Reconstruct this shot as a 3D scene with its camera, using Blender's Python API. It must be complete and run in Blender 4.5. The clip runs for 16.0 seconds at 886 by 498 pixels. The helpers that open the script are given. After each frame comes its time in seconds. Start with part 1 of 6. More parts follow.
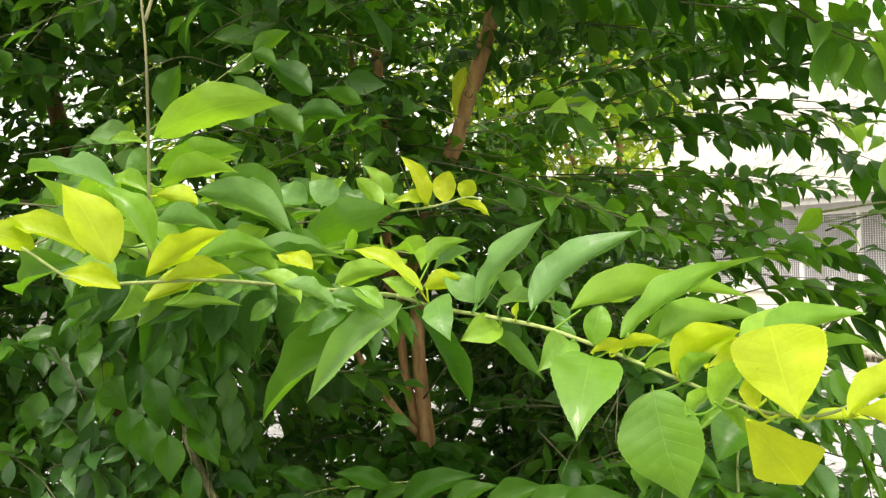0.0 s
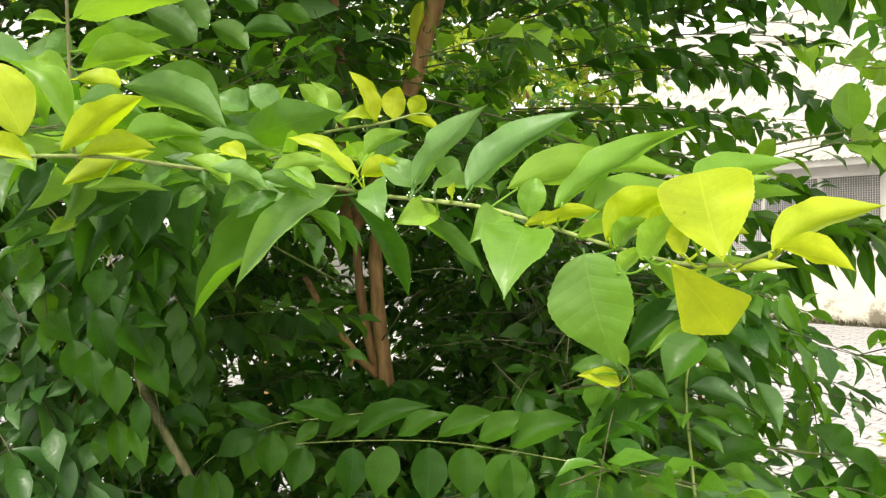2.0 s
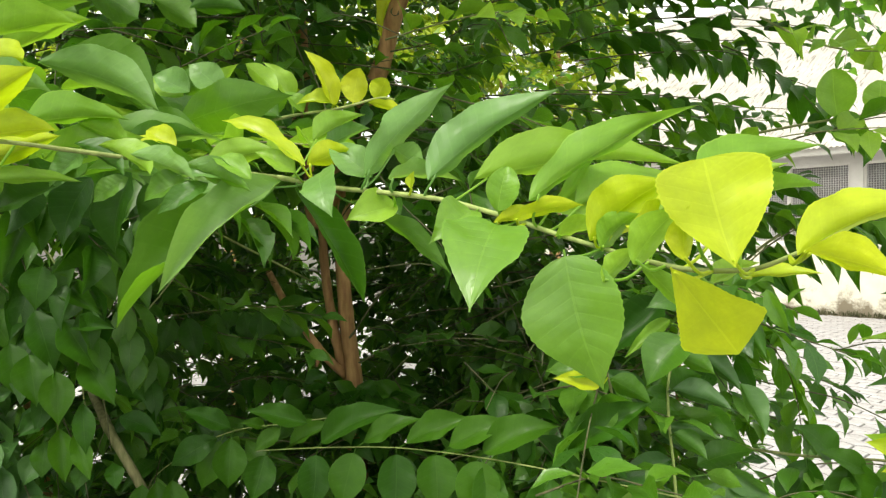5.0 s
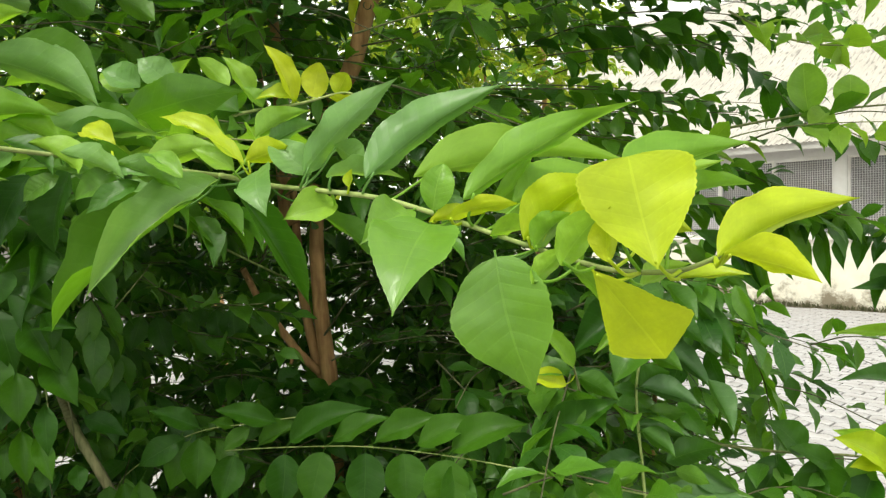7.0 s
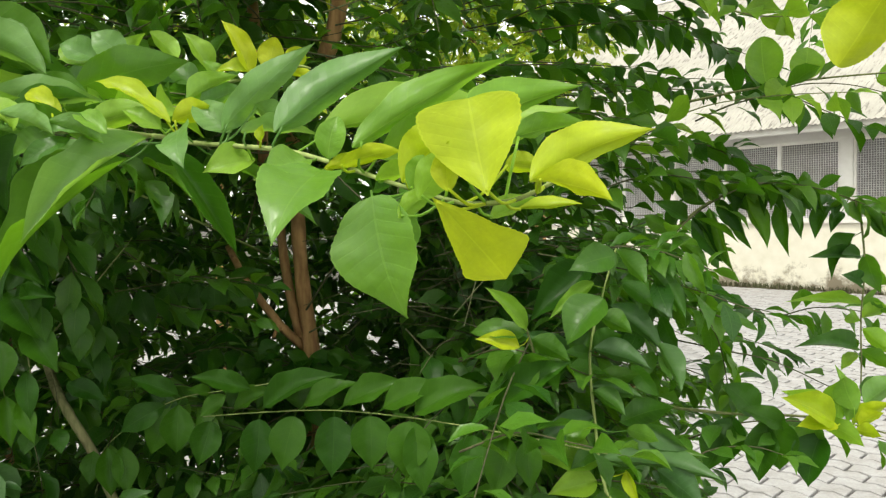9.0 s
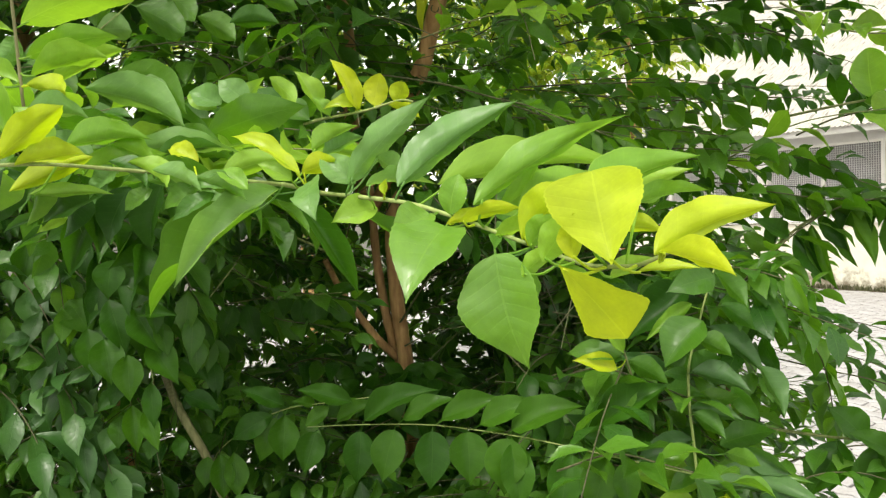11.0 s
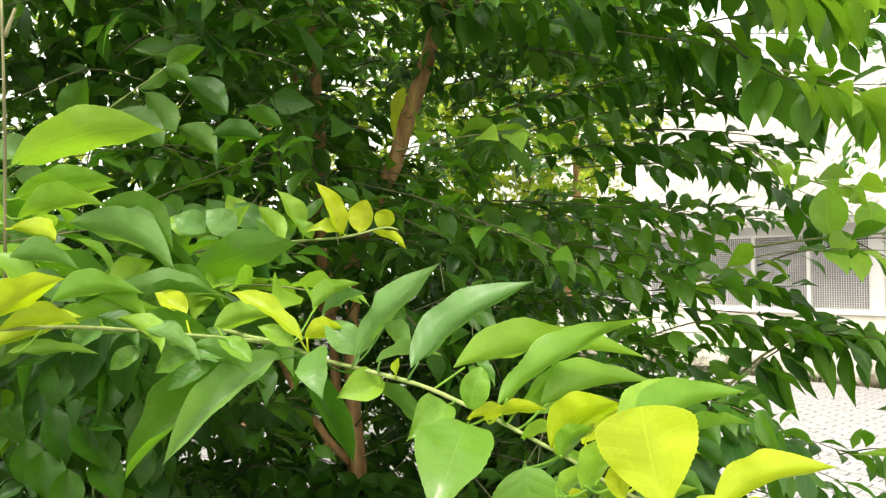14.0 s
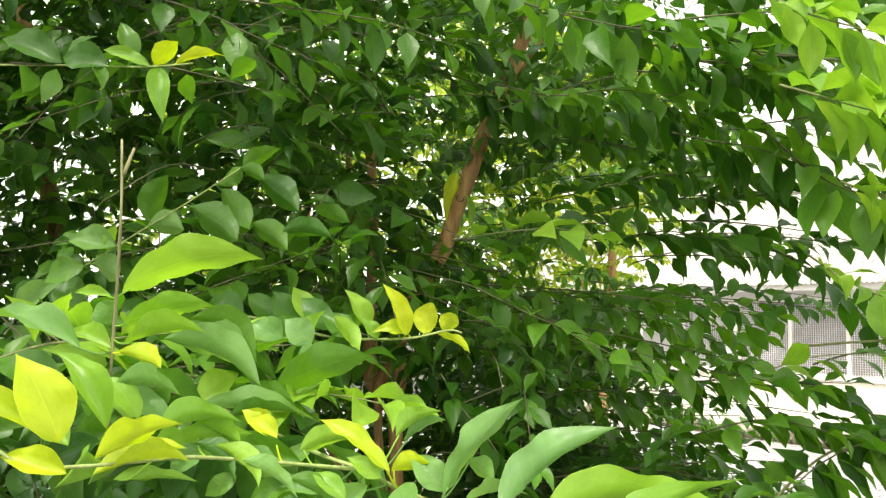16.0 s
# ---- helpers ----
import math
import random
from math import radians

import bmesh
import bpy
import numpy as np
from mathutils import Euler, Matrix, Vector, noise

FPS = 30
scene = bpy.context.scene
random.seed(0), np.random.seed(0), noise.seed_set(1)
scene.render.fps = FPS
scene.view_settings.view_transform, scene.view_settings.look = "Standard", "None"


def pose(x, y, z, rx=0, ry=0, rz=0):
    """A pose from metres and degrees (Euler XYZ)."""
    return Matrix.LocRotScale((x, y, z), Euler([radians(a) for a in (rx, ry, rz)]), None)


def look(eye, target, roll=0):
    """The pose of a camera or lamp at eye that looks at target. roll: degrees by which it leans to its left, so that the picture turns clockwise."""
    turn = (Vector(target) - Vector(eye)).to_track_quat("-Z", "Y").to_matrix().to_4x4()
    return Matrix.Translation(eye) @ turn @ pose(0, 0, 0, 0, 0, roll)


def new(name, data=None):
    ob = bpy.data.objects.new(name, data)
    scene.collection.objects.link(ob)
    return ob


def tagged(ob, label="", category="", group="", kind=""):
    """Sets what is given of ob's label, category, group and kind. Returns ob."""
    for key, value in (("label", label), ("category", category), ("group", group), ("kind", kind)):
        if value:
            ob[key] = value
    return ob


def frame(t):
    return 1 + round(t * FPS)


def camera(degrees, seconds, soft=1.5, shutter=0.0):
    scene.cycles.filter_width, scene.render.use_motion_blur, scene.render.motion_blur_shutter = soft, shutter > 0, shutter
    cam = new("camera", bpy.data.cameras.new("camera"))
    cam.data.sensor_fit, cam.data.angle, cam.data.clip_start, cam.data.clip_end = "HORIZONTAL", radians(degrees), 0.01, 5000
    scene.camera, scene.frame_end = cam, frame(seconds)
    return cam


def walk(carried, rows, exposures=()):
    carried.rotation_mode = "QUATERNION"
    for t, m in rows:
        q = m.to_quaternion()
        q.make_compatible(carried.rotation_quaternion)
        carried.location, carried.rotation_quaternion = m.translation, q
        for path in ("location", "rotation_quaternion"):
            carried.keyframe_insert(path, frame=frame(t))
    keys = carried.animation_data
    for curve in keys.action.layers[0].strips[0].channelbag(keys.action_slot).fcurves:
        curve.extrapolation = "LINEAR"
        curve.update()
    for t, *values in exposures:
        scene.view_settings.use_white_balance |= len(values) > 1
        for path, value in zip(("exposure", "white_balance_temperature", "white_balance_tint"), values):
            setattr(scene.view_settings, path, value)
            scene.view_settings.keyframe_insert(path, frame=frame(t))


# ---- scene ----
cam = camera(63.0, 16.0, 1.3)
PATH = [
    (0, (0.024, -0.034, 1.393), (-0.017, 1.964, 1.455), -0.8),
    (0.5, (0.029, -0.03, 1.381), (0.011, 1.97, 1.4), -0.7),
    (1, (0.035, -0.028, 1.367), (0.025, 1.972, 1.359), -1.0),
    (1.5, (0.041, -0.023, 1.352), (0.046, 1.976, 1.306), -1.0),
    (2, (0.043, -0.021, 1.343), (0.085, 1.978, 1.316), -0.8),
    (2.5, (0.046, -0.02, 1.334), (0.105, 1.979, 1.295), -1.0),
    (3, (0.051, -0.013, 1.332), (0.126, 1.985, 1.28), -1.0),
    (5.5, (0.053, 0.037, 1.348), (0.185, 2.032, 1.295), -1.3),
    (6, (0.067, 0.037, 1.345), (0.242, 2.029, 1.316), -1.8),
    (6.5, (0.075, 0.041, 1.34), (0.288, 2.03, 1.308), -1.5),
    (7, (0.076, 0.041, 1.348), (0.219, 2.034, 1.28), -1.2),
    (7.5, (0.092, 0.025, 1.349), (0.237, 2.019, 1.285), -0.9),
    (8, (0.111, 0.01, 1.339), (0.249, 2.005, 1.282), -0.9),
    (8.5, (0.12, 0.004, 1.334), (0.262, 1.997, 1.242), -1.1),
    (9, (0.126, 0.007, 1.328), (0.246, 2.0, 1.225), -1.6),
    (9.5, (0.117, -0.002, 1.34), (0.123, 1.995, 1.231), -1.6),
    (12, (0.101, -0.015, 1.37), (-0.022, 1.981, 1.325), -1.8),
    (12.5, (0.091, -0.015, 1.39), (-0.016, 1.982, 1.392), -0.5),
    (13, (0.085, -0.01, 1.401), (0.068, 1.99, 1.447), -0.5),
    (13.5, (0.077, -0.007, 1.404), (0.112, 1.992, 1.461), 0.0),
    (14, (0.069, -0.003, 1.414), (0.133, 1.993, 1.51), 0.4),
    (14.5, (0.072, -0.013, 1.437), (0.19, 1.98, 1.563), 1.2),
    (15, (0.079, -0.015, 1.442), (0.178, 1.975, 1.608), 1.6),
    (15.5, (0.056, -0.024, 1.453), (0.084, 1.965, 1.657), 2.6),
    (16, (0.033, -0.025, 1.464), (0.013, 1.961, 1.698), 2.2),
]
walk(cam, [(t, look(eye, target, roll)) for t, eye, target, roll in PATH], [(0.0, 1.25, 6900, 9), (2.0, 1.20, 6900, 9), (3.0, 1.15, 6900, 8), (5.5, 1.09, 6800, 6), (7.0, 0.92, 6720, 4), (8.0, 0.83, 6720, 5), (8.7, 0.78, 6720, 5), (9.5, 0.82, 6700, 4), (12.0, 1.25, 6900, 9), (12.7, 1.28, 6900, 9), (13.5, 1.23, 6850, 8), (14.2, 1.25, 6800, 9), (15.5, 1.36, 6800, 9), (16.0, 1.47, 6800, 9)])

# ---- light ----
world = bpy.data.worlds.new("sky")
scene.world = world
world.use_nodes = True
wn = world.node_tree.nodes
sky = wn.new("ShaderNodeTexSky")
sky.sky_type, sky.sun_disc = "NISHITA", False
sky.sun_elevation, sky.sun_rotation = radians(62), radians(217)
sky.air_density, sky.dust_density, sky.ozone_density = 1.0, 4.0, 1.0
wn["Background"].inputs["Strength"].default_value = 0.15
cloud_map = wn.new("ShaderNodeTexNoise")
cloud_map.inputs["Scale"].default_value, cloud_map.inputs["Detail"].default_value = 1.6, 5
world.node_tree.links.new(wn.new("ShaderNodeTexCoord").outputs["Generated"], cloud_map.inputs["Vector"])
cloud = wn.new("ShaderNodeValToRGB")
cloud.color_ramp.elements[0].position, cloud.color_ramp.elements[0].color = 0.3, (5.75, 5.72, 5.42, 1)
cloud.color_ramp.elements[1].position, cloud.color_ramp.elements[1].color = 0.7, (8.15, 8.05, 7.3, 1)
world.node_tree.links.new(cloud_map.outputs["Fac"], cloud.inputs[0])
overcast = wn.new("ShaderNodeMix")
overcast.data_type = "RGBA"
overcast.inputs[0].default_value = 0.85
world.node_tree.links.new(sky.outputs[0], overcast.inputs[6])
world.node_tree.links.new(cloud.outputs[0], overcast.inputs[7])
world.node_tree.links.new(overcast.outputs[2], wn["Background"].inputs["Color"])
sun_data = bpy.data.lights.new("sun", "SUN")
sun_data.energy, sun_data.angle, sun_data.color = 1.5, radians(12), (1.0, 0.97, 0.9)
sun = new("sun", sun_data)
sun.matrix_world = look((0, 0, 0), (0.29, 0.38, -0.88))

# ---- materials ----


def material(name):
    m = bpy.data.materials.new(name)
    m.use_nodes = True
    n = m.node_tree.nodes
    return m, n, m.node_tree.links, n["Principled BSDF"], n["Material Output"]


def ramp(n, links, fac, stops):
    r = n.new("ShaderNodeValToRGB")
    while len(r.color_ramp.elements) < len(stops):
        r.color_ramp.elements.new(0.5)
    for e, (p, c) in zip(r.color_ramp.elements, stops):
        e.position, e.color = p, (*c, 1)
    links.new(fac, r.inputs[0])
    return r.outputs[0]


def noise_tex(n, links, scale, detail=4, coord="Object", rough=0.55):
    tc = n.new("ShaderNodeTexCoord")
    t = n.new("ShaderNodeTexNoise")
    t.inputs["Scale"].default_value, t.inputs["Detail"].default_value, t.inputs["Roughness"].default_value = scale, detail, rough
    links.new(tc.outputs[coord], t.inputs["Vector"])
    return t.outputs["Fac"]


def maths(n, links, op, a, b):
    m = n.new("ShaderNodeMath")
    m.operation = op
    for i, v in enumerate((a, b)):
        if isinstance(v, (int, float)):
            m.inputs[i].default_value = v
        elif v is not None:
            links.new(v, m.inputs[i])
    return m.outputs[0]


def mixed(n, links, fac, a, b, mode="MIX"):
    x = n.new("ShaderNodeMix")
    x.data_type, x.blend_type = "RGBA", mode
    for socket, v in ((x.inputs[0], fac), (x.inputs[6], a), (x.inputs[7], b)):
        if isinstance(v, (int, float)):
            socket.default_value = v
        elif isinstance(v, tuple):
            socket.default_value = (*v, 1)
        else:
            links.new(v, socket)
    return x.outputs[2]


def leaf_material(name, low, high, glow, gloss=0.5, relief=1.0, islands=False, rough=0.43, through_share=0.42):
    """A leaf: blade between two greens, pale midrib and side veins, light passing through."""
    m, n, links, bsdf, out = material(name)
    if islands:
        chance = n.new("ShaderNodeNewGeometry").outputs["Random Per Island"]
    else:
        chance = n.new("ShaderNodeObjectInfo").outputs["Random"]
    blade = ramp(n, links, chance, [(0.0, low), (0.55, tuple((a + b) / 2 for a, b in zip(low, high))), (1.0, high)])
    spots = ramp(n, links, noise_tex(n, links, 2.6, 3, "UV"), [(0.3, (0.86, 0.88, 0.82)), (0.7, (1.1, 1.08, 1.0))])
    blade = mixed(n, links, 1.0, blade, spots, "MULTIPLY")
    flecks = ramp(n, links, noise_tex(n, links, 16.0, 4, "UV", 0.7), [(0.32, (0.95, 0.955, 0.94)), (0.68, (1.04, 1.04, 1.02))])
    blade = mixed(n, links, 1.0, blade, flecks, "MULTIPLY")
    uv = n.new("ShaderNodeUVMap")
    parts = n.new("ShaderNodeSeparateXYZ")
    links.new(uv.outputs[0], parts.inputs[0])
    across = maths(n, links, "ABSOLUTE", maths(n, links, "SUBTRACT", parts.outputs[0], 0.5), None)
    rib = maths(n, links, "LESS_THAN", across, 0.013)
    margin = maths(n, links, "GREATER_THAN", across, 0.482)
    slant = maths(n, links, "SUBTRACT", parts.outputs[1], maths(n, links, "MULTIPLY", across, 0.28))
    wave = maths(n, links, "PINGPONG", slant, 0.055)
    side = maths(n, links, "LESS_THAN", wave, 0.006)
    vein = maths(n, links, "MAXIMUM", maths(n, links, "MAXIMUM", rib, margin), maths(n, links, "MULTIPLY", side, 0.3 * relief))
    pale = tuple(min(1.0, 1.35 * c + 0.03) for c in high)
    colour = mixed(n, links, maths(n, links, "MULTIPLY", vein, 0.2), blade, pale)
    links.new(colour, bsdf.inputs["Base Color"])
    sheen = ramp(n, links, noise_tex(n, links, 4.0, 3, "UV"), [(0.35, (rough - 0.1,) * 3), (0.65, (rough + 0.1,) * 3)])
    links.new(sheen, bsdf.inputs["Roughness"])
    bsdf.inputs["Specular IOR Level"].default_value = gloss
    bump = n.new("ShaderNodeBump")
    bump.inputs["Strength"].default_value, bump.inputs["Distance"].default_value = 0.6, 0.0008
    ripple = maths(n, links, "ADD", maths(n, links, "MULTIPLY", wave, 4.0 * relief), maths(n, links, "MULTIPLY", noise_tex(n, links, 3.0, 2, "UV"), 1.2))
    links.new(maths(n, links, "SUBTRACT", ripple, vein), bump.inputs["Height"])
    links.new(bump.outputs[0], bsdf.inputs["Normal"])
    passing = n.new("ShaderNodeBsdfTranslucent")
    tint = mixed(n, links, 1.0, colour, glow, "MULTIPLY")
    links.new(tint, passing.inputs["Color"])
    blend = n.new("ShaderNodeMixShader")
    blend.inputs[0].default_value = through_share
    links.new(bsdf.outputs[0], blend.inputs[1])
    links.new(passing.outputs[0], blend.inputs[2])
    links.new(blend.outputs[0], out.inputs["Surface"])
    return m


# soft holds the sky's sheen in its colour, deep and dark hold shade
GREENS = {
    "young": ((0.41, 0.535, 0.020), (0.56, 0.635, 0.030), (1.1, 1.2, 0.45), 0.4, 0.4),
    "light": ((0.17, 0.350, 0.034), (0.29, 0.480, 0.052), (1.5, 1.5, 0.7), 0.45, 0.6),
    "mid": ((0.048, 0.150, 0.014), (0.102, 0.238, 0.022), (1.9, 1.8, 0.6), 0.5),
    "soft": ((0.118, 0.272, 0.065), (0.190, 0.360, 0.098), (1.6, 1.5, 0.6), 0.55),
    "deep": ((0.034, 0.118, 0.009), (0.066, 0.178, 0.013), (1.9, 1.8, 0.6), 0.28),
    "fresh": ((0.132, 0.300, 0.026), (0.188, 0.375, 0.034), (1.6, 1.5, 0.6), 0.85),
    "glossy": ((0.042, 0.130, 0.028), (0.080, 0.195, 0.045), (1.6, 1.5, 0.6), 0.65),
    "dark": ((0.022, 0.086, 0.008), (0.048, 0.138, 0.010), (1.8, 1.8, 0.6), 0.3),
}
YOUNG, LIGHT, MID, SOFT, DEEP, FRESH, GLOSSY, DARK = (leaf_material(k + "_leaf", *GREENS[k]) for k in GREENS)
SPRAY = {k.upper(): leaf_material(k + "_spray", *GREENS[k], islands=True) for k in GREENS}
CROWN = leaf_material("crown_leaf", (0.024, 0.092, 0.014), (0.105, 0.255, 0.028), (1.8, 1.8, 0.6), 0.5, islands=True, rough=0.37)
# the far trees' sunlight is put into this brighter leaf colour
SUNNY = leaf_material("sunny_leaf", (0.16, 0.30, 0.02), (0.42, 0.50, 0.04), (1.4, 1.4, 0.6), islands=True)


def bark_material(name, dark, lit, scale):
    m, n, links, bsdf, out = material(name)
    tc = n.new("ShaderNodeTexCoord")
    mp = n.new("ShaderNodeMapping")
    mp.inputs["Scale"].default_value = (1, 1, 0.18)
    links.new(tc.outputs["Object"], mp.inputs["Vector"])
    grain = n.new("ShaderNodeTexNoise")
    grain.inputs["Scale"].default_value, grain.inputs["Detail"].default_value = scale, 6
    links.new(mp.outputs[0], grain.inputs["Vector"])
    base = ramp(n, links, grain.outputs["Fac"], [(0.3, dark), (0.7, lit)])
    blotch = ramp(n, links, noise_tex(n, links, 14.0), [(0.4, (0.75, 0.72, 0.7)), (0.65, (1.1, 1.1, 1.08))])
    links.new(mixed(n, links, 1.0, base, blotch, "MULTIPLY"), bsdf.inputs["Base Color"])
    bsdf.inputs["Roughness"].default_value = 0.8
    bump = n.new("ShaderNodeBump")
    bump.inputs["Strength"].default_value, bump.inputs["Distance"].default_value = 0.6, 0.002
    links.new(grain.outputs["Fac"], bump.inputs["Height"])
    links.new(bump.outputs[0], bsdf.inputs["Normal"])
    return m


BARK = bark_material("tan_bark", (0.25, 0.125, 0.048), (0.58, 0.35, 0.155), 85.0)
TWIG = bark_material("green_twig", (0.14, 0.17, 0.06), (0.27, 0.30, 0.12), 200.0)
PALE_TWIG = bark_material("pale_green_twig", (0.20, 0.27, 0.075), (0.37, 0.45, 0.15), 180.0)
TAN_TWIG = bark_material("tan_twig", (0.14, 0.15, 0.06), (0.33, 0.31, 0.16), 170.0)
DRY_TWIG = bark_material("brown_twig", (0.050, 0.058, 0.022), (0.125, 0.125, 0.055), 160.0)


def rough_material(name, stops, scale, relief=0.003, rough=0.85, second=None):
    m, n, links, bsdf, out = material(name)
    fac = noise_tex(n, links, scale, 8, rough=0.65)
    col = ramp(n, links, fac, stops)
    stain = ramp(n, links, noise_tex(n, links, scale * 0.13, 5), second or [(0.35, (0.82, 0.80, 0.77)), (0.65, (1.04, 1.04, 1.04))])
    info = n.new("ShaderNodeObjectInfo").outputs["Random"]
    each = ramp(n, links, info, [(0.0, (0.88, 0.88, 0.88)), (1.0, (1.06, 1.05, 1.04))])
    links.new(mixed(n, links, 1.0, mixed(n, links, 1.0, col, stain, "MULTIPLY"), each, "MULTIPLY"), bsdf.inputs["Base Color"])
    bsdf.inputs["Roughness"].default_value = rough
    bump = n.new("ShaderNodeBump")
    bump.inputs["Strength"].default_value, bump.inputs["Distance"].default_value = 0.5, relief
    links.new(fac, bump.inputs["Height"])
    links.new(bump.outputs[0], bsdf.inputs["Normal"])
    return m


PAVER = rough_material("paver_concrete", [(0.3, (0.325, 0.318, 0.33)), (0.7, (0.435, 0.428, 0.44))], 60.0)
JOINT = rough_material("joint_sand", [(0.3, (0.035, 0.032, 0.026)), (0.7, (0.09, 0.083, 0.065))], 40.0)
SOIL = rough_material("soil", [(0.3, (0.10, 0.075, 0.05)), (0.7, (0.22, 0.17, 0.12))], 30.0, 0.01)
PAINT = rough_material("white_paint", [(0.3, (0.74, 0.73, 0.70)), (0.7, (0.82, 0.81, 0.79))], 8.0)
# plaster darkened inside: the dimness of the room is put into its colour
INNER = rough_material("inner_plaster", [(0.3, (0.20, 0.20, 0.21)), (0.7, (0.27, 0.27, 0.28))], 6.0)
RAIL = rough_material("brown_wood", [(0.3, (0.16, 0.08, 0.05)), (0.7, (0.28, 0.15, 0.10))], 20.0)
CLOTH = rough_material("white_cloth", [(0.3, (0.72, 0.72, 0.72)), (0.7, (0.82, 0.82, 0.82))], 6.0)
WEED = rough_material("dull_weeds", [(0.3, (0.045, 0.055, 0.02)), (0.7, (0.13, 0.13, 0.06))], 30.0)
WIRE = rough_material("painted_wire", [(0.3, (0.62, 0.62, 0.62)), (0.7, (0.74, 0.74, 0.74))], 30.0, 0.0005, 0.5)


def stained_wall():
    """Cream limewash with grey-brown patches of mould of its own shape."""
    m, n, links, bsdf, out = material("cream_limewash")
    base = ramp(n, links, noise_tex(n, links, 5.0, 8), [(0.3, (0.63, 0.595, 0.49)), (0.7, (0.73, 0.695, 0.60))])
    tc = n.new("ShaderNodeTexCoord")
    parts = n.new("ShaderNodeSeparateXYZ")
    links.new(tc.outputs["Object"], parts.inputs[0])
    splash = maths(n, links, "SUBTRACT", noise_tex(n, links, 3.2, 10, rough=0.72), maths(n, links, "MULTIPLY", parts.outputs[2], 0.62))
    mask = ramp(n, links, splash, [(0.33, (0, 0, 0)), (0.47, (1, 1, 1))])
    links.new(mixed(n, links, mask, base, (0.20, 0.17, 0.12)), bsdf.inputs["Base Color"])
    bsdf.inputs["Roughness"].default_value = 0.9
    return m


LIMEWASH = stained_wall()


def streaked_roof():
    """Pale sheet roofing; the shadows of tile rows are painted as short dark streaks down the slope."""
    m, n, links, bsdf, out = material("pale_roofing")
    base = ramp(n, links, noise_tex(n, links, 2.0, 6), [(0.3, (0.34, 0.322, 0.285)), (0.7, (0.45, 0.43, 0.385))])
    tc = n.new("ShaderNodeTexCoord")
    mp = n.new("ShaderNodeMapping")
    mp.inputs["Scale"].default_value = (22, 4, 4)
    links.new(tc.outputs["Object"], mp.inputs["Vector"])
    fleck = n.new("ShaderNodeTexNoise")
    fleck.inputs["Scale"].default_value, fleck.inputs["Detail"].default_value = 1.0, 3
    links.new(mp.outputs[0], fleck.inputs["Vector"])
    mask = ramp(n, links, fleck.outputs["Fac"], [(0.55, (0, 0, 0)), (0.66, (1, 1, 1))])
    links.new(mixed(n, links, mask, base, (0.20, 0.185, 0.165)), bsdf.inputs["Base Color"])
    bsdf.inputs["Roughness"].default_value = 0.7
    return m


ROOFING = streaked_roof()

# ---- mesh helpers ----


def mesh_of(name, verts, faces, mat, smooth=False):
    me = bpy.data.meshes.new(name)
    me.from_pydata([tuple(v) for v in verts], [], faces)
    me.materials.append(mat)
    if smooth:
        me.polygons.foreach_set("use_smooth", [True] * len(me.polygons))
    return me


def child(ob, parent):
    ob.parent = parent
    ob.matrix_parent_inverse = parent.matrix_world.inverted()
    return ob


def box(verts, faces, lo, hi, m=None):
    k = len(verts)
    for x, y, z in ((0, 0, 0), (1, 0, 0), (1, 1, 0), (0, 1, 0), (0, 0, 1), (1, 0, 1), (1, 1, 1), (0, 1, 1)):
        p = Vector((hi[0] if x else lo[0], hi[1] if y else lo[1], hi[2] if z else lo[2]))
        verts.append(m @ p if m else p)
    faces += [tuple(k + i for i in f) for f in ((0, 3, 2, 1), (4, 5, 6, 7), (0, 1, 5, 4), (1, 2, 6, 5), (2, 3, 7, 6), (3, 0, 4, 7))]


def block(name, lo, hi, mat, parent, m=None, bevel=0.0):
    """A bevelled block as one part."""
    bm = bmesh.new()
    verts, faces = [], []
    box(verts, faces, lo, hi, m)
    made = [bm.verts.new(v) for v in verts]
    for f in faces:
        bm.faces.new([made[i] for i in f])
    if bevel:
        bmesh.ops.bevel(bm, geom=bm.edges[:], offset=bevel, segments=2, affect="EDGES")
    me = bpy.data.meshes.new(name)
    bm.to_mesh(me)
    bm.free()
    me.materials.append(mat)
    ob = new(name, me)
    return child(ob, parent) if parent else ob


def smooth_line(points, steps=5):
    """Catmull-Rom through the points."""
    p = [Vector(q) for q in points]
    p = [2 * p[0] - p[1]] + p + [2 * p[-1] - p[-2]]
    line = []
    for a, b, c, d in zip(p, p[1:], p[2:], p[3:]):
        for i in range(steps):
            t = i / steps
            line.append(0.5 * (2 * b + (c - a) * t + (2 * a - 5 * b + 4 * c - d) * t * t + (3 * b - 3 * c + d - a) * t ** 3))
    line.append(p[-2])
    return line


def tube(line, r0, r1, sides=8, knots=0.0, seed=0):
    """A tapered, slightly knotty tube along a line."""
    rng = random.Random(seed)
    verts, faces = [], []
    ref = Vector((0.3, 1, 0.2))
    for i, q in enumerate(line):
        way = (line[min(i + 1, len(line) - 1)] - line[max(i - 1, 0)]).normalized()
        u = way.cross(ref).normalized()
        v = way.cross(u)
        r = (r0 + (r1 - r0) * i / (len(line) - 1)) * (1 + knots * rng.uniform(-1, 1))
        for k in range(sides):
            a = 2 * math.pi * k / sides
            verts.append(q + (u * math.cos(a) + v * math.sin(a)) * r)
    for i in range(len(line) - 1):
        for k in range(sides):
            a, b = i * sides + k, i * sides + (k + 1) % sides
            faces.append((a, b, b + sides, a + sides))
    faces.append(tuple(reversed(range(sides))))
    faces.append(tuple(range(len(verts) - sides, len(verts))))
    return verts, faces


# ---- leaves ----


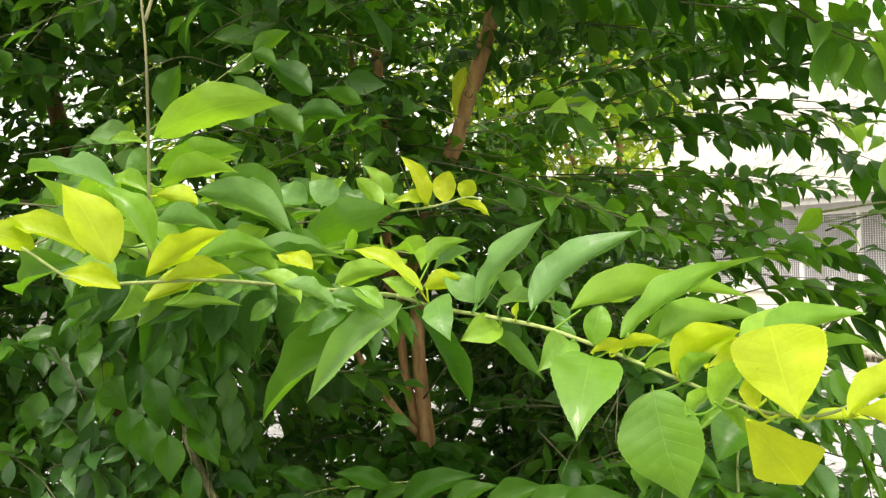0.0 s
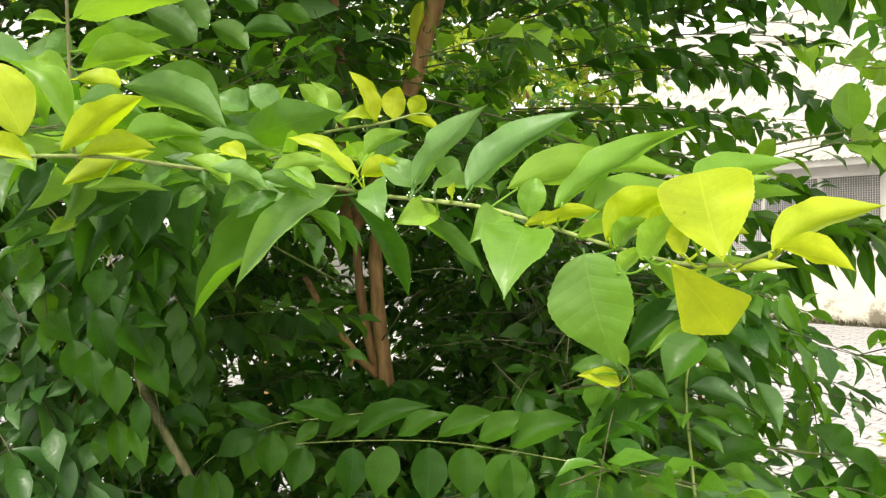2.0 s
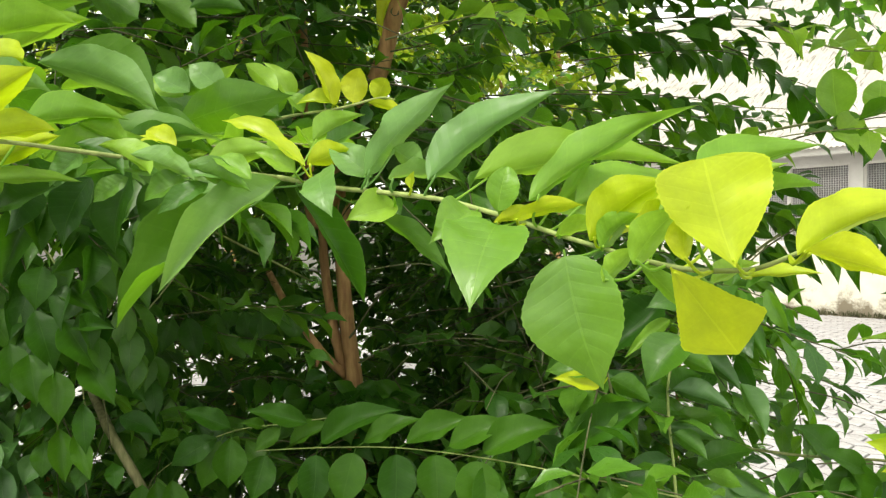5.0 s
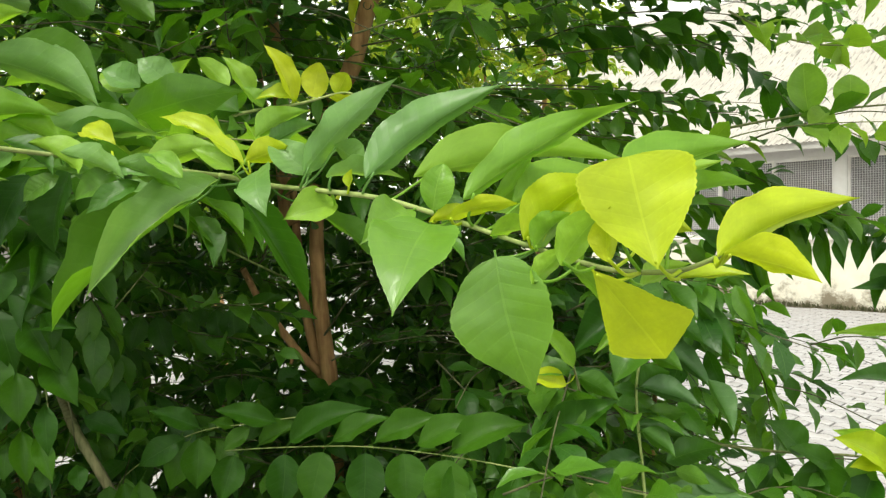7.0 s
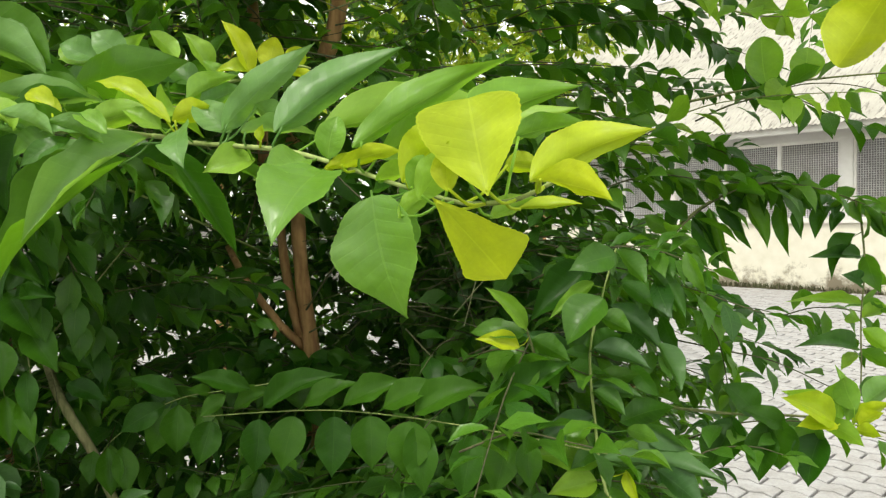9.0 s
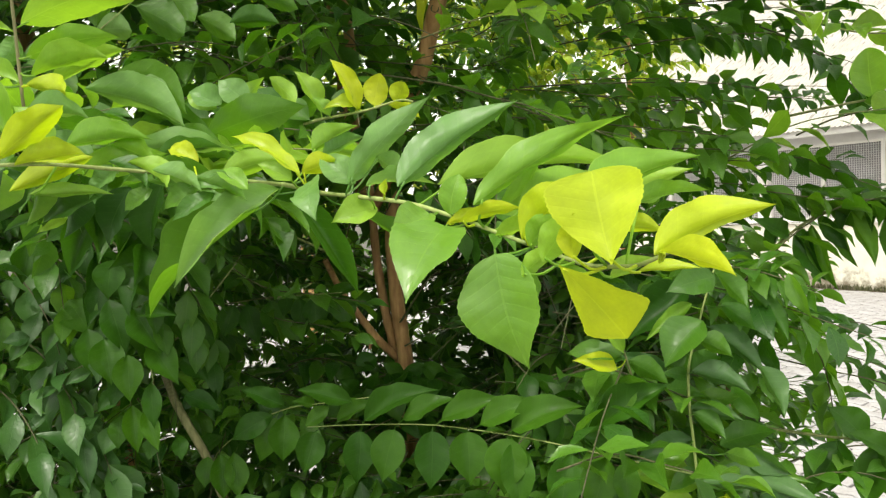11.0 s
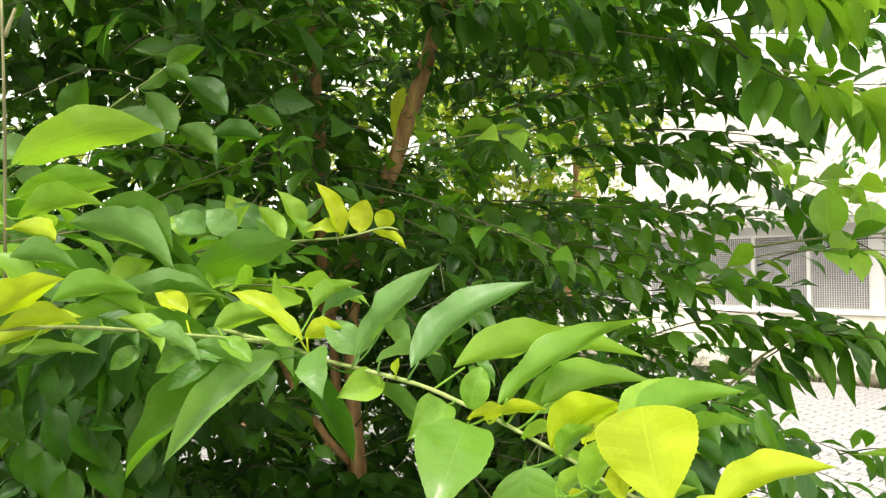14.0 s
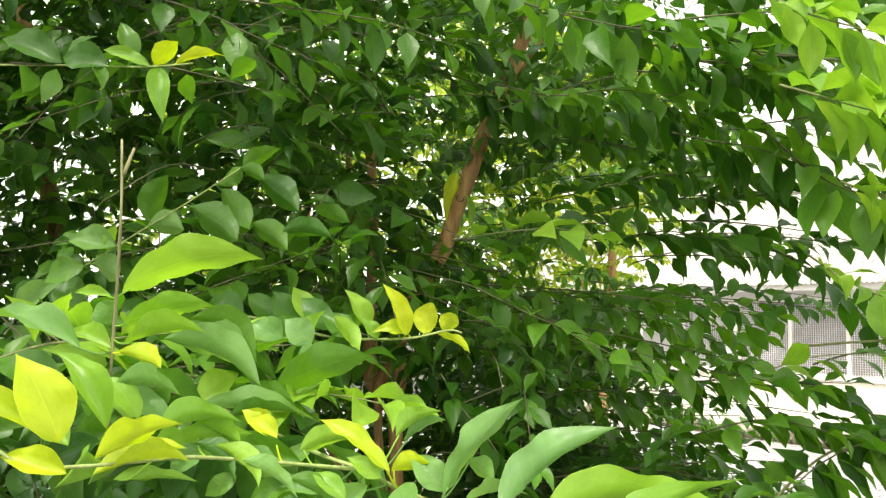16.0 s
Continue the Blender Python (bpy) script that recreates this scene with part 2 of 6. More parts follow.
def leaf_outline(y, late=1.0):
    """Half width of an egg-shaped blade with a drawn-out tip, 0 to 0.5. late above 1: widest towards the tip; 0.9: elliptic; 0.8: towards the stalk; 0.5: round."""
    if 0.7 < late < 1.0:
        # a short stalk, a rounded or tapered base and a drawn-out tip
        u = max(0.0, (y - 0.05) / 0.95) ** late
        s = max(0.0, math.sin(math.pi * min(1.0, u)))
        return 0.5 * s ** ((0.85 if late == 0.9 else 0.62) if u < 0.5 else 1.22)
    if late > 1.8:
        return 0.5 * (y / 0.84) ** 1.05 if y < 0.84 else 0.5 * max(0.0, 1 - ((y - 0.84) / 0.16) ** 1.7)
    if late > 1.0:
        return 0.5 * math.sin(1.571 * y / 0.76) ** 1.1 if y < 0.76 else 0.5 * max(0.0, 1 - ((y - 0.76) / 0.24) ** 2.2) ** 0.62
    if late < 1.0:
        return 0.5 * math.sin(math.pi * min(1.0, y ** 0.95)) ** 0.62
    return 0.5 * y ** 0.85 * (1 - y) ** 1.2 / 0.2488


def blade(arch, fold, teeth, rows, wave, seed, late=1.0):
    """Vertices, faces and UV of a leaf blade one long (y) and one wide (x)."""
    rng = random.Random(seed)
    verts, faces, uv = [], [], []
    twist = rng.uniform(-0.35, 0.35)
    curl = rng.uniform(0.02, 0.16) if rows > 6 else 0.06
    sway = rng.uniform(-0.05, 0.05)
    lean = {-1: 1 + rng.uniform(-0.12, 0.06), 1: 1 + rng.uniform(-0.12, 0.06)}
    cols = (-1, -0.5, 0, 0.5, 1) if rows > 6 else (-1, 0, 1)
    for i in range(rows + 1):
        y = 0.45 * i / rows + 0.275 * (1 - math.cos(math.pi * i / rows))
        half = max(leaf_outline(y, late), 0.012)
        for c in cols:
            x = c * half * lean[1 if c > 0 else -1]
            if abs(c) == 1 and teeth and 2 < i < rows:
                x *= 1 + teeth * (1 if i % 2 else -1) * (1 + 0.5 * math.sin(3.7 * i + seed))
            z = 4 * arch * y * (1 - y) + fold * abs(c) * half - curl * max(0.0, y - 0.55) ** 2 * 2.5
            z += wave * (math.sin(9 * y + 2.2 * c + seed) + 0.5 * math.sin(21 * y + 4 * c + 2 * seed)) * abs(c) * half
            bend = twist * (y - 0.4)
            verts.append((x * math.cos(bend) + sway * math.sin(3.1 * y), y, z + x * math.sin(bend)))
            uv.append((0.5 + 0.5 * c, y))
    w = len(cols)
    for i in range(rows):
        for k in range(w - 1):
            a = i * w + k
            faces.append((a, a + 1, a + 1 + w, a + w))
    return verts, faces, uv


def leaf_mesh(name, mat, arch, fold, teeth, rows, wave, seed, late=1.0):
    verts, faces, uv = blade(arch, fold, teeth, rows, wave, seed, late)
    me = mesh_of(name, verts, faces, mat, True)
    layer = me.uv_layers.new(name="UVMap")
    for loop in me.loops:
        layer.data[loop.index].uv = uv[loop.vertex_index]
    return me


BLADES = {}


def blade_for(mat, arch, fine, late=1.0):
    """One of a few shared blade meshes for a material and an arch."""
    pick = random.randrange(6)
    key = (mat.name, round(arch, 2), fine, pick, late)
    if key not in BLADES:
        fold = (0.20, 0.34, 0.46, 0.27, 0.38, 0.15)[pick]
        BLADES[key] = leaf_mesh("leaf", mat, arch, fold, 0.014 if fine else 0.0, 46 if fine else 9, 0.065 if fine else 0.06, pick + 1, late)
    return BLADES[key]


def leaf_pose(base, tip, width, roll):
    """The pose of a leaf: y along it, x across, turned by roll about its own length from lying flat."""
    base, tip = Vector(base), Vector(tip)
    way = tip - base
    long = way.length
    way.normalize()
    side = way.cross(Vector((0, 0, 1)))
    if side.length < 0.01:
        side = Vector((1, 0, 0))
    side.normalize()
    up = side.cross(way)
    c, s = math.cos(radians(roll)), math.sin(radians(roll))
    side, up = side * c + up * s, up * c - side * s
    m = Matrix.Identity(4)
    m.col[0][:3], m.col[1][:3], m.col[2][:3], m.col[3][:3] = side * width, way * long, up * long, base
    return m


LINES = {}


def stem(points, r0, r1, thing, name="branch", mat=None, steps=4):
    """A twig as a part of its shrub."""
    line = smooth_line(points, steps)
    verts, faces = tube(line, r0, r1, 6, 0.08, len(LINES))
    ob = child(new(name, mesh_of(name, verts, faces, mat or TWIG, True)), thing)
    LINES[ob.name] = line
    return ob


def limb(name, points, r0, r1, thing):
    line = smooth_line(points, 7)
    verts, faces = tube(line, r0, r1, 12, 0.07, len(LINES))
    ob = child(new(name, mesh_of(name, verts, faces, BARK, True)), thing)
    LINES[ob.name] = line
    return ob


def leaf(on, base, tip, width, roll, mat, arch=0.05, late=1.0, fine=True):
    """One leaf on a twig, with its stalk."""
    ob = new("leaf", blade_for(mat, arch, fine, late))
    ob.parent = on
    ob.matrix_basis = leaf_pose(base, tip, width, roll)
    if fine:
        base = Vector(base)
        near = min(LINES[on.name], key=lambda q: (q - base).length)
        gap = (near - base).length
        if 0.002 < gap < 0.04:
            dip = (near + base) / 2 + Vector((0, 0, -0.12 * gap))
            verts, faces = tube(smooth_line([near, dip, base + (Vector(tip) - base) * 0.06], 3), 0.0007, 0.0006, 5)
            stalk = new("stalk", mesh_of("stalk", verts, faces, mat, True))
            stalk.parent = on
    return ob


def pairs_along(line, pairs, size, style, rng):
    """Opposite leaves in two ranks along a line: base, tip, width, roll. spread: held out flat; mixed: half drooping; hang: tips down; fall: swept along the twig."""
    made = []
    total = len(line) - 1
    lean = rng.gauss(0, 0.45)
    sink, sweep, wide = {"spread": (0.18, 0.55, 0.9), "mixed": (0.50, 0.55, 0.75), "hang": (1.0, 0.40, 0.55), "fall": (0.45, 0.95, 0.5)}[style]
    for i in range(pairs):
        f = (i + 0.6 + rng.uniform(-0.15, 0.15)) / pairs
        k = min(int(f * total), total - 1)
        q = line[k].lerp(line[k + 1], f * total - k)
        way = (line[k + 1] - line[k]).normalized()
        flat = way.cross(Vector((0, 0, 1))).normalized()
        up = flat.cross(way)
        long = size * (0.72 + 0.42 * math.sin(math.pi * min(1, f * 0.85 + 0.12)))
        for s in (-1, 1):
            if rng.random() < 0.07:
                continue
            turn = lean + rng.gauss(0, 0.22)
            out = flat * (s * math.cos(turn)) + up * (s * math.sin(turn))
            aim = out * wide + way * sweep + Vector((0, 0, -sink * rng.uniform(0.5, 1.5)))
            aim = (aim + Vector([rng.gauss(0, 0.20) for _ in range(3)])).normalized()
            each = long * rng.uniform(0.82, 1.15)
            base = q + aim * 0.005
            made.append((base, base + aim * each, each * rng.uniform(0.42, 0.56), rng.gauss(s * 12, 32)))
    tip = (line[-1] - line[-2]).normalized()
    aim = (tip + Vector((0, 0, -0.25 * sink))).normalized()
    made.append((line[-1], line[-1] + aim * size * 0.75, size * 0.36, rng.gauss(0, 25)))
    return made


def joined(name, poses_of, mat, rng, rows=6):
    """Many leaves in one mesh: a blade for each pose."""
    shapes = [blade(a, f, 0.0, rows, 0.06, k, 0.9) for k, (a, f) in enumerate(((0.04, 0.12), (0.09, 0.22), (0.12, 0.32), (0.06, 0.18), (0.10, 0.08), (0.03, 0.28)))]
    poses_of = np.array([np.array(m) for m in poses_of])
    which = np.array([rng.randrange(len(shapes)) for _ in poses_of])
    verts, faces, uvs = [], [], []
    count = 0
    for s, (v, f, u) in enumerate(shapes):
        sel = poses_of[which == s]
        if not len(sel):
            continue
        v, f, u = np.array(v), np.array(f), np.array(u)
        pts = np.einsum("nij,kj->nki", sel[:, :3, :3], v) + sel[:, None, :3, 3]
        verts.append(pts.reshape(-1, 3))
        faces.append((f[None] + (count + np.arange(len(sel)) * len(v))[:, None, None]).reshape(-1, 4))
        uvs.append(np.tile(u[f.reshape(-1)], (len(sel), 1)))
        count += len(sel) * len(v)
    me = bpy.data.meshes.new(name)
    me.from_pydata(np.concatenate(verts).tolist(), [], np.concatenate(faces).tolist())
    me.materials.append(mat)
    me.uv_layers.new(name="UVMap").data.foreach_set("uv", np.concatenate(uvs).astype(np.float32).ravel())
    me.polygons.foreach_set("use_smooth", [True] * len(me.polygons))
    return new(name, me)


# ---- ground ----
GROUND = 0.0
# the wall of the house: its first post, the way along it and the way out of it
HOUSE = Vector((4.80, 12.20, GROUND))
ALONG = Vector((0.640, -0.768, 0))
OUT = Vector((-0.768, -0.640, 0))


def ground():
    verts, faces = [], []
    n = 40
    for i in range(n + 1):
        for j in range(n + 1):
            x, y = (i / n * 2 - 1), (j / n * 2 - 1)
            x, y = 900 * x ** 5 + 8 * x, 900 * y ** 5 + 8 * y
            verts.append((x, y, GROUND - 0.022))
    for i in range(n):
        for j in range(n):
            a = i * (n + 1) + j
            faces.append((a, a + n + 1, a + n + 2, a + 1))
    return tagged(new("ground", mesh_of("ground", verts, faces, JOINT)), "sandy grey ground under and round the paving", "ground", kind="structure")


ground()


def soil_bed():
    rng = random.Random(4)
    verts, faces = [], []
    nx, ny = 40, 24
    for i in range(nx + 1):
        for j in range(ny + 1):
            x, y = -4.0 + 5.0 * i / nx, 0.75 + 1.6 * j / ny
            edge = min(i, nx - i, j, ny - j)
            verts.append((x, y, GROUND + (0.05 + rng.uniform(-0.015, 0.02)) * min(1, edge / 3) - 0.021))
    for i in range(nx):
        for j in range(ny):
            a = i * (ny + 1) + j
            faces.append((a, a + ny + 1, a + ny + 2, a + 1))
    tagged(new("soil_bed", mesh_of("soil_bed", verts, faces, SOIL, True)), "dark bare soil bed under the shrub", "soil", kind="structure")


soil_bed()

# ---- house ----


def house():
    home = new("house")
    home.matrix_world = Matrix.Translation(HOUSE)
    tagged(home, "low white house with wire-screened openings and a pale sheet roof", "house")
    # local axes: x along the wall, y out of it, z up
    m = Matrix.Identity(4)
    m.col[0][:3], m.col[1][:3], m.col[3][:3] = ALONG, -OUT, HOUSE
    # y points into the house
    bay, sill, head = 2.77, 1.0, 2.22
    left, right = -2 * bay, 3 * bay
    bpy.context.view_layer.update()
    low = block("wall", (left, 0, -0.05), (right, 0.22, sill), LIMEWASH, home, None, 0.012)
    low.matrix_basis = home.matrix_world.inverted() @ m @ Matrix.Identity(4)
    low.matrix_parent_inverse = Matrix.Identity(4)

    def put(name, lo, hi, mat, bevel=0.006, parent=home):
        ob = block(name, lo, hi, mat, None, None, bevel)
        ob.parent = parent
        ob.matrix_basis = home.matrix_world.inverted() @ m if parent is home else Matrix.Identity(4)
        return ob

    put("sill", (left - 0.02, -0.04, sill), (right + 0.02, 0.26, sill + 0.05), PAINT)
    put("beam", (left, 0.0, head), (right, 0.2, head + 0.2), PAINT)
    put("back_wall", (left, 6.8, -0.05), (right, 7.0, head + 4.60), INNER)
    for x0 in (left - 0.2, right):
        verts = [(x, y, z) for x in (x0, x0 + 0.2) for y, z in ((0.0, -0.05), (7.0, -0.05), (7.0, head + 4.65), (0.0, head + 0.46))]
        faces = [(3, 2, 1, 0), (4, 5, 6, 7), (0, 1, 5, 4), (1, 2, 6, 5), (2, 3, 7, 6), (3, 0, 4, 7)]
        gable = new("side_wall", mesh_of("side_wall", verts, faces, PAINT))
        gable.parent = home
        gable.matrix_basis = home.matrix_world.inverted() @ m
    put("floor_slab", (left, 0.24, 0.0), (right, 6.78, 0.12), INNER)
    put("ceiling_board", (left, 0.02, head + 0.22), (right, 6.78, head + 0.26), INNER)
    for b in range(-2, 4):
        put("post", (b * bay - 0.09, -0.01, sill + 0.05), (b * bay + 0.09, 0.17, head), PAINT)
    for b in range(-2, 3):
        for k in range(3):
            x0 = b * bay + 0.09 + k * (bay - 0.18) / 3
            x1 = x0 + (bay - 0.18) / 3
            frame_bar = []
            for lo, hi in (((x0, 0.04, sill + 0.05), (x0 + 0.028, 0.08, head)), ((x1 - 0.028, 0.04, sill + 0.05), (x1, 0.08, head)), ((x0 + 0.028, 0.04, sill + 0.05), (x1 - 0.028, 0.08, sill + 0.085)), ((x0 + 0.028, 0.04, head - 0.035), (x1 - 0.028, 0.08, head))):
                frame_bar.append((lo, hi))
            verts, faces = [], []
            for lo, hi in frame_bar:
                box(verts, faces, lo, hi)
            screen = new("screen_frame", mesh_of("screen_frame", verts, faces, PAINT))
            screen.parent = home
            screen.matrix_basis = home.matrix_world.inverted() @ m
            verts, faces = [], []
            gap, r = 0.034, 0.0042
            x = x0 + 0.028 + gap / 2
            while x < x1 - 0.03:
                box(verts, faces, (x - r, 0.055, sill + 0.085), (x + r, 0.063, head - 0.035))
                x += gap
            z = sill + 0.1
            while z < head - 0.04:
                box(verts, faces, (x0 + 0.028, 0.063, z - r), (x1 - 0.028, 0.071, z + r))
                z += gap
            wires = new("wire_mesh", mesh_of("wire_mesh", verts, faces, WIRE))
            wires.parent = screen
    # fascia and corrugated roof
    put("fascia", (left - 0.5, -0.42, head + 0.10), (right + 0.5, -0.38, head + 0.20), PAINT)
    verts, faces = [], []
    cols = int((right - left + 1.2) / 0.019)
    for i in range(cols + 1):
        x = left - 0.6 + i * 0.019
        lift = 0.009 * math.cos(2 * math.pi * i / 4)
        for y, z in ((-0.5, head + 0.19), (2.0, head + 1.69), (4.5, head + 3.19), (7.0, head + 4.69)):
            verts.append((x, y, z + lift))
            verts.append((x, y, z + lift + 0.006))
    for i in range(cols):
        a = i * 8
        for k in range(3):
            b = a + 2 * k
            faces += [(b, b + 2, b + 10, b + 8), (b + 1, b + 9, b + 11, b + 3)]
        faces += [(a, a + 8, a + 9, a + 1), (a + 6, a + 7, a + 15, a + 14)]
    roof = new("roof", mesh_of("roof", verts, faces, ROOFING))
    roof.parent = home
    roof.matrix_basis = home.matrix_world.inverted() @ m
    return m


HOUSE_FRAME = house()


def hanging_cloths():
    """White cloths over a brown rail behind the screen."""
    rail = block("hanging_rail", (-1.9, 0.44, 2.07), (-0.1, 0.49, 2.13), RAIL, None, None, 0.008)
    rail.matrix_world = HOUSE_FRAME
    tagged(rail, "brown wooden rail inside the screened opening", "rail")
    for k in range(4):
        verts, faces = [], []
        n, rows = 10, 8
        for j in range(rows + 1):
            for i in range(n + 1):
                x = -0.98 + 0.22 * k + 0.15 * i / n
                wave = 0.012 * math.sin(9 * i / n + k) * (0.4 + j / rows)
                z = 2.135 - (0.42 + 0.06 * (k % 2)) * j / rows
                verts.append((x, 0.43 - 0.006 + wave - (0.0 if j else -0.03), z))
        for j in range(rows):
            for i in range(n):
                p = j * (n + 1) + i
                faces.append((p, p + 1, p + n + 2, p + n + 1))
        cloth = new("cloth", mesh_of("cloth", verts, faces, CLOTH, True))
        cloth.matrix_world = HOUSE_FRAME
        thick = cloth.modifiers.new("thickness", "SOLIDIFY")
        thick.thickness = 0.004
        tagged(cloth, "white cloth hanging over the brown rail", "cloth", group="cloths on the rail")


hanging_cloths()


def weeds():
    """A strip of weeds and moss along the foot of the wall."""
    rng = random.Random(12)
    verts, faces = [], []
    for _ in range(2600):
        x, y = rng.uniform(-5.5, 8), -abs(rng.gauss(0, 0.05)) - 0.012
        h, a = rng.uniform(0.02, 0.10), rng.uniform(0, 6.28)
        p = HOUSE_FRAME @ Vector((x, y, 0))
        u = Vector((math.cos(a), math.sin(a), 0))
        lean = Vector((rng.uniform(-1, 1), rng.uniform(-1, 1), 0)) * h * 0.6
        k = len(verts)
        verts += [p - u * 0.006, p + u * 0.006, p + lean * 0.5 + u * 0.008 + Vector((0, 0, h * 0.6)), p + lean + Vector((0, 0, h)), p + lean * 0.5 - u * 0.008 + Vector((0, 0, h * 0.6))]
        faces.append((k, k + 1, k + 2, k + 3, k + 4))
    ob = new("weeds", mesh_of("weeds", verts, faces, WEED))
    tagged(ob, "dull green weeds and moss along the foot of the wall", "weeds", kind="stuff")


weeds()

# ---- shrub ----


def shrub_root(x, y, label):
    ob = new("shrub")
    ob.matrix_world = Matrix.Translation((x, y, GROUND))
    bpy.context.view_layer.update()
    return tagged(ob, label, "shrub", group="shrubs of the hedge")


shrub = shrub_root(0.02, 1.36, "tall leafy green shrub with tan trunks and yellow young tips")
TWIG_RNG = random.Random(21)


def off_limb(x, y, z):
    """Whether a place lies outside the spaces cleared so that the camera sees the upper limb and the low slanting one.
    """
    if 0.92 < z < 1.12 and 0.8 < y < 1.0 and abs(x + 0.275 + (z - 0.94) * 0.45) < 0.032:
        return False
    return (abs(x - 0.02 - (z - 1.61) * 0.31) / 0.055) ** 2 + ((z - 1.69) / 0.105) ** 2 + ((y - 1.05) / 0.17) ** 4 > 1


# channels cut along the camera's sight lines to show daylight: x and z at a depth of 1.3, how they lead on, width
GAPS = ((-0.318, 1.124, -0.266, -0.182, 0.030), (-0.692, 0.948, -0.547, -0.316, 0.024), (-0.504, 0.940, -0.406, -0.321, 0.022), (-0.123, 1.310, -0.124, -0.031, 0.022), (-0.055, 1.085, -0.06, -0.20, 0.02))


def gap(x, y, z, x0, z0, to_x, to_z, wide):
    wide *= 0.7 + 0.3 * y
    near = y > 0.95 and math.hypot(x - x0 - to_x * (y - 1.3), z - z0 - to_z * (y - 1.3)) < wide
    return near and noise.noise(Vector((x * 30, y * 9, z * 30))) > -0.12


def bare(x, y, z):
    """Whether leaves of the crown are left out here: in the shaded hollow round the trunks, before the limbs and along
    GAPS to open the camera's view, and out past its face.
    """
    hollow = ((x + 0.02) / 0.27) ** 2 + ((z - 1.21) / 0.18) ** 2 + ((y - 1.0) / 0.46) ** 2
    return hollow < 1 or (1.4 < z < 1.85 and y < 0.9) or not off_limb(x, y, z) or any(gap(x, y, z, *g) for g in GAPS)


def twig(points, pairs, size, mat, style):
    """A twig of the shrub with pairs of leaves."""
    on = stem(points, 0.0013, 0.0005, shrub, mat=DRY_TWIG if mat in (DARK, MID, DEEP, GLOSSY) else TWIG)
    poses = []
    for base, tip, width, roll in pairs_along(LINES[on.name], pairs, size, style, TWIG_RNG):
        if off_limb(*base) and off_limb(*tip):
            poses.append((base, tip, width, roll))
    near = sum(p[1] for p in points) / len(points) < 0.72
    if near:
        for base, tip, width, roll in poses:
            leaf(on, base, tip, width, roll, mat, 0.06, 0.9, False)
    else:
        spray = joined("leaf_spray", [leaf_pose(*p) for p in poses], SPRAY[mat.name.split("_")[0].upper()], TWIG_RNG)
        spray.parent = on
        tagged(spray, kind="stuff")


random.seed(5)
bough = stem([(-0.110, 1.320, 1.260), (-0.240, 1.020, 1.370), (-0.280, 0.800, 1.410), (-0.254, 0.681, 1.408), (-0.148, 0.573, 1.397), (-0.089, 0.509, 1.388), (-0.045, 0.470, 1.380), (-0.015, 0.443, 1.377), (0.007, 0.422, 1.371), (0.040, 0.399, 1.366), (0.070, 0.377, 1.361), (0.092, 0.360, 1.354), (0.103, 0.353, 1.350), (0.120, 0.338, 1.343), (0.138, 0.317, 1.336), (0.152, 0.286, 1.331), (0.165, 0.270, 1.331), (0.172, 0.264, 1.333), (0.184, 0.259, 1.339)], 0.0018, 0.0008, shrub, mat=PALE_TWIG)
leaf(bough, (-0.011, 0.418, 1.373), (-0.064, 0.379, 1.321), 0.021, 45, SOFT, 0.06)
leaf(bough, (-0.028, 0.433, 1.363), (-0.108, 0.436, 1.297), 0.029, 58, MID, 0.05)
leaf(bough, (-0.038, 0.428, 1.372), (-0.081, 0.438, 1.359), 0.015, 54, SOFT, 0.08)
leaf(bough, (-0.005, 0.428, 1.370), (0.032, 0.436, 1.306), 0.016, -77, MID, 0.05)
leaf(bough, (0.025, 0.427, 1.363), (0.080, 0.436, 1.324), 0.015, 50, MID, 0.05)
leaf(bough, (0.011, 0.408, 1.377), (0.018, 0.377, 1.355), 0.023, -36, SOFT, 0.10)
leaf(bough, (0.034, 0.398, 1.374), (0.078, 0.434, 1.427), 0.022, 86, SOFT, 0.05)
leaf(bough, (0.065, 0.377, 1.370), (0.130, 0.398, 1.417), 0.022, 75, SOFT, 0.06)
leaf(bough, (0.106, 0.337, 1.358), (0.181, 0.348, 1.401), 0.018, 68, LIGHT, 0.05)
leaf(bough, (0.087, 0.377, 1.370), (0.189, 0.377, 1.377), 0.027, 48, LIGHT, 0.08)
leaf(bough, (0.094, 0.347, 1.354), (0.099, 0.349, 1.374), 0.015, -62, LIGHT, 0.03, 0.5)
leaf(bough, (0.099, 0.339, 1.350), (0.129, 0.337, 1.357), 0.011, 52, YOUNG, 0.06)
leaf(bough, (0.093, 0.342, 1.349), (0.076, 0.291, 1.320), 0.036, 11, FRESH, 0.06, 0.8)
leaf(bough, (0.084, 0.357, 1.355), (0.064, 0.337, 1.342), 0.019, 43, FRESH, 0.08, 0.8)
leaf(bough, (0.115, 0.312, 1.338), (0.127, 0.303, 1.284), 0.041, -78, FRESH, 0.05, 0.8)
leaf(bough, (0.157, 0.256, 1.333), (0.152, 0.267, 1.369), 0.037, 39, YOUNG, -0.05, 1.7)
leaf(bough, (0.138, 0.261, 1.333), (0.165, 0.271, 1.303), 0.035, 49, YOUNG, 0.04, 1.9)
leaf(bough, (0.145, 0.267, 1.355), (0.194, 0.277, 1.375), 0.017, 62, LIGHT, 0.05)
leaf(bough, (0.170, 0.277, 1.355), (0.201, 0.282, 1.360), 0.012, 49, LIGHT, 0.06)
leaf(bough, (0.128, 0.322, 1.341), (0.155, 0.307, 1.365), 0.023, 52, YOUNG, 0.06)
leaf(bough, (0.134, 0.286, 1.333), (0.153, 0.287, 1.354), 0.016, 76, LIGHT, 0.08)
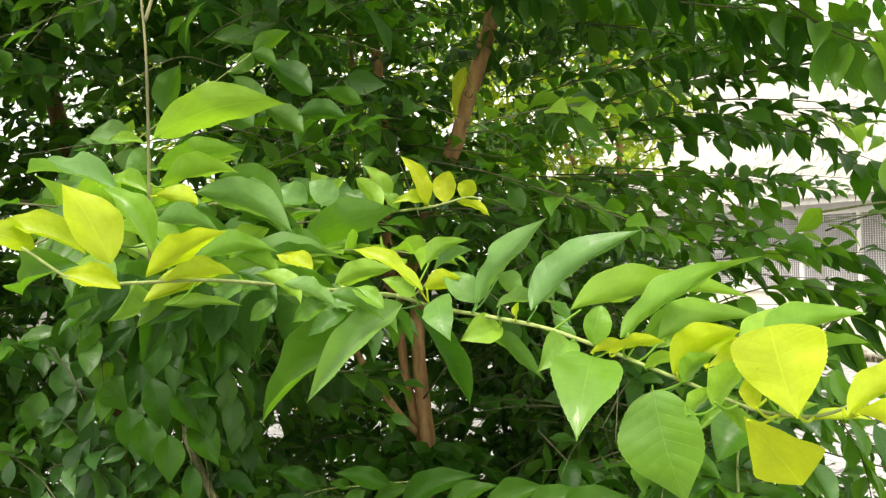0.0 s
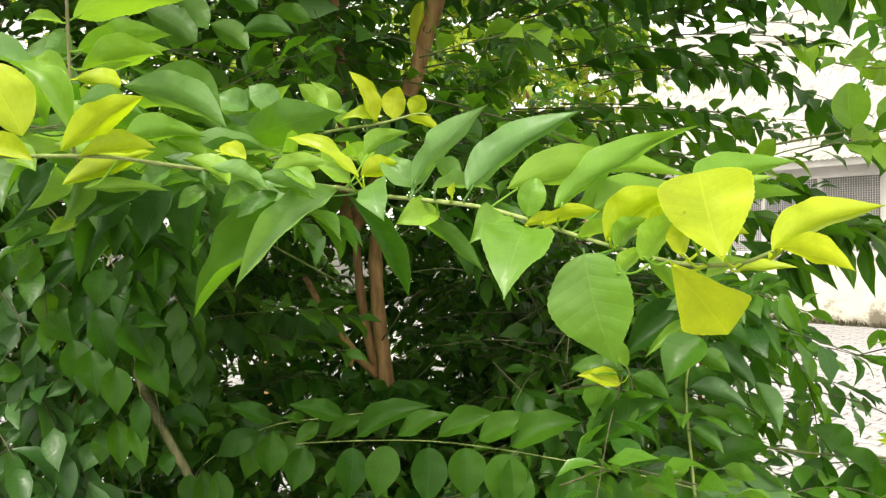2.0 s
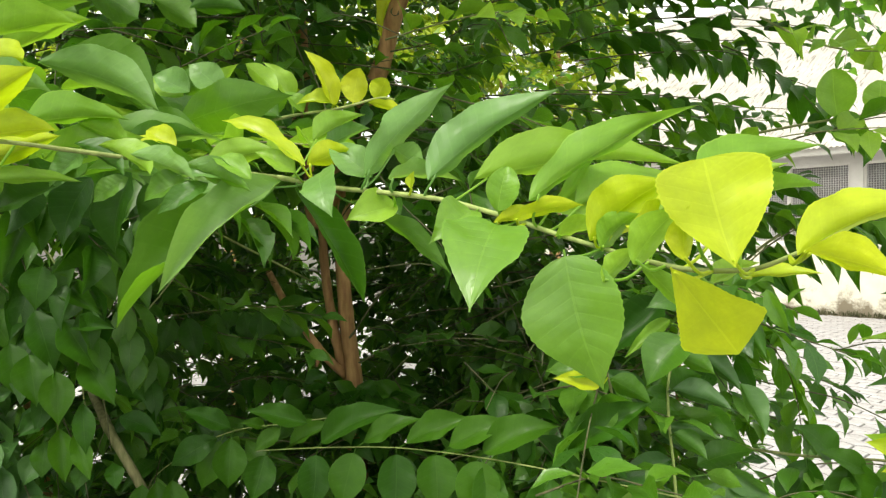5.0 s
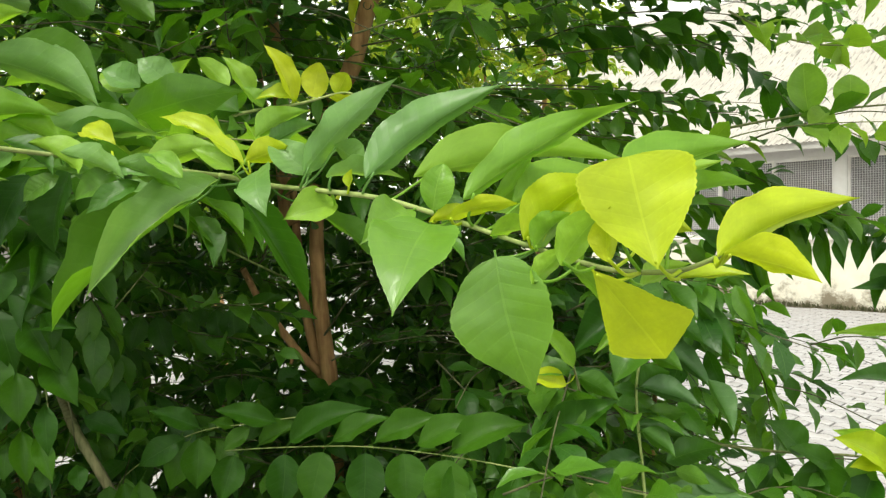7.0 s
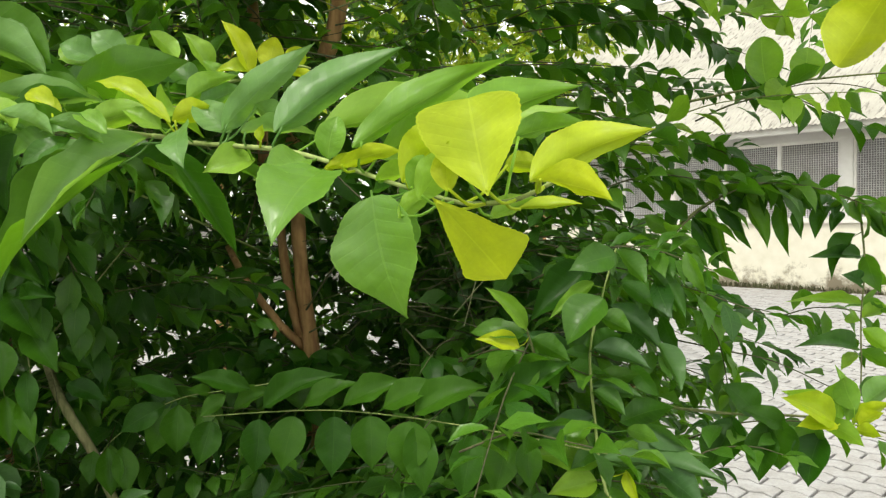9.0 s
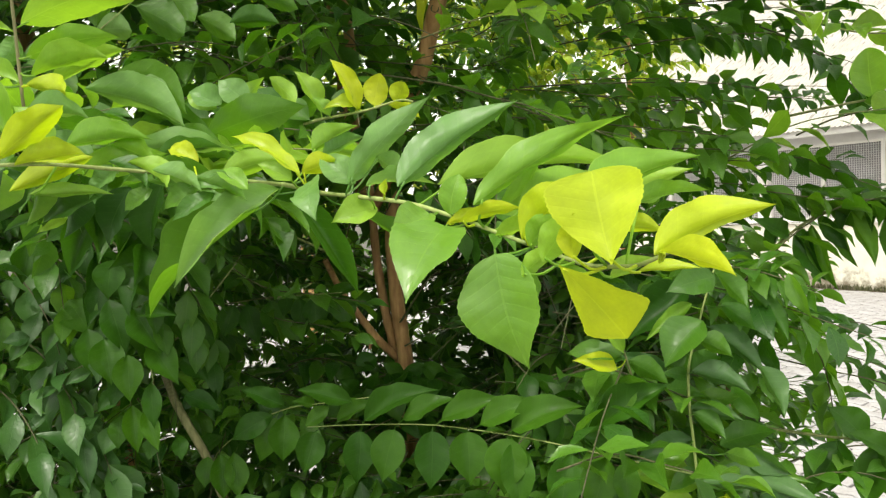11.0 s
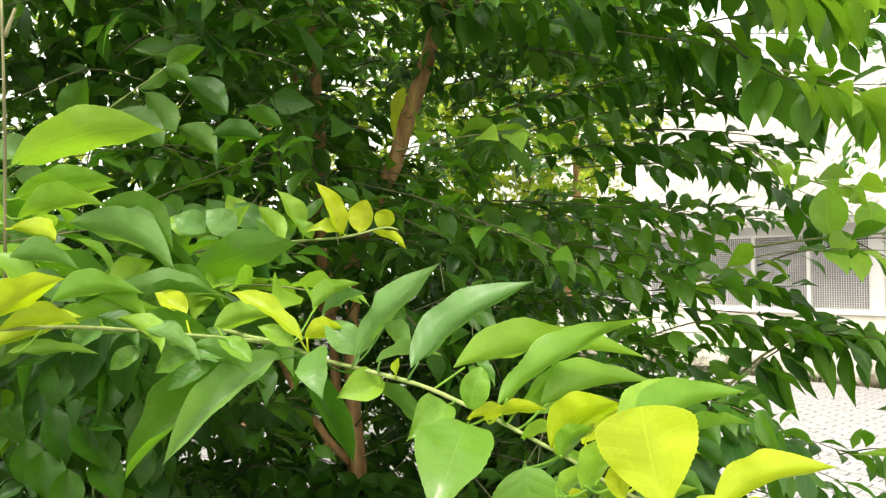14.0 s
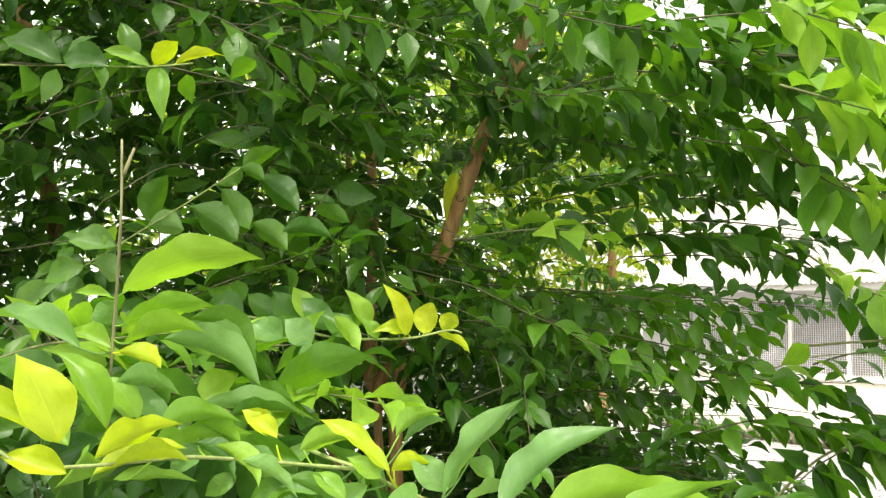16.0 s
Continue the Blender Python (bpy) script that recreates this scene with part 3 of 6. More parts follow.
leaf(bough, (0.169, 0.241, 1.337), (0.210, 0.242, 1.354), 0.016, 69, YOUNG, 0.06)
leaf(bough, (0.171, 0.241, 1.338), (0.194, 0.231, 1.331), 0.013, 52, YOUNG, 0.06)
leaf(bough, (0.144, 0.264, 1.335), (0.144, 0.262, 1.353), 0.011, -12, YOUNG, 0.05)
leaf(bough, (0.002, 0.418, 1.381), (-0.044, 0.434, 1.411), 0.016, 30, YOUNG, 0.05)
leaf(bough, (0.003, 0.418, 1.382), (0.026, 0.410, 1.390), 0.015, 58, YOUNG, 0.05)
leaf(bough, (-0.003, 0.418, 1.378), (-0.024, 0.418, 1.389), 0.014, 60, LIGHT, 0.08)
leaf(bough, (0.003, 0.448, 1.398), (0.031, 0.459, 1.415), 0.016, 58, LIGHT, 0.06)
leaf(bough, (0.008, 0.453, 1.394), (0.033, 0.468, 1.409), 0.018, 49, SOFT, 0.06)
leaf(bough, (0.037, 0.408, 1.374), (0.014, 0.418, 1.392), 0.020, 57, SOFT, 0.08)
leaf(bough, (0.057, 0.382, 1.366), (0.058, 0.383, 1.375), 0.006, 90, YOUNG, 0.02)
leaf(bough, (0.046, 0.388, 1.372), (0.083, 0.418, 1.374), 0.013, 49, SOFT, 0.06)
leaf(bough, (0.048, 0.418, 1.390), (0.065, 0.418, 1.378), 0.016, 56, SOFT, 0.06)
leaf(bough, (0.116, 0.347, 1.354), (0.145, 0.377, 1.376), 0.021, -83, LIGHT, 0.06)
leaf(bough, (0.131, 0.317, 1.338), (0.146, 0.317, 1.352), 0.014, 63, LIGHT, 0.06)
leaf(bough, (0.116, 0.332, 1.343), (0.142, 0.337, 1.346), 0.015, 40, LIGHT, 0.05)
leaf(bough, (0.114, 0.312, 1.335), (0.129, 0.321, 1.302), 0.028, -4, SOFT, 0.05)
leaf(bough, (0.139, 0.307, 1.346), (0.166, 0.317, 1.348), 0.015, 44, YOUNG, 0.06)
leaf(bough, (0.141, 0.298, 1.332), (0.161, 0.299, 1.311), 0.008, 58, LIGHT, 0.05)
leaf(bough, (0.126, 0.297, 1.326), (0.143, 0.303, 1.339), 0.010, 85, LIGHT, 0.06)
leaf(bough, (0.161, 0.284, 1.325), (0.181, 0.290, 1.333), 0.009, 74, LIGHT, 0.05)
leaf(bough, (0.170, 0.275, 1.328), (0.194, 0.271, 1.330), 0.005, 72, YOUNG, 0.05)
leaf(bough, (0.092, 0.346, 1.349), (0.116, 0.347, 1.353), 0.008, 62, YOUNG, 0.06)
leaf(bough, (0.050, 0.403, 1.359), (0.025, 0.392, 1.353), 0.020, 56, LIGHT, 0.06)
leaf(bough, (0.128, 0.348, 1.356), (0.187, 0.361, 1.367), 0.017, 59, LIGHT, 0.06)
leaf(bough, (0.136, 0.318, 1.346), (0.164, 0.329, 1.358), 0.018, 79, YOUNG, 0.06)
leaf(bough, (0.148, 0.299, 1.351), (0.201, 0.311, 1.371), 0.018, 76, LIGHT, 0.05)
leaf(bough, (0.169, 0.295, 1.346), (0.187, 0.301, 1.344), 0.010, 60, YOUNG, 0.05)
upright = stem([(-0.176, 0.463, 1.380), (-0.184, 0.452, 1.400), (-0.178, 0.436, 1.429), (-0.176, 0.430, 1.462), (-0.174, 0.424, 1.498), (-0.173, 0.418, 1.540), (-0.180, 0.426, 1.580)], 0.0013, 0.0008, shrub, mat=TAN_TWIG)
leaf(upright, (-0.173, 0.430, 1.483), (-0.095, 0.460, 1.513), 0.037, 50, LIGHT, 0.16)
leaf(upright, (-0.171, 0.430, 1.462), (-0.121, 0.451, 1.479), 0.023, 48, LIGHT, 0.10)
leaf(upright, (-0.169, 0.431, 1.450), (-0.118, 0.431, 1.462), 0.022, 33, LIGHT, 0.08)
leaf(upright, (-0.173, 0.431, 1.445), (-0.137, 0.417, 1.438), 0.015, 72, YOUNG, 0.06)
leaf(upright, (-0.180, 0.435, 1.477), (-0.195, 0.440, 1.457), 0.018, -69, SOFT, 0.05)
leaf(upright, (-0.179, 0.430, 1.479), (-0.203, 0.429, 1.482), 0.008, 57, LIGHT, 0.05)
leaf(upright, (-0.191, 0.420, 1.447), (-0.275, 0.458, 1.466), 0.022, 31, SOFT, 0.06)
leaf(upright, (-0.177, 0.431, 1.447), (-0.212, 0.440, 1.456), 0.015, 37, LIGHT, 0.06)
leaf(upright, (-0.168, 0.362, 1.400), (-0.194, 0.360, 1.446), 0.030, 51, YOUNG, 0.05)
leaf(upright, (-0.153, 0.382, 1.405), (-0.190, 0.390, 1.447), 0.018, 34, LIGHT, 0.12)
leaf(upright, (-0.149, 0.363, 1.392), (-0.095, 0.338, 1.416), 0.020, 37, YOUNG, 0.05)
leaf(upright, (-0.139, 0.363, 1.389), (-0.099, 0.364, 1.395), 0.015, 47, YOUNG, 0.06)
leaf(upright, (-0.182, 0.362, 1.405), (-0.232, 0.360, 1.425), 0.017, 41, YOUNG, 0.06)
leaf(upright, (-0.158, 0.353, 1.386), (-0.193, 0.352, 1.394), 0.015, 53, YOUNG, 0.03)
leaf(upright, (-0.210, 0.361, 1.409), (-0.234, 0.340, 1.420), 0.018, 66, YOUNG, 0.05)
leaf(upright, (-0.134, 0.403, 1.402), (-0.090, 0.423, 1.408), 0.019, 50, LIGHT, 0.08)
leaf(upright, (-0.115, 0.423, 1.405), (-0.088, 0.424, 1.392), 0.016, 55, LIGHT, 0.05)
leaf(upright, (-0.168, 0.491, 1.453), (-0.095, 0.493, 1.425), 0.030, 56, SOFT, 0.08)
leaf(upright, (-0.160, 0.520, 1.469), (-0.110, 0.532, 1.439), 0.037, 56, MID, 0.08)
leaf(upright, (-0.086, 0.484, 1.394), (-0.107, 0.483, 1.408), 0.017, 60, YOUNG, 0.05)
leaf(upright, (-0.109, 0.493, 1.412), (-0.074, 0.504, 1.411), 0.023, 53, MID, 0.08)
leaf(upright, (-0.094, 0.523, 1.419), (-0.028, 0.564, 1.447), 0.042, 64, MID, 0.06)
leaf(upright, (-0.175, 0.461, 1.427), (-0.134, 0.482, 1.416), 0.031, 35, MID, 0.06)
leaf(upright, (-0.153, 0.541, 1.436), (-0.100, 0.563, 1.423), 0.030, 40, MID, 0.06)
leaf(upright, (-0.209, 0.441, 1.417), (-0.269, 0.459, 1.439), 0.027, 46, MID, 0.05)
leaf(upright, (-0.217, 0.421, 1.400), (-0.281, 0.460, 1.382), 0.023, 68, MID, 0.06)
leaf(upright, (-0.168, 0.421, 1.426), (-0.127, 0.422, 1.422), 0.020, 43, SOFT, 0.06)
leaf(upright, (-0.172, 0.402, 1.389), (-0.198, 0.423, 1.364), 0.017, -75, LIGHT, 0.05)
leaf(upright, (-0.174, 0.440, 1.463), (-0.205, 0.459, 1.467), 0.012, 56, SOFT, 0.05)
leaf(upright, (-0.152, 0.422, 1.406), (-0.175, 0.421, 1.432), 0.019, 38, LIGHT, 0.08)
side_twig = stem([(-0.015, 0.445, 1.377), (-0.104, 0.404, 1.388), (-0.130, 0.373, 1.390), (-0.155, 0.358, 1.389), (-0.181, 0.352, 1.390), (-0.211, 0.351, 1.409)], 0.0013, 0.0009, shrub, mat=PALE_TWIG)
leaf(side_twig, (-0.172, 0.515, 1.460), (-0.103, 0.513, 1.420), 0.033, 61, MID, 0.08)
leaf(side_twig, (-0.189, 0.486, 1.453), (-0.134, 0.485, 1.480), 0.022, 33, LIGHT, 0.08)
leaf(side_twig, (-0.056, 0.442, 1.381), (-0.135, 0.463, 1.381), 0.024, 55, MID, 0.06)
leaf(side_twig, (-0.115, 0.483, 1.402), (-0.067, 0.482, 1.407), 0.018, 41, MID, 0.06)
leaf(side_twig, (-0.101, 0.483, 1.408), (-0.089, 0.483, 1.393), 0.017, 79, YOUNG, 0.05)
leaf(side_twig, (-0.122, 0.433, 1.402), (-0.092, 0.433, 1.396), 0.013, 47, LIGHT, 0.06)
leaf(side_twig, (-0.114, 0.604, 1.453), (-0.144, 0.615, 1.470), 0.024, 63, LIGHT, 0.05)
leaf(side_twig, (-0.116, 0.604, 1.456), (-0.090, 0.614, 1.472), 0.022, 60, MID, 0.05)
leaf(side_twig, (-0.095, 0.604, 1.449), (-0.078, 0.624, 1.482), 0.019, 85, LIGHT, 0.05)
leaf(side_twig, (-0.180, 0.434, 1.390), (-0.229, 0.465, 1.371), 0.024, 84, DARK, 0.06)
leaf(side_twig, (-0.147, 0.434, 1.388), (-0.117, 0.433, 1.392), 0.014, 36, LIGHT, 0.06)
leaf(side_twig, (-0.147, 0.464, 1.375), (-0.202, 0.484, 1.356), 0.022, 70, DARK, 0.06)
leaf(side_twig, (-0.135, 0.483, 1.382), (-0.155, 0.483, 1.340), 0.029, 74, DARK, 0.06)
leaf(side_twig, (-0.111, 0.483, 1.386), (-0.124, 0.483, 1.335), 0.025, 76, DARK, 0.06)
leaf(side_twig, (-0.092, 0.483, 1.382), (-0.098, 0.482, 1.339), 0.025, 72, DARK, 0.06)
leaf(side_twig, (-0.176, 0.454, 1.392), (-0.218, 0.465, 1.382), 0.021, 61, MID, 0.06)
leaf(side_twig, (-0.179, 0.454, 1.390), (-0.199, 0.464, 1.357), 0.021, -77, LIGHT, 0.06)
leaf(side_twig, (-0.080, 0.482, 1.389), (-0.055, 0.481, 1.362), 0.022, 63, DARK, 0.06)
leaf(side_twig, (-0.174, 0.484, 1.387), (-0.195, 0.504, 1.348), 0.025, -57, DARK, 0.06)
leaf(side_twig, (-0.206, 0.465, 1.393), (-0.245, 0.485, 1.356), 0.022, -74, DARK, 0.06)
leaf(side_twig, (-0.057, 0.482, 1.383), (-0.080, 0.482, 1.370), 0.019, 55, MID, 0.05)
leaf(side_twig, (-0.143, 0.544, 1.428), (-0.099, 0.543, 1.421), 0.027, 35, DARK, 0.06)
leaf(side_twig, (-0.156, 0.545, 1.444), (-0.114, 0.544, 1.443), 0.023, 40, MID, 0.08)
leaf(side_twig, (-0.095, 0.583, 1.431), (-0.062, 0.583, 1.443), 0.030, 48, DARK, 0.05)
leaf(side_twig, (-0.090, 0.583, 1.436), (-0.048, 0.582, 1.414), 0.026, 54, DARK, 0.05)
low_stem = stem([(0.220, 1.340, -0.020), (0.240, 1.120, 0.500), (0.220, 0.900, 0.860), (0.341, 0.749, 0.990), (0.340, 0.761, 1.022), (0.336, 0.773, 1.055), (0.333, 0.775, 1.098), (0.330, 0.777, 1.135), (0.333, 0.789, 1.170), (0.341, 0.800, 1.194), (0.353, 0.811, 1.224), (0.363, 0.821, 1.248), (0.380, 0.842, 1.279)], 0.0022, 0.0011, shrub, mat=PALE_TWIG)
leaf(low_stem, (0.367, 0.797, 1.274), (0.311, 0.785, 1.261), 0.037, 64, MID, 0.06)
leaf(low_stem, (0.361, 0.773, 1.280), (0.387, 0.754, 1.246), 0.025, 78, MID, 0.06)
leaf(low_stem, (0.345, 0.812, 1.243), (0.289, 0.798, 1.205), 0.019, 48, LIGHT, 0.06)
leaf(low_stem, (0.353, 0.857, 1.259), (0.277, 0.844, 1.198), 0.046, 56, DARK, 0.06)
leaf(low_stem, (0.344, 0.771, 1.230), (0.299, 0.757, 1.185), 0.047, 32, MID, 0.06)
leaf(low_stem, (0.363, 0.810, 1.217), (0.417, 0.789, 1.166), 0.028, 79, GLOSSY, 0.06)
leaf(low_stem, (0.338, 0.794, 1.169), (0.366, 0.778, 1.189), 0.030, 78, MID, 0.06)
leaf(low_stem, (0.331, 0.769, 1.176), (0.388, 0.750, 1.157), 0.027, 74, GLOSSY, 0.06)
leaf(low_stem, (0.315, 0.810, 1.161), (0.256, 0.800, 1.192), 0.028, 70, GLOSSY, 0.06)
leaf(low_stem, (0.335, 0.794, 1.164), (0.303, 0.781, 1.172), 0.017, 70, MID, 0.06)
leaf(low_stem, (0.316, 0.829, 1.142), (0.217, 0.817, 1.094), 0.041, 42, DARK, 0.06)
leaf(low_stem, (0.338, 0.806, 1.128), (0.389, 0.789, 1.143), 0.028, 82, MID, 0.06)
leaf(low_stem, (0.334, 0.792, 1.129), (0.387, 0.773, 1.120), 0.023, 89, GLOSSY, 0.06)
leaf(low_stem, (0.330, 0.767, 1.131), (0.360, 0.749, 1.107), 0.023, 83, MID, 0.06)
leaf(low_stem, (0.370, 0.802, 1.084), (0.426, 0.785, 1.105), 0.035, 85, MID, 0.06)
leaf(low_stem, (0.336, 0.790, 1.095), (0.267, 0.778, 1.071), 0.035, 51, GLOSSY, 0.06)
leaf(low_stem, (0.324, 0.766, 1.097), (0.297, 0.751, 1.074), 0.027, 21, MID, 0.06)
leaf(low_stem, (0.344, 0.802, 1.040), (0.266, 0.792, 1.057), 0.041, 54, LIGHT, 0.06)
leaf(low_stem, (0.337, 0.786, 1.024), (0.280, 0.774, 1.017), 0.034, 50, LIGHT, 0.06)
leaf(low_stem, (0.337, 0.763, 1.055), (0.460, 0.739, 1.039), 0.034, 80, GLOSSY, 0.06)
leaf(low_stem, (0.346, 0.802, 1.043), (0.461, 0.780, 1.049), 0.030, 89, MID, 0.06)
leaf(low_stem, (0.370, 0.785, 1.035), (0.379, 0.767, 1.001), 0.014, -57, YOUNG, 0.06)
leaf(low_stem, (0.397, 0.758, 1.043), (0.439, 0.739, 1.009), 0.036, 81, GLOSSY, 0.06)
leaf(low_stem, (0.352, 0.800, 1.011), (0.363, 0.782, 0.974), 0.045, -64, MID, 0.06)
leaf(low_stem, (0.391, 0.786, 1.086), (0.434, 0.767, 1.060), 0.025, -88, GLOSSY, 0.06)
leaf(low_stem, (0.364, 0.763, 1.088), (0.394, 0.745, 1.080), 0.023, 82, MID, 0.06)
leaf(low_stem, (0.409, 0.809, 1.256), (0.443, 0.789, 1.203), 0.023, 81, MID, 0.06)
leaf(low_stem, (0.444, 0.793, 1.276), (0.460, 0.774, 1.228), 0.019, -79, MID, 0.06)
leaf(low_stem, (0.401, 0.765, 1.181), (0.420, 0.746, 1.130), 0.025, 88, GLOSSY, 0.06)
leaf(low_stem, (0.385, 0.805, 1.149), (0.409, 0.786, 1.115), 0.024, -88, MID, 0.06)
leaf(low_stem, (0.354, 0.854, 1.185), (0.323, 0.838, 1.141), 0.031, 36, DARK, 0.06)
leaf(low_stem, (0.338, 0.771, 1.211), (0.370, 0.753, 1.194), 0.026, 76, MID, 0.06)
leaf(low_stem, (0.326, 0.874, 1.259), (0.298, 0.859, 1.227), 0.029, 35, DARK, 0.06)
leaf(low_stem, (0.372, 0.795, 1.244), (0.403, 0.777, 1.217), 0.022, 87, MID, 0.06)
leaf(low_stem, (0.427, 0.825, 1.200), (0.439, 0.807, 1.160), 0.024, -83, DARK, 0.06)
leaf(low_stem, (0.342, 0.803, 1.070), (0.365, 0.785, 1.037), 0.024, -82, MID, 0.06)
leaf(low_stem, (0.341, 0.788, 1.062), (0.305, 0.774, 1.044), 0.023, 40, MID, 0.06)
stem([(-0.353, 1.011, 1.172), (-0.318, 1.031, 1.217), (-0.265, 1.052, 1.285), (-0.260, 1.082, 1.304)], 0.0012, 0.0006, shrub)
leaf(side_twig, (-0.134, 0.415, 1.388), (-0.086, 0.434, 1.400), 0.024, 69, LIGHT, 0.08)
leaf(side_twig, (-0.165, 0.396, 1.377), (-0.111, 0.394, 1.396), 0.016, 62, YOUNG, 0.06)
leaf(side_twig, (-0.153, 0.396, 1.375), (-0.108, 0.407, 1.374), 0.010, 66, LIGHT, 0.05)
leaf(side_twig, (-0.073, 0.445, 1.394), (-0.092, 0.454, 1.407), 0.014, 42, YOUNG, 0.05)
leaf(side_twig, (-0.149, 0.464, 1.401), (-0.194, 0.472, 1.418), 0.023, 42, SOFT, 0.06)
leaf(side_twig, (-0.137, 0.483, 1.407), (-0.054, 0.485, 1.405), 0.021, 57, SOFT, 0.06)
leaf(side_twig, (-0.095, 0.436, 1.386), (-0.064, 0.428, 1.372), 0.020, 82, SOFT, 0.06)
leaf(side_twig, (-0.195, 0.425, 1.388), (-0.229, 0.433, 1.402), 0.020, 33, LIGHT, 0.06)
leaf(side_twig, (-0.060, 0.457, 1.385), (-0.021, 0.466, 1.396), 0.018, 64, LIGHT, 0.06)
leaf(side_twig, (-0.113, 0.425, 1.391), (-0.129, 0.417, 1.372), 0.019, 43, SOFT, 0.06)
sprig = stem([(-0.110, 1.300, 1.420), (-0.240, 1.100, 1.460), (-0.313, 0.931, 1.486), (-0.183, 0.831, 1.473), (-0.092, 0.760, 1.456), (-0.047, 0.720, 1.456), (-0.002, 0.700, 1.459), (0.034, 0.700, 1.468), (0.048, 0.700, 1.466)], 0.0024, 0.0009, shrub, mat=PALE_TWIG)
leaf(sprig, (0.010, 0.700, 1.464), (0.016, 0.701, 1.495), 0.027, 82, YOUNG, 0.04, 0.5)
leaf(sprig, (0.030, 0.700, 1.467), (0.040, 0.695, 1.485), 0.021, 48, YOUNG, 0.04, 0.5)
leaf(sprig, (0.023, 0.700, 1.464), (0.058, 0.679, 1.448), 0.014, 53, YOUNG, 0.06)
leaf(sprig, (-0.008, 0.705, 1.460), (-0.032, 0.701, 1.513), 0.020, 68, YOUNG, 0.06)
leaf(sprig, (-0.005, 0.705, 1.463), (-0.042, 0.700, 1.464), 0.019, 49, YOUNG, 0.06)
leaf(sprig, (-0.048, 0.720, 1.466), (-0.074, 0.721, 1.507), 0.021, 57, LIGHT, 0.06)
leaf(sprig, (-0.063, 0.730, 1.457), (-0.100, 0.741, 1.480), 0.030, 54, MID, 0.06)
leaf(sprig, (-0.090, 0.750, 1.464), (-0.127, 0.761, 1.499), 0.032, 58, MID, 0.05)
leaf(sprig, (-0.081, 0.750, 1.457), (-0.051, 0.730, 1.484), 0.027, 26, MID, 0.06)
leaf(sprig, (-0.137, 0.800, 1.468), (-0.168, 0.801, 1.507), 0.031, 69, MID, 0.05)
leaf(sprig, (-0.122, 0.790, 1.473), (-0.145, 0.801, 1.513), 0.027, 43, LIGHT, 0.05)
leaf(sprig, (-0.161, 0.820, 1.468), (-0.209, 0.841, 1.505), 0.031, 53, MID, 0.05)
leaf(sprig, (-0.092, 0.760, 1.456), (-0.065, 0.739, 1.429), 0.028, 88, MID, 0.06)
leaf(sprig, (-0.152, 0.810, 1.463), (-0.112, 0.799, 1.433), 0.039, 61, MID, 0.06)
leaf(sprig, (-0.037, 0.710, 1.457), (-0.054, 0.710, 1.477), 0.016, 59, LIGHT, 0.05)
leaf(sprig, (-0.192, 0.841, 1.471), (-0.164, 0.830, 1.436), 0.031, 84, LIGHT, 0.06)
leaf(sprig, (-0.218, 0.861, 1.475), (-0.266, 0.881, 1.499), 0.037, 49, MID, 0.06)
leaf(sprig, (-0.235, 0.871, 1.473), (-0.225, 0.880, 1.435), 0.033, 45, MID, 0.06)
row_twig = stem([(0.336, 0.739, 1.071), (0.258, 0.709, 1.099), (0.201, 0.777, 1.093), (0.136, 0.832, 1.091), (0.041, 0.880, 1.091), (-0.057, 0.934, 1.078), (-0.143, 0.980, 1.063)], 0.0009, 0.0008, shrub, mat=PALE_TWIG)
row_twig_fork = stem([(-0.296, 1.011, 0.998), (-0.297, 1.054, 1.011), (-0.233, 1.021, 1.058), (-0.173, 0.992, 1.087), (-0.110, 0.964, 1.101), (-0.035, 0.929, 1.117)], 0.0009, 0.0007, shrub, mat=PALE_TWIG)
leaf(row_twig, (-0.098, 0.957, 1.074), (-0.036, 0.942, 1.107), 0.027, -53, DEEP, 0.07, 0.9)
leaf(row_twig, (-0.058, 0.935, 1.081), (0.045, 0.920, 1.129), 0.044, -51, DEEP, 0.07, 0.9)
leaf(row_twig, (-0.002, 0.905, 1.090), (0.071, 0.890, 1.124), 0.033, -51, DEEP, 0.07, 0.9)
leaf(row_twig, (0.049, 0.877, 1.095), (0.128, 0.862, 1.129), 0.039, -50, DEEP, 0.07, 0.9)
leaf(row_twig, (0.098, 0.852, 1.097), (0.167, 0.837, 1.133), 0.038, -51, DEEP, 0.07, 0.9)
leaf(row_twig, (0.134, 0.833, 1.094), (0.221, 0.818, 1.130), 0.046, -48, DEEP, 0.07, 0.9)
leaf(row_twig, (0.211, 0.779, 1.102), (0.308, 0.764, 1.165), 0.041, -50, DEEP, 0.07, 0.9)
leaf(row_twig, (-0.129, 0.973, 1.061), (-0.145, 0.953, 1.005), 0.041, 46, DEEP, 0.05, 0.8)
leaf(row_twig, (-0.060, 0.936, 1.072), (-0.066, 0.916, 1.003), 0.043, 25, DEEP, 0.05, 0.8)
leaf(row_twig, (-0.010, 0.909, 1.081), (-0.027, 0.889, 1.015), 0.047, 42, DEEP, 0.05, 0.8)
leaf(row_twig, (0.041, 0.880, 1.087), (0.037, 0.860, 1.015), 0.050, 15, DEEP, 0.05, 0.8)
leaf(row_twig, (0.085, 0.858, 1.091), (0.086, 0.838, 1.030), 0.048, -1, DEEP, 0.05, 0.8)
leaf(row_twig, (0.132, 0.834, 1.090), (0.126, 0.814, 1.025), 0.052, 14, DEEP, 0.05, 0.8)
leaf(row_twig, (0.139, 0.830, 1.086), (0.145, 0.810, 1.007), 0.044, -16, DEEP, 0.05, 0.8)
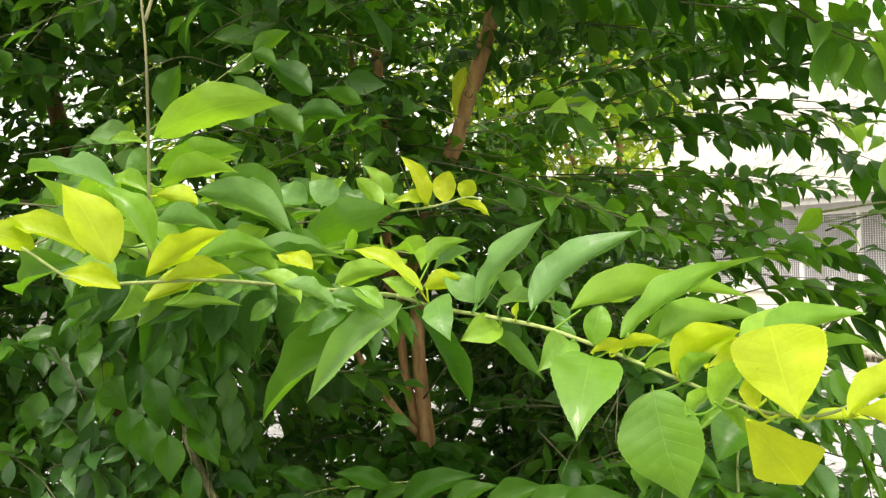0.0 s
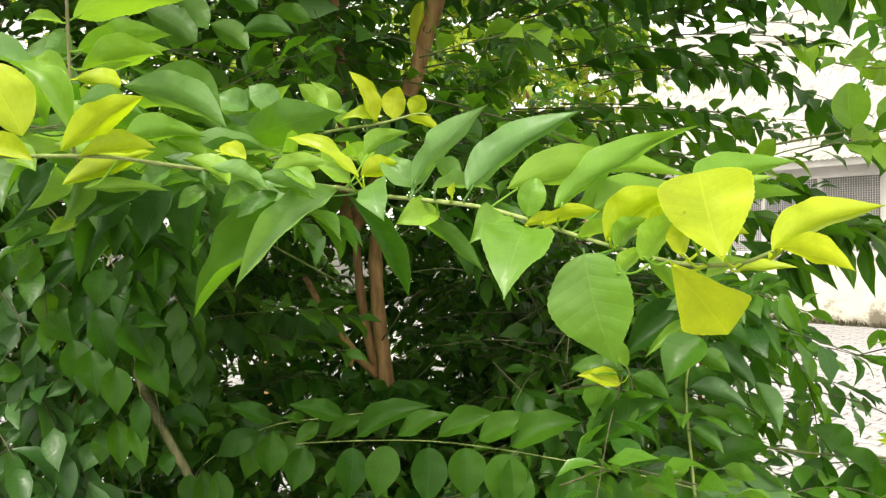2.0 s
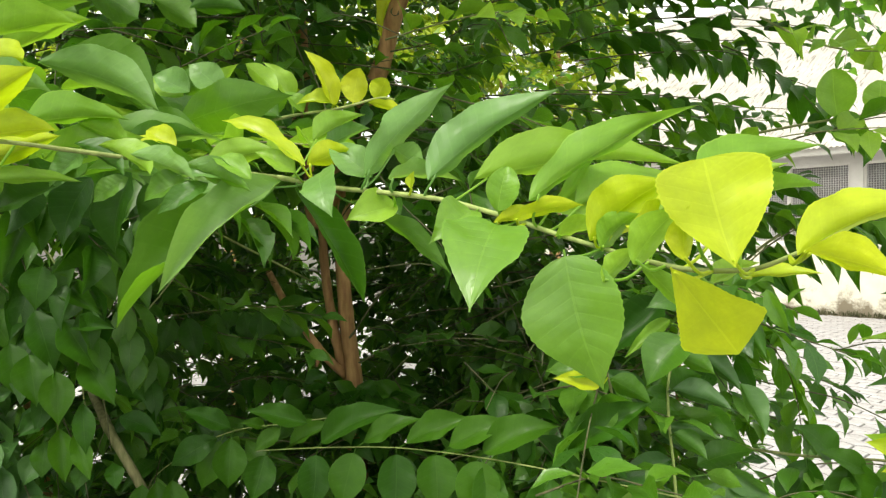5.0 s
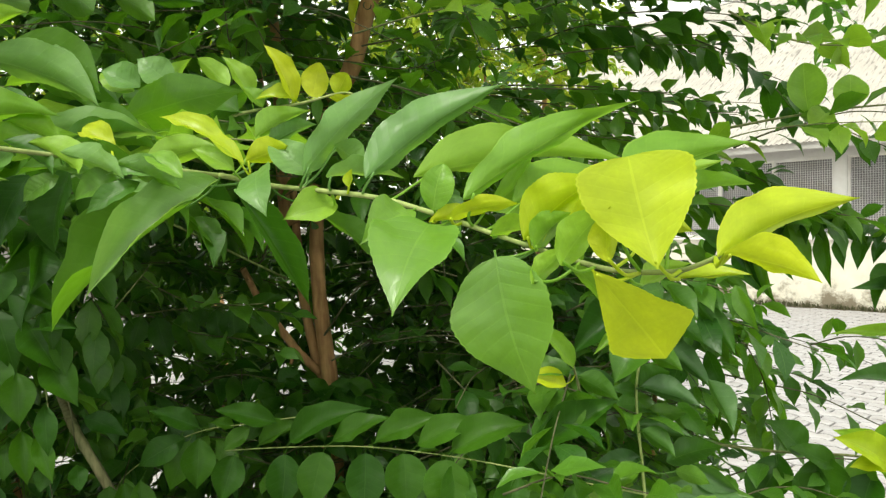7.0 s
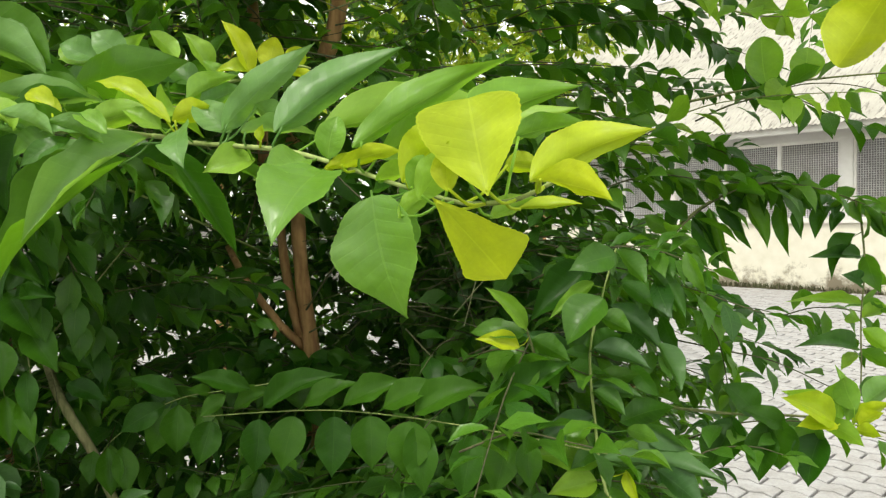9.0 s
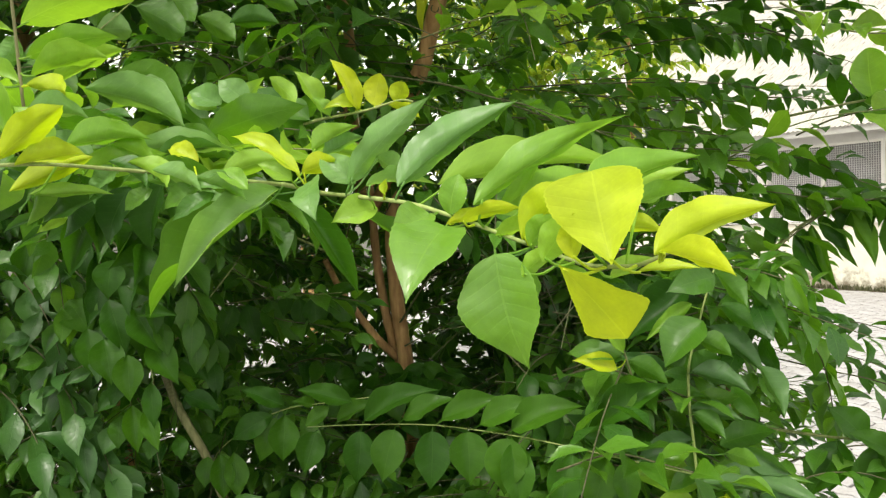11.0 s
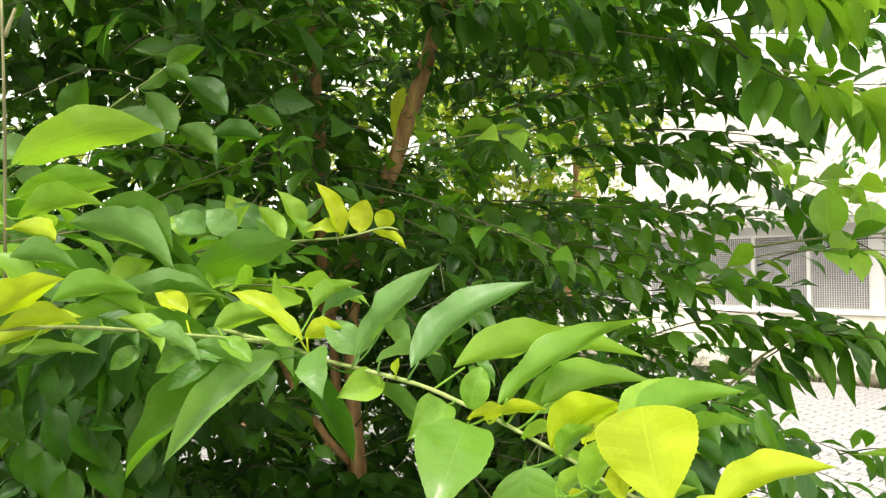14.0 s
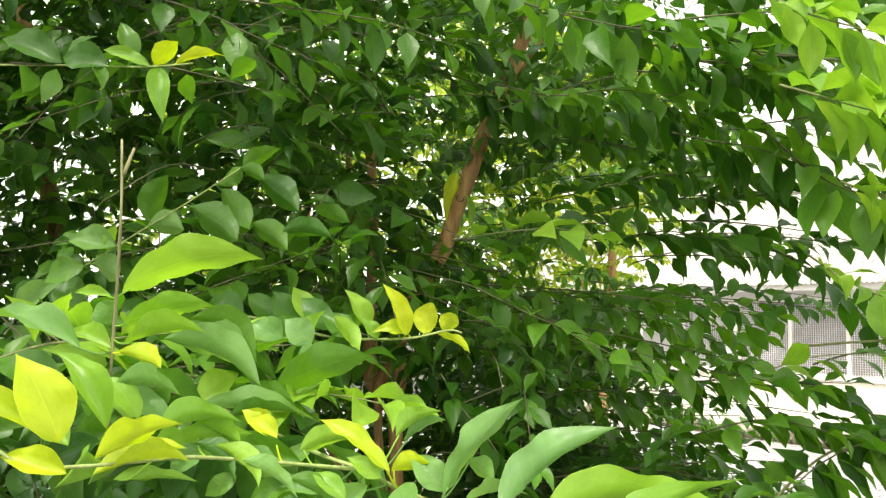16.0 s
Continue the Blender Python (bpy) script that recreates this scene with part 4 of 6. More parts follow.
leaf(row_twig, (0.203, 0.784, 1.086), (0.184, 0.764, 1.018), 0.038, 32, DEEP, 0.05, 0.8)
leaf(row_twig, (0.235, 0.761, 1.088), (0.215, 0.741, 1.030), 0.040, 31, DEEP, 0.05, 0.8)
leaf(row_twig, (0.254, 0.748, 1.087), (0.253, 0.728, 1.039), 0.027, -6, DEEP, 0.05, 0.8)
leaf(row_twig_fork, (-0.175, 0.991, 1.090), (-0.235, 0.976, 1.120), 0.032, 59, DEEP, 0.06, 0.9)
leaf(row_twig_fork, (-0.068, 0.945, 1.105), (-0.144, 0.930, 1.129), 0.033, 58, DEEP, 0.06, 0.9)
leaf(row_twig_fork, (-0.194, 0.999, 1.078), (-0.256, 0.984, 1.046), 0.041, 61, DEEP, 0.06, 0.9)
leaf(row_twig_fork, (-0.191, 0.998, 1.076), (-0.216, 0.983, 1.012), 0.039, 63, DEEP, 0.06, 0.9)
leaf(row_twig_fork, (-0.178, 0.992, 1.081), (-0.180, 0.977, 1.015), 0.044, 21, DEEP, 0.06, 0.9)
leaf(row_twig_fork, (-0.107, 0.966, 1.096), (-0.140, 0.951, 1.071), 0.026, 56, DEEP, 0.06, 0.9)
leaf(row_twig_fork, (-0.129, 0.978, 1.094), (-0.159, 0.963, 1.105), 0.016, 61, DEEP, 0.06, 0.9)
leaf(row_twig_fork, (-0.278, 1.000, 1.024), (-0.268, 0.980, 0.960), 0.035, -4, DEEP, 0.05, 0.9)
leaf(row_twig_fork, (-0.258, 1.000, 1.025), (-0.247, 0.980, 0.962), 0.038, -7, DEEP, 0.05, 0.9)
leaf(row_twig_fork, (-0.296, 1.000, 1.019), (-0.296, 0.980, 0.978), 0.033, 19, DEEP, 0.05, 0.9)
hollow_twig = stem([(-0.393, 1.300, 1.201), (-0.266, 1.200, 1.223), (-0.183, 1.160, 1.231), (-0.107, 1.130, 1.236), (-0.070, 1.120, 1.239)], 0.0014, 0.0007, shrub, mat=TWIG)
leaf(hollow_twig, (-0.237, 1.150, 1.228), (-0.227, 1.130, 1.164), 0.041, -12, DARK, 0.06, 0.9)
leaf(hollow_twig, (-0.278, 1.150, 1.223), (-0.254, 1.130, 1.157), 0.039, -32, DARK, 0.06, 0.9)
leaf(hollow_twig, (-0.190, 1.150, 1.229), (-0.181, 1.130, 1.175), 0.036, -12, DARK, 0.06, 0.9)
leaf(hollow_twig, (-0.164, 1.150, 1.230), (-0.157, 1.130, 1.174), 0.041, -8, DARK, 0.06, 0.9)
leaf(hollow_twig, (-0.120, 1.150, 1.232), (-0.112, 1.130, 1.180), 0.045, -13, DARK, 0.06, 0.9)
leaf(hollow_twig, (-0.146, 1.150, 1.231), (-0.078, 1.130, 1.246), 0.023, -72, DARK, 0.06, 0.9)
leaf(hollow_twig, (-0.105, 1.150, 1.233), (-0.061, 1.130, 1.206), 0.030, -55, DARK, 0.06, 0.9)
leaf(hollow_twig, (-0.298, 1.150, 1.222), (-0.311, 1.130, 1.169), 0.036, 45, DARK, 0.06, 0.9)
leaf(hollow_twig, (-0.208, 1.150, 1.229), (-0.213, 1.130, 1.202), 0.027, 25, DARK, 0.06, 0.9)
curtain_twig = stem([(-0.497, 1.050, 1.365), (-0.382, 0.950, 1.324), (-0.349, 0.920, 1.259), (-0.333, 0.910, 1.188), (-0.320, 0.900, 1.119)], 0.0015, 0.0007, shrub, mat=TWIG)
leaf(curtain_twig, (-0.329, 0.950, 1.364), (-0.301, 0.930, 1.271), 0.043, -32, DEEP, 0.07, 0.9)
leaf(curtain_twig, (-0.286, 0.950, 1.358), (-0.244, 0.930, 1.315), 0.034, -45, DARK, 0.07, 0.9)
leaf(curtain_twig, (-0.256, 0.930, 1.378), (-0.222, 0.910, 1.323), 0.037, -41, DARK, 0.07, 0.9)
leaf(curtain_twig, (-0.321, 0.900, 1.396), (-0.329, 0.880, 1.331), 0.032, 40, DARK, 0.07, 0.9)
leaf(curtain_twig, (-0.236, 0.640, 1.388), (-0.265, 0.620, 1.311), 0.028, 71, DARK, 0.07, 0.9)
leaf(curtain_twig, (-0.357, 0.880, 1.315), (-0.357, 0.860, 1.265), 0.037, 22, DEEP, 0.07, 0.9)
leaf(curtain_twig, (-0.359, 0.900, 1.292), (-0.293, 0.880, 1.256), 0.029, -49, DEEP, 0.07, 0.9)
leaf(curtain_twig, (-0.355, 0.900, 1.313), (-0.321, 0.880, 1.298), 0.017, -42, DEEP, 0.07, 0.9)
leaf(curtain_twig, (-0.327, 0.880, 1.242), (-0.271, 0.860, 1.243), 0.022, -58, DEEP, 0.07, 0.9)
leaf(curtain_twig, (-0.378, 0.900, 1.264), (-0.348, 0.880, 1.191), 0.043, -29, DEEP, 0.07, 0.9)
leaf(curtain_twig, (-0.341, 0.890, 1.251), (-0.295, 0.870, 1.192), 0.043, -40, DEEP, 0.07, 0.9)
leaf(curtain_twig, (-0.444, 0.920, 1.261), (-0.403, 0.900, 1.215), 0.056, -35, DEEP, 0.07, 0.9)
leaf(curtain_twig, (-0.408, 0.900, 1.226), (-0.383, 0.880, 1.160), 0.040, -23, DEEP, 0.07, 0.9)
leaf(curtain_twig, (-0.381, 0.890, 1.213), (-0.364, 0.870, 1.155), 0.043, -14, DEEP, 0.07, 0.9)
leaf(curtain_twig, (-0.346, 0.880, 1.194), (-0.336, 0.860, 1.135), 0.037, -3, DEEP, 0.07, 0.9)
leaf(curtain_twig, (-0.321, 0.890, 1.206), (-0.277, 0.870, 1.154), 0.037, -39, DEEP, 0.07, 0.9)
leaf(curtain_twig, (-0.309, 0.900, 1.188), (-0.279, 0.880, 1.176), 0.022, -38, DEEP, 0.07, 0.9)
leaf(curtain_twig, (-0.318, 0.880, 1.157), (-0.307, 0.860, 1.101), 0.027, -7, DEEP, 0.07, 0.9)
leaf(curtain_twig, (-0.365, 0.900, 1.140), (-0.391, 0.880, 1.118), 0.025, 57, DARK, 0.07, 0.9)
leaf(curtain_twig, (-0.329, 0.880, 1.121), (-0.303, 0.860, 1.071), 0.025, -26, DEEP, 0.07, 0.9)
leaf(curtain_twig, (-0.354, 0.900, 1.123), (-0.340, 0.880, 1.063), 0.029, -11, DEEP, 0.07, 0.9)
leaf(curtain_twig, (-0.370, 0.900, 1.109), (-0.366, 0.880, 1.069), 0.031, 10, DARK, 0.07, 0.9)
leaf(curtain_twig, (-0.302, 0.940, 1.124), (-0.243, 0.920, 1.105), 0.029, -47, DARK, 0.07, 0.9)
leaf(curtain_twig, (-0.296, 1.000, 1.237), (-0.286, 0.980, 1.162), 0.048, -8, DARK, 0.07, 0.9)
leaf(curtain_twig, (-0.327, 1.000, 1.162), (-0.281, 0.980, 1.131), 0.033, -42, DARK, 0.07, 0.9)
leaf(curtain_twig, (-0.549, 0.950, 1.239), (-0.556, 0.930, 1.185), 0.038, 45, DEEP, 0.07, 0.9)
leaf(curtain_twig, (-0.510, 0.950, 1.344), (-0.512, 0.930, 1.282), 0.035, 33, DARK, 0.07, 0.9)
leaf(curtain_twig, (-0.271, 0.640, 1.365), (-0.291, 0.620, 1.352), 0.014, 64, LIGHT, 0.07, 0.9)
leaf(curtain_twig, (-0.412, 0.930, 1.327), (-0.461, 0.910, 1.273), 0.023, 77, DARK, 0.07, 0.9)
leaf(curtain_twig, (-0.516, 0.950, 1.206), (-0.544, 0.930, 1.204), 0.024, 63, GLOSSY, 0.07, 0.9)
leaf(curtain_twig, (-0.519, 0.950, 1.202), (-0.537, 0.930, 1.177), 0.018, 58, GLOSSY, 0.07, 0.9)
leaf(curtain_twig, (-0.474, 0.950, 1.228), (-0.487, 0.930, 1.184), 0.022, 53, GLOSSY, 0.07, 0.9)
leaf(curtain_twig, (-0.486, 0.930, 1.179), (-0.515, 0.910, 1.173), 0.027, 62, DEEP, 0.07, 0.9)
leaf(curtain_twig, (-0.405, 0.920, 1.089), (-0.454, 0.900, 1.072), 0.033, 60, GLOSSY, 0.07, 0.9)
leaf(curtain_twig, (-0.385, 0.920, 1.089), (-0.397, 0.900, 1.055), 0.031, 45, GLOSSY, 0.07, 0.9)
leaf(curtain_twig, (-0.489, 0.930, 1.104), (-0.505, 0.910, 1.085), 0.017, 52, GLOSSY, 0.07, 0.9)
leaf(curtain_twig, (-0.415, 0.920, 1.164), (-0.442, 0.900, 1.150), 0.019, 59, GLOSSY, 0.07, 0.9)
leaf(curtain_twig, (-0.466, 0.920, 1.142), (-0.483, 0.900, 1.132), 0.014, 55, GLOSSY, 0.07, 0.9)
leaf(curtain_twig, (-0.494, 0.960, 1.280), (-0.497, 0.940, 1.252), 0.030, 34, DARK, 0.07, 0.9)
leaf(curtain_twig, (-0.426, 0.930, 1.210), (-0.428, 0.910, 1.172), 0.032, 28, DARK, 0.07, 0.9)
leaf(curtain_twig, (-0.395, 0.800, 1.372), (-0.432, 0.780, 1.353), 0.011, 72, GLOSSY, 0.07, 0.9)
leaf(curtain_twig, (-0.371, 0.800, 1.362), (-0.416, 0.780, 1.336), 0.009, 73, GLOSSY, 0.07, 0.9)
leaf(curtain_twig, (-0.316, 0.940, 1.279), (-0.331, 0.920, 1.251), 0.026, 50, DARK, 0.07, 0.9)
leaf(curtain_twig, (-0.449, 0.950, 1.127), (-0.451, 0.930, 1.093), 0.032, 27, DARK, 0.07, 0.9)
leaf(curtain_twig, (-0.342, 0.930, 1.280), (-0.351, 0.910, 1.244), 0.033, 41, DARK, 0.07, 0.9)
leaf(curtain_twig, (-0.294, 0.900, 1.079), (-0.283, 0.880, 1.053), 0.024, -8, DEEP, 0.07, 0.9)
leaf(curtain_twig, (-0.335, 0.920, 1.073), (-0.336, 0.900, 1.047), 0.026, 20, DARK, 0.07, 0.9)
twig([(-0.576, 1.000, 0.956), (-0.512, 0.970, 0.991), (-0.435, 0.950, 1.023), (-0.335, 0.930, 1.016)], 5, 0.052, GLOSSY, "spread")
twig([(-0.573, 1.000, 1.046), (-0.510, 0.970, 1.074), (-0.440, 0.950, 1.096), (-0.383, 0.940, 1.133)], 5, 0.050, GLOSSY, "spread")
twig([(-0.571, 1.000, 1.116), (-0.500, 0.970, 1.144), (-0.437, 0.950, 1.169), (-0.395, 0.940, 1.199)], 5, 0.050, GLOSSY, "spread")
twig([(-0.531, 0.950, 0.974), (-0.447, 0.930, 0.997), (-0.385, 0.920, 0.999)], 4, 0.052, GLOSSY, "spread")
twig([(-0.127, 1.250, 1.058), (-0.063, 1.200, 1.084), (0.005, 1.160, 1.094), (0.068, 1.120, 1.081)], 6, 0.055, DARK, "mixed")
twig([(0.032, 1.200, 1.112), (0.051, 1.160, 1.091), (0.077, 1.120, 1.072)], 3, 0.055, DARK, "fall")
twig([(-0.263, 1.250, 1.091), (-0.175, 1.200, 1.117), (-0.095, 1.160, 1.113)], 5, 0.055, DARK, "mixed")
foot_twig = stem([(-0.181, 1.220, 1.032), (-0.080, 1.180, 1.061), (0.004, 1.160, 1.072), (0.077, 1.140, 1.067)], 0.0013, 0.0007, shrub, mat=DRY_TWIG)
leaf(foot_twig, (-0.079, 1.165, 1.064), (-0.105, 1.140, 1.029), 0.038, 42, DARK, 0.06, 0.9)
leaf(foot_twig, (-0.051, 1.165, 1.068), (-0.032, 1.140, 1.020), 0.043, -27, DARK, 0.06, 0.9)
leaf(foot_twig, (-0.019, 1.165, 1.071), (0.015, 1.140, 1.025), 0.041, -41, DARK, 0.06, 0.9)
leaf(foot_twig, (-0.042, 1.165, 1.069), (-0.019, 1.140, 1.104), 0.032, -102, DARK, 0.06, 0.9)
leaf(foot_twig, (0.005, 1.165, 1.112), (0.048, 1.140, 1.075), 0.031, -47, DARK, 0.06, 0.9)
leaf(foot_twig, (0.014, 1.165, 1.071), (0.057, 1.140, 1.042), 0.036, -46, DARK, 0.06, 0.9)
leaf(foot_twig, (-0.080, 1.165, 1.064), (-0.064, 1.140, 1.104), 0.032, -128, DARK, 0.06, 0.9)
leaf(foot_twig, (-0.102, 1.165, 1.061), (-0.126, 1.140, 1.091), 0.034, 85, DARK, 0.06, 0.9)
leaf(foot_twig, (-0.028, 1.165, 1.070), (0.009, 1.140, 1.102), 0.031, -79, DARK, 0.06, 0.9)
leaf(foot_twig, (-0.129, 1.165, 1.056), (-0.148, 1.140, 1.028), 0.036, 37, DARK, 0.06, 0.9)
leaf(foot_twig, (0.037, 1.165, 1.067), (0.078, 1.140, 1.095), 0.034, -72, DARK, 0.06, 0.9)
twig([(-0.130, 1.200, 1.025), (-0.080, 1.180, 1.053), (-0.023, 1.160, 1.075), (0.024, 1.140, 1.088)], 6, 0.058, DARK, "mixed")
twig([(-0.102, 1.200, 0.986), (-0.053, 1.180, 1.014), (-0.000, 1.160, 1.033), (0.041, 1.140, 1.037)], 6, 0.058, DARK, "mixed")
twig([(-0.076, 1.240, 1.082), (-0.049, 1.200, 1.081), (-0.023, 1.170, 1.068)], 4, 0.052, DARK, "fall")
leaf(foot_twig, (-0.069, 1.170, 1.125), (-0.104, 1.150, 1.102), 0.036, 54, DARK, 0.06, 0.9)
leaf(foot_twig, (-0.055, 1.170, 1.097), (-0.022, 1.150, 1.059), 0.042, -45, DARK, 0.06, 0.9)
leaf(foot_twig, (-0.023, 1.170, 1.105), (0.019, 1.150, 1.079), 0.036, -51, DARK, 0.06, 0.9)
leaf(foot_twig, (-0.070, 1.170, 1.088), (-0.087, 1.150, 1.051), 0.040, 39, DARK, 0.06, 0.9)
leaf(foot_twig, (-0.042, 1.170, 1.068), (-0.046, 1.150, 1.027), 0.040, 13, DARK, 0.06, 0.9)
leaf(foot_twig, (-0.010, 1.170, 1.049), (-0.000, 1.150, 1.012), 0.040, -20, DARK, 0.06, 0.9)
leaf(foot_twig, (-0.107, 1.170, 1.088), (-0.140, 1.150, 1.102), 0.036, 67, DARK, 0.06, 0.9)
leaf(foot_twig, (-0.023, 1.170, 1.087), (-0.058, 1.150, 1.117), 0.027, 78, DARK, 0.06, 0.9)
twig([(-0.092, 1.220, 1.500), (-0.022, 1.160, 1.531), (0.051, 1.120, 1.548)], 6, 0.050, DARK, "mixed")
twig([(-0.055, 1.200, 1.567), (0.004, 1.150, 1.572), (0.078, 1.100, 1.565)], 5, 0.050, DARK, "mixed")
twig([(0.039, 1.150, 1.884), (0.096, 1.120, 1.842), (0.159, 1.100, 1.820)], 6, 0.050, DARK, "mixed")
twig([(0.075, 1.150, 1.943), (0.117, 1.120, 1.895), (0.176, 1.100, 1.871)], 6, 0.050, DEEP, "mixed")
twig([(-0.070, 1.220, 1.424), (-0.020, 1.170, 1.454), (0.045, 1.140, 1.464)], 5, 0.050, DARK, "mixed")
twig([(-0.058, 1.220, 1.349), (-0.027, 1.180, 1.389), (0.011, 1.150, 1.409)], 4, 0.050, DARK, "mixed")
limb("trunk", [(0.000, 1.350, -0.030), (-0.015, 1.320, 0.450), (-0.028, 1.296, 0.846), (-0.035, 1.306, 1.063), (-0.049, 1.314, 1.198), (-0.054, 1.317, 1.313), (-0.053, 1.329, 1.429), (-0.105, 1.324, 1.368), (-0.111, 1.290, 1.657), (-0.130, 1.227, 1.935), (-0.161, 1.189, 2.257), (-0.219, 1.173, 2.809)], 0.017, 0.007, shrub)
limb("trunk", [(-0.030, 1.380, -0.030), (-0.030, 1.350, 0.500), (-0.045, 1.335, 0.935), (-0.047, 1.335, 1.062), (-0.061, 1.335, 1.116), (-0.076, 1.335, 1.190), (-0.087, 1.340, 1.275), (-0.093, 1.350, 1.360), (-0.103, 1.380, 1.426), (-0.166, 1.484, 1.604), (-0.223, 1.593, 1.996)], 0.013, 0.005, shrub)
limb("limb", [(-0.054, 1.325, 1.091), (-0.085, 1.315, 1.124), (-0.107, 1.310, 1.155), (-0.127, 1.310, 1.183), (-0.157, 1.340, 1.217), (-0.198, 1.400, 1.273)], 0.008, 0.006, shrub)
limb("limb", [(-0.090, 1.310, 1.127), (-0.097, 1.300, 1.125), (-0.101, 1.295, 1.113)], 0.004, 0.003, shrub)
stem([(-0.052, 1.310, 1.149), (-0.033, 1.290, 1.174), (-0.006, 1.270, 1.214), (0.020, 1.250, 1.246), (0.037, 1.230, 1.257)], 0.0022, 0.0014, shrub, mat=DRY_TWIG)
stem([(-0.170, 1.360, 1.286), (-0.145, 1.300, 1.293), (-0.126, 1.280, 1.339), (-0.111, 1.260, 1.374)], 0.0020, 0.0014, shrub, mat=DRY_TWIG)
limb("limb", [(-0.070, 1.320, 1.411), (-0.022, 1.275, 1.535), (0.021, 1.241, 1.614), (0.045, 1.227, 1.693), (0.072, 1.218, 1.773), (0.106, 1.205, 1.883), (0.152, 1.202, 1.998), (0.217, 1.197, 2.220)], 0.016, 0.012, shrub)
limb("limb", [(0.102, 1.137, 1.860), (0.142, 1.083, 1.899), (0.198, 1.024, 1.976), (0.233, 0.968, 2.028)], 0.005, 0.003, shrub)
stem([(-0.060, 1.360, 0.000), (-0.160, 1.200, 0.450), (-0.260, 1.025, 0.881), (-0.296, 1.011, 0.998), (-0.329, 1.005, 1.070), (-0.356, 1.028, 1.103), (-0.438, 1.166, 1.143), (-0.535, 1.355, 1.233)], 0.008, 0.0055, shrub, "limb", TAN_TWIG, 7)
limb("limb", [(-0.720, 1.740, -0.030), (-0.770, 1.720, 0.700), (-0.813, 1.699, 1.289), (-0.866, 1.644, 1.576), (-0.895, 1.602, 1.767), (-0.935, 1.579, 1.958), (-0.994, 1.526, 2.312)], 0.026, 0.016, shrub)
limb_shoot = stem([(0.049, 1.224, 1.734), (0.043, 1.194, 1.741), (0.039, 1.184, 1.748)], 0.0012, 0.0008, shrub)
leaf(limb_shoot, (0.043, 1.194, 1.743), (0.024, 1.201, 1.653), 0.026, 84, YOUNG, 0.05)
leaf(limb_shoot, (0.057, 1.196, 1.703), (0.066, 1.199, 1.646), 0.015, 40, LIGHT, 0.05)
mid_twig = stem([(-0.450, 1.250, 1.200), (-0.510, 0.926, 1.467), (-0.438, 0.851, 1.509), (-0.344, 0.796, 1.554), (-0.264, 0.772, 1.599), (-0.200, 0.758, 1.640)], 0.0013, 0.0006, shrub, mat=PALE_TWIG)
leaf(mid_twig, (-0.311, 0.784, 1.578), (-0.287, 0.768, 1.631), 0.031, 14, MID, 0.06)
leaf(mid_twig, (-0.311, 0.784, 1.575), (-0.264, 0.775, 1.570), 0.031, 60, SOFT, 0.06)
leaf(mid_twig, (-0.259, 0.772, 1.595), (-0.197, 0.757, 1.556), 0.041, 81, MID, 0.06)
leaf(mid_twig, (-0.226, 0.770, 1.616), (-0.184, 0.756, 1.569), 0.033, 87, MID, 0.05)
leaf(mid_twig, (-0.201, 0.758, 1.638), (-0.232, 0.770, 1.619), 0.022, -88, MID, 0.05)
leaf(mid_twig, (-0.189, 0.778, 1.634), (-0.134, 0.764, 1.592), 0.036, 79, MID, 0.06)
leaf(mid_twig, (-0.188, 0.765, 1.578), (-0.143, 0.759, 1.549), 0.029, 71, MID, 0.06)
leaf(mid_twig, (-0.153, 0.766, 1.570), (-0.095, 0.757, 1.566), 0.027, 49, MID, 0.06)
leaf(mid_twig, (-0.125, 0.793, 1.602), (-0.080, 0.785, 1.587), 0.025, 57, MID, 0.06)
leaf(mid_twig, (-0.351, 0.797, 1.550), (-0.407, 0.796, 1.555), 0.034, 64, SOFT, 0.06)
leaf(mid_twig, (-0.360, 0.797, 1.544), (-0.352, 0.794, 1.576), 0.018, 11, LIGHT, 0.05)
leaf(mid_twig, (-0.396, 0.819, 1.528), (-0.445, 0.821, 1.507), 0.034, 77, MID, 0.06)
leaf(mid_twig, (-0.381, 0.809, 1.531), (-0.343, 0.801, 1.515), 0.035, 72, SOFT, 0.06)
leaf(mid_twig, (-0.432, 0.841, 1.509), (-0.492, 0.846, 1.466), 0.031, 83, SOFT, 0.06)
leaf(mid_twig, (-0.426, 0.841, 1.512), (-0.393, 0.826, 1.469), 0.040, -66, MID, 0.06)
leaf(mid_twig, (-0.200, 0.758, 1.640), (-0.158, 0.755, 1.662), 0.025, 40, MID, 0.05)
leaf(mid_twig, (-0.203, 0.758, 1.638), (-0.171, 0.750, 1.624), 0.019, 60, MID, 0.05)
leaf(upright, (-0.079, 0.579, 1.452), (-0.102, 0.577, 1.472), 0.028, 67, SOFT, 0.06)
leaf(upright, (-0.068, 0.580, 1.447), (-0.089, 0.562, 1.431), 0.022, 46, SOFT, 0.06)
leaf(upright, (-0.108, 0.599, 1.455), (-0.135, 0.597, 1.468), 0.025, 65, SOFT, 0.06)
leaf(upright, (-0.065, 0.597, 1.476), (-0.037, 0.580, 1.448), 0.019, 88, LIGHT, 0.06)
leaf(upright, (-0.125, 0.531, 1.429), (-0.148, 0.504, 1.401), 0.024, 35, LIGHT, 0.08)
twig([(-0.405, 0.980, 1.441), (-0.325, 0.964, 1.498), (-0.266, 0.942, 1.518), (-0.186, 0.920, 1.546), (-0.106, 0.917, 1.572)], 7, 0.054, MID, "spread")
twig([(-0.357, 0.960, 1.614), (-0.272, 0.944, 1.591), (-0.205, 0.927, 1.568), (-0.140, 0.910, 1.547)], 6, 0.050, MID, "spread")
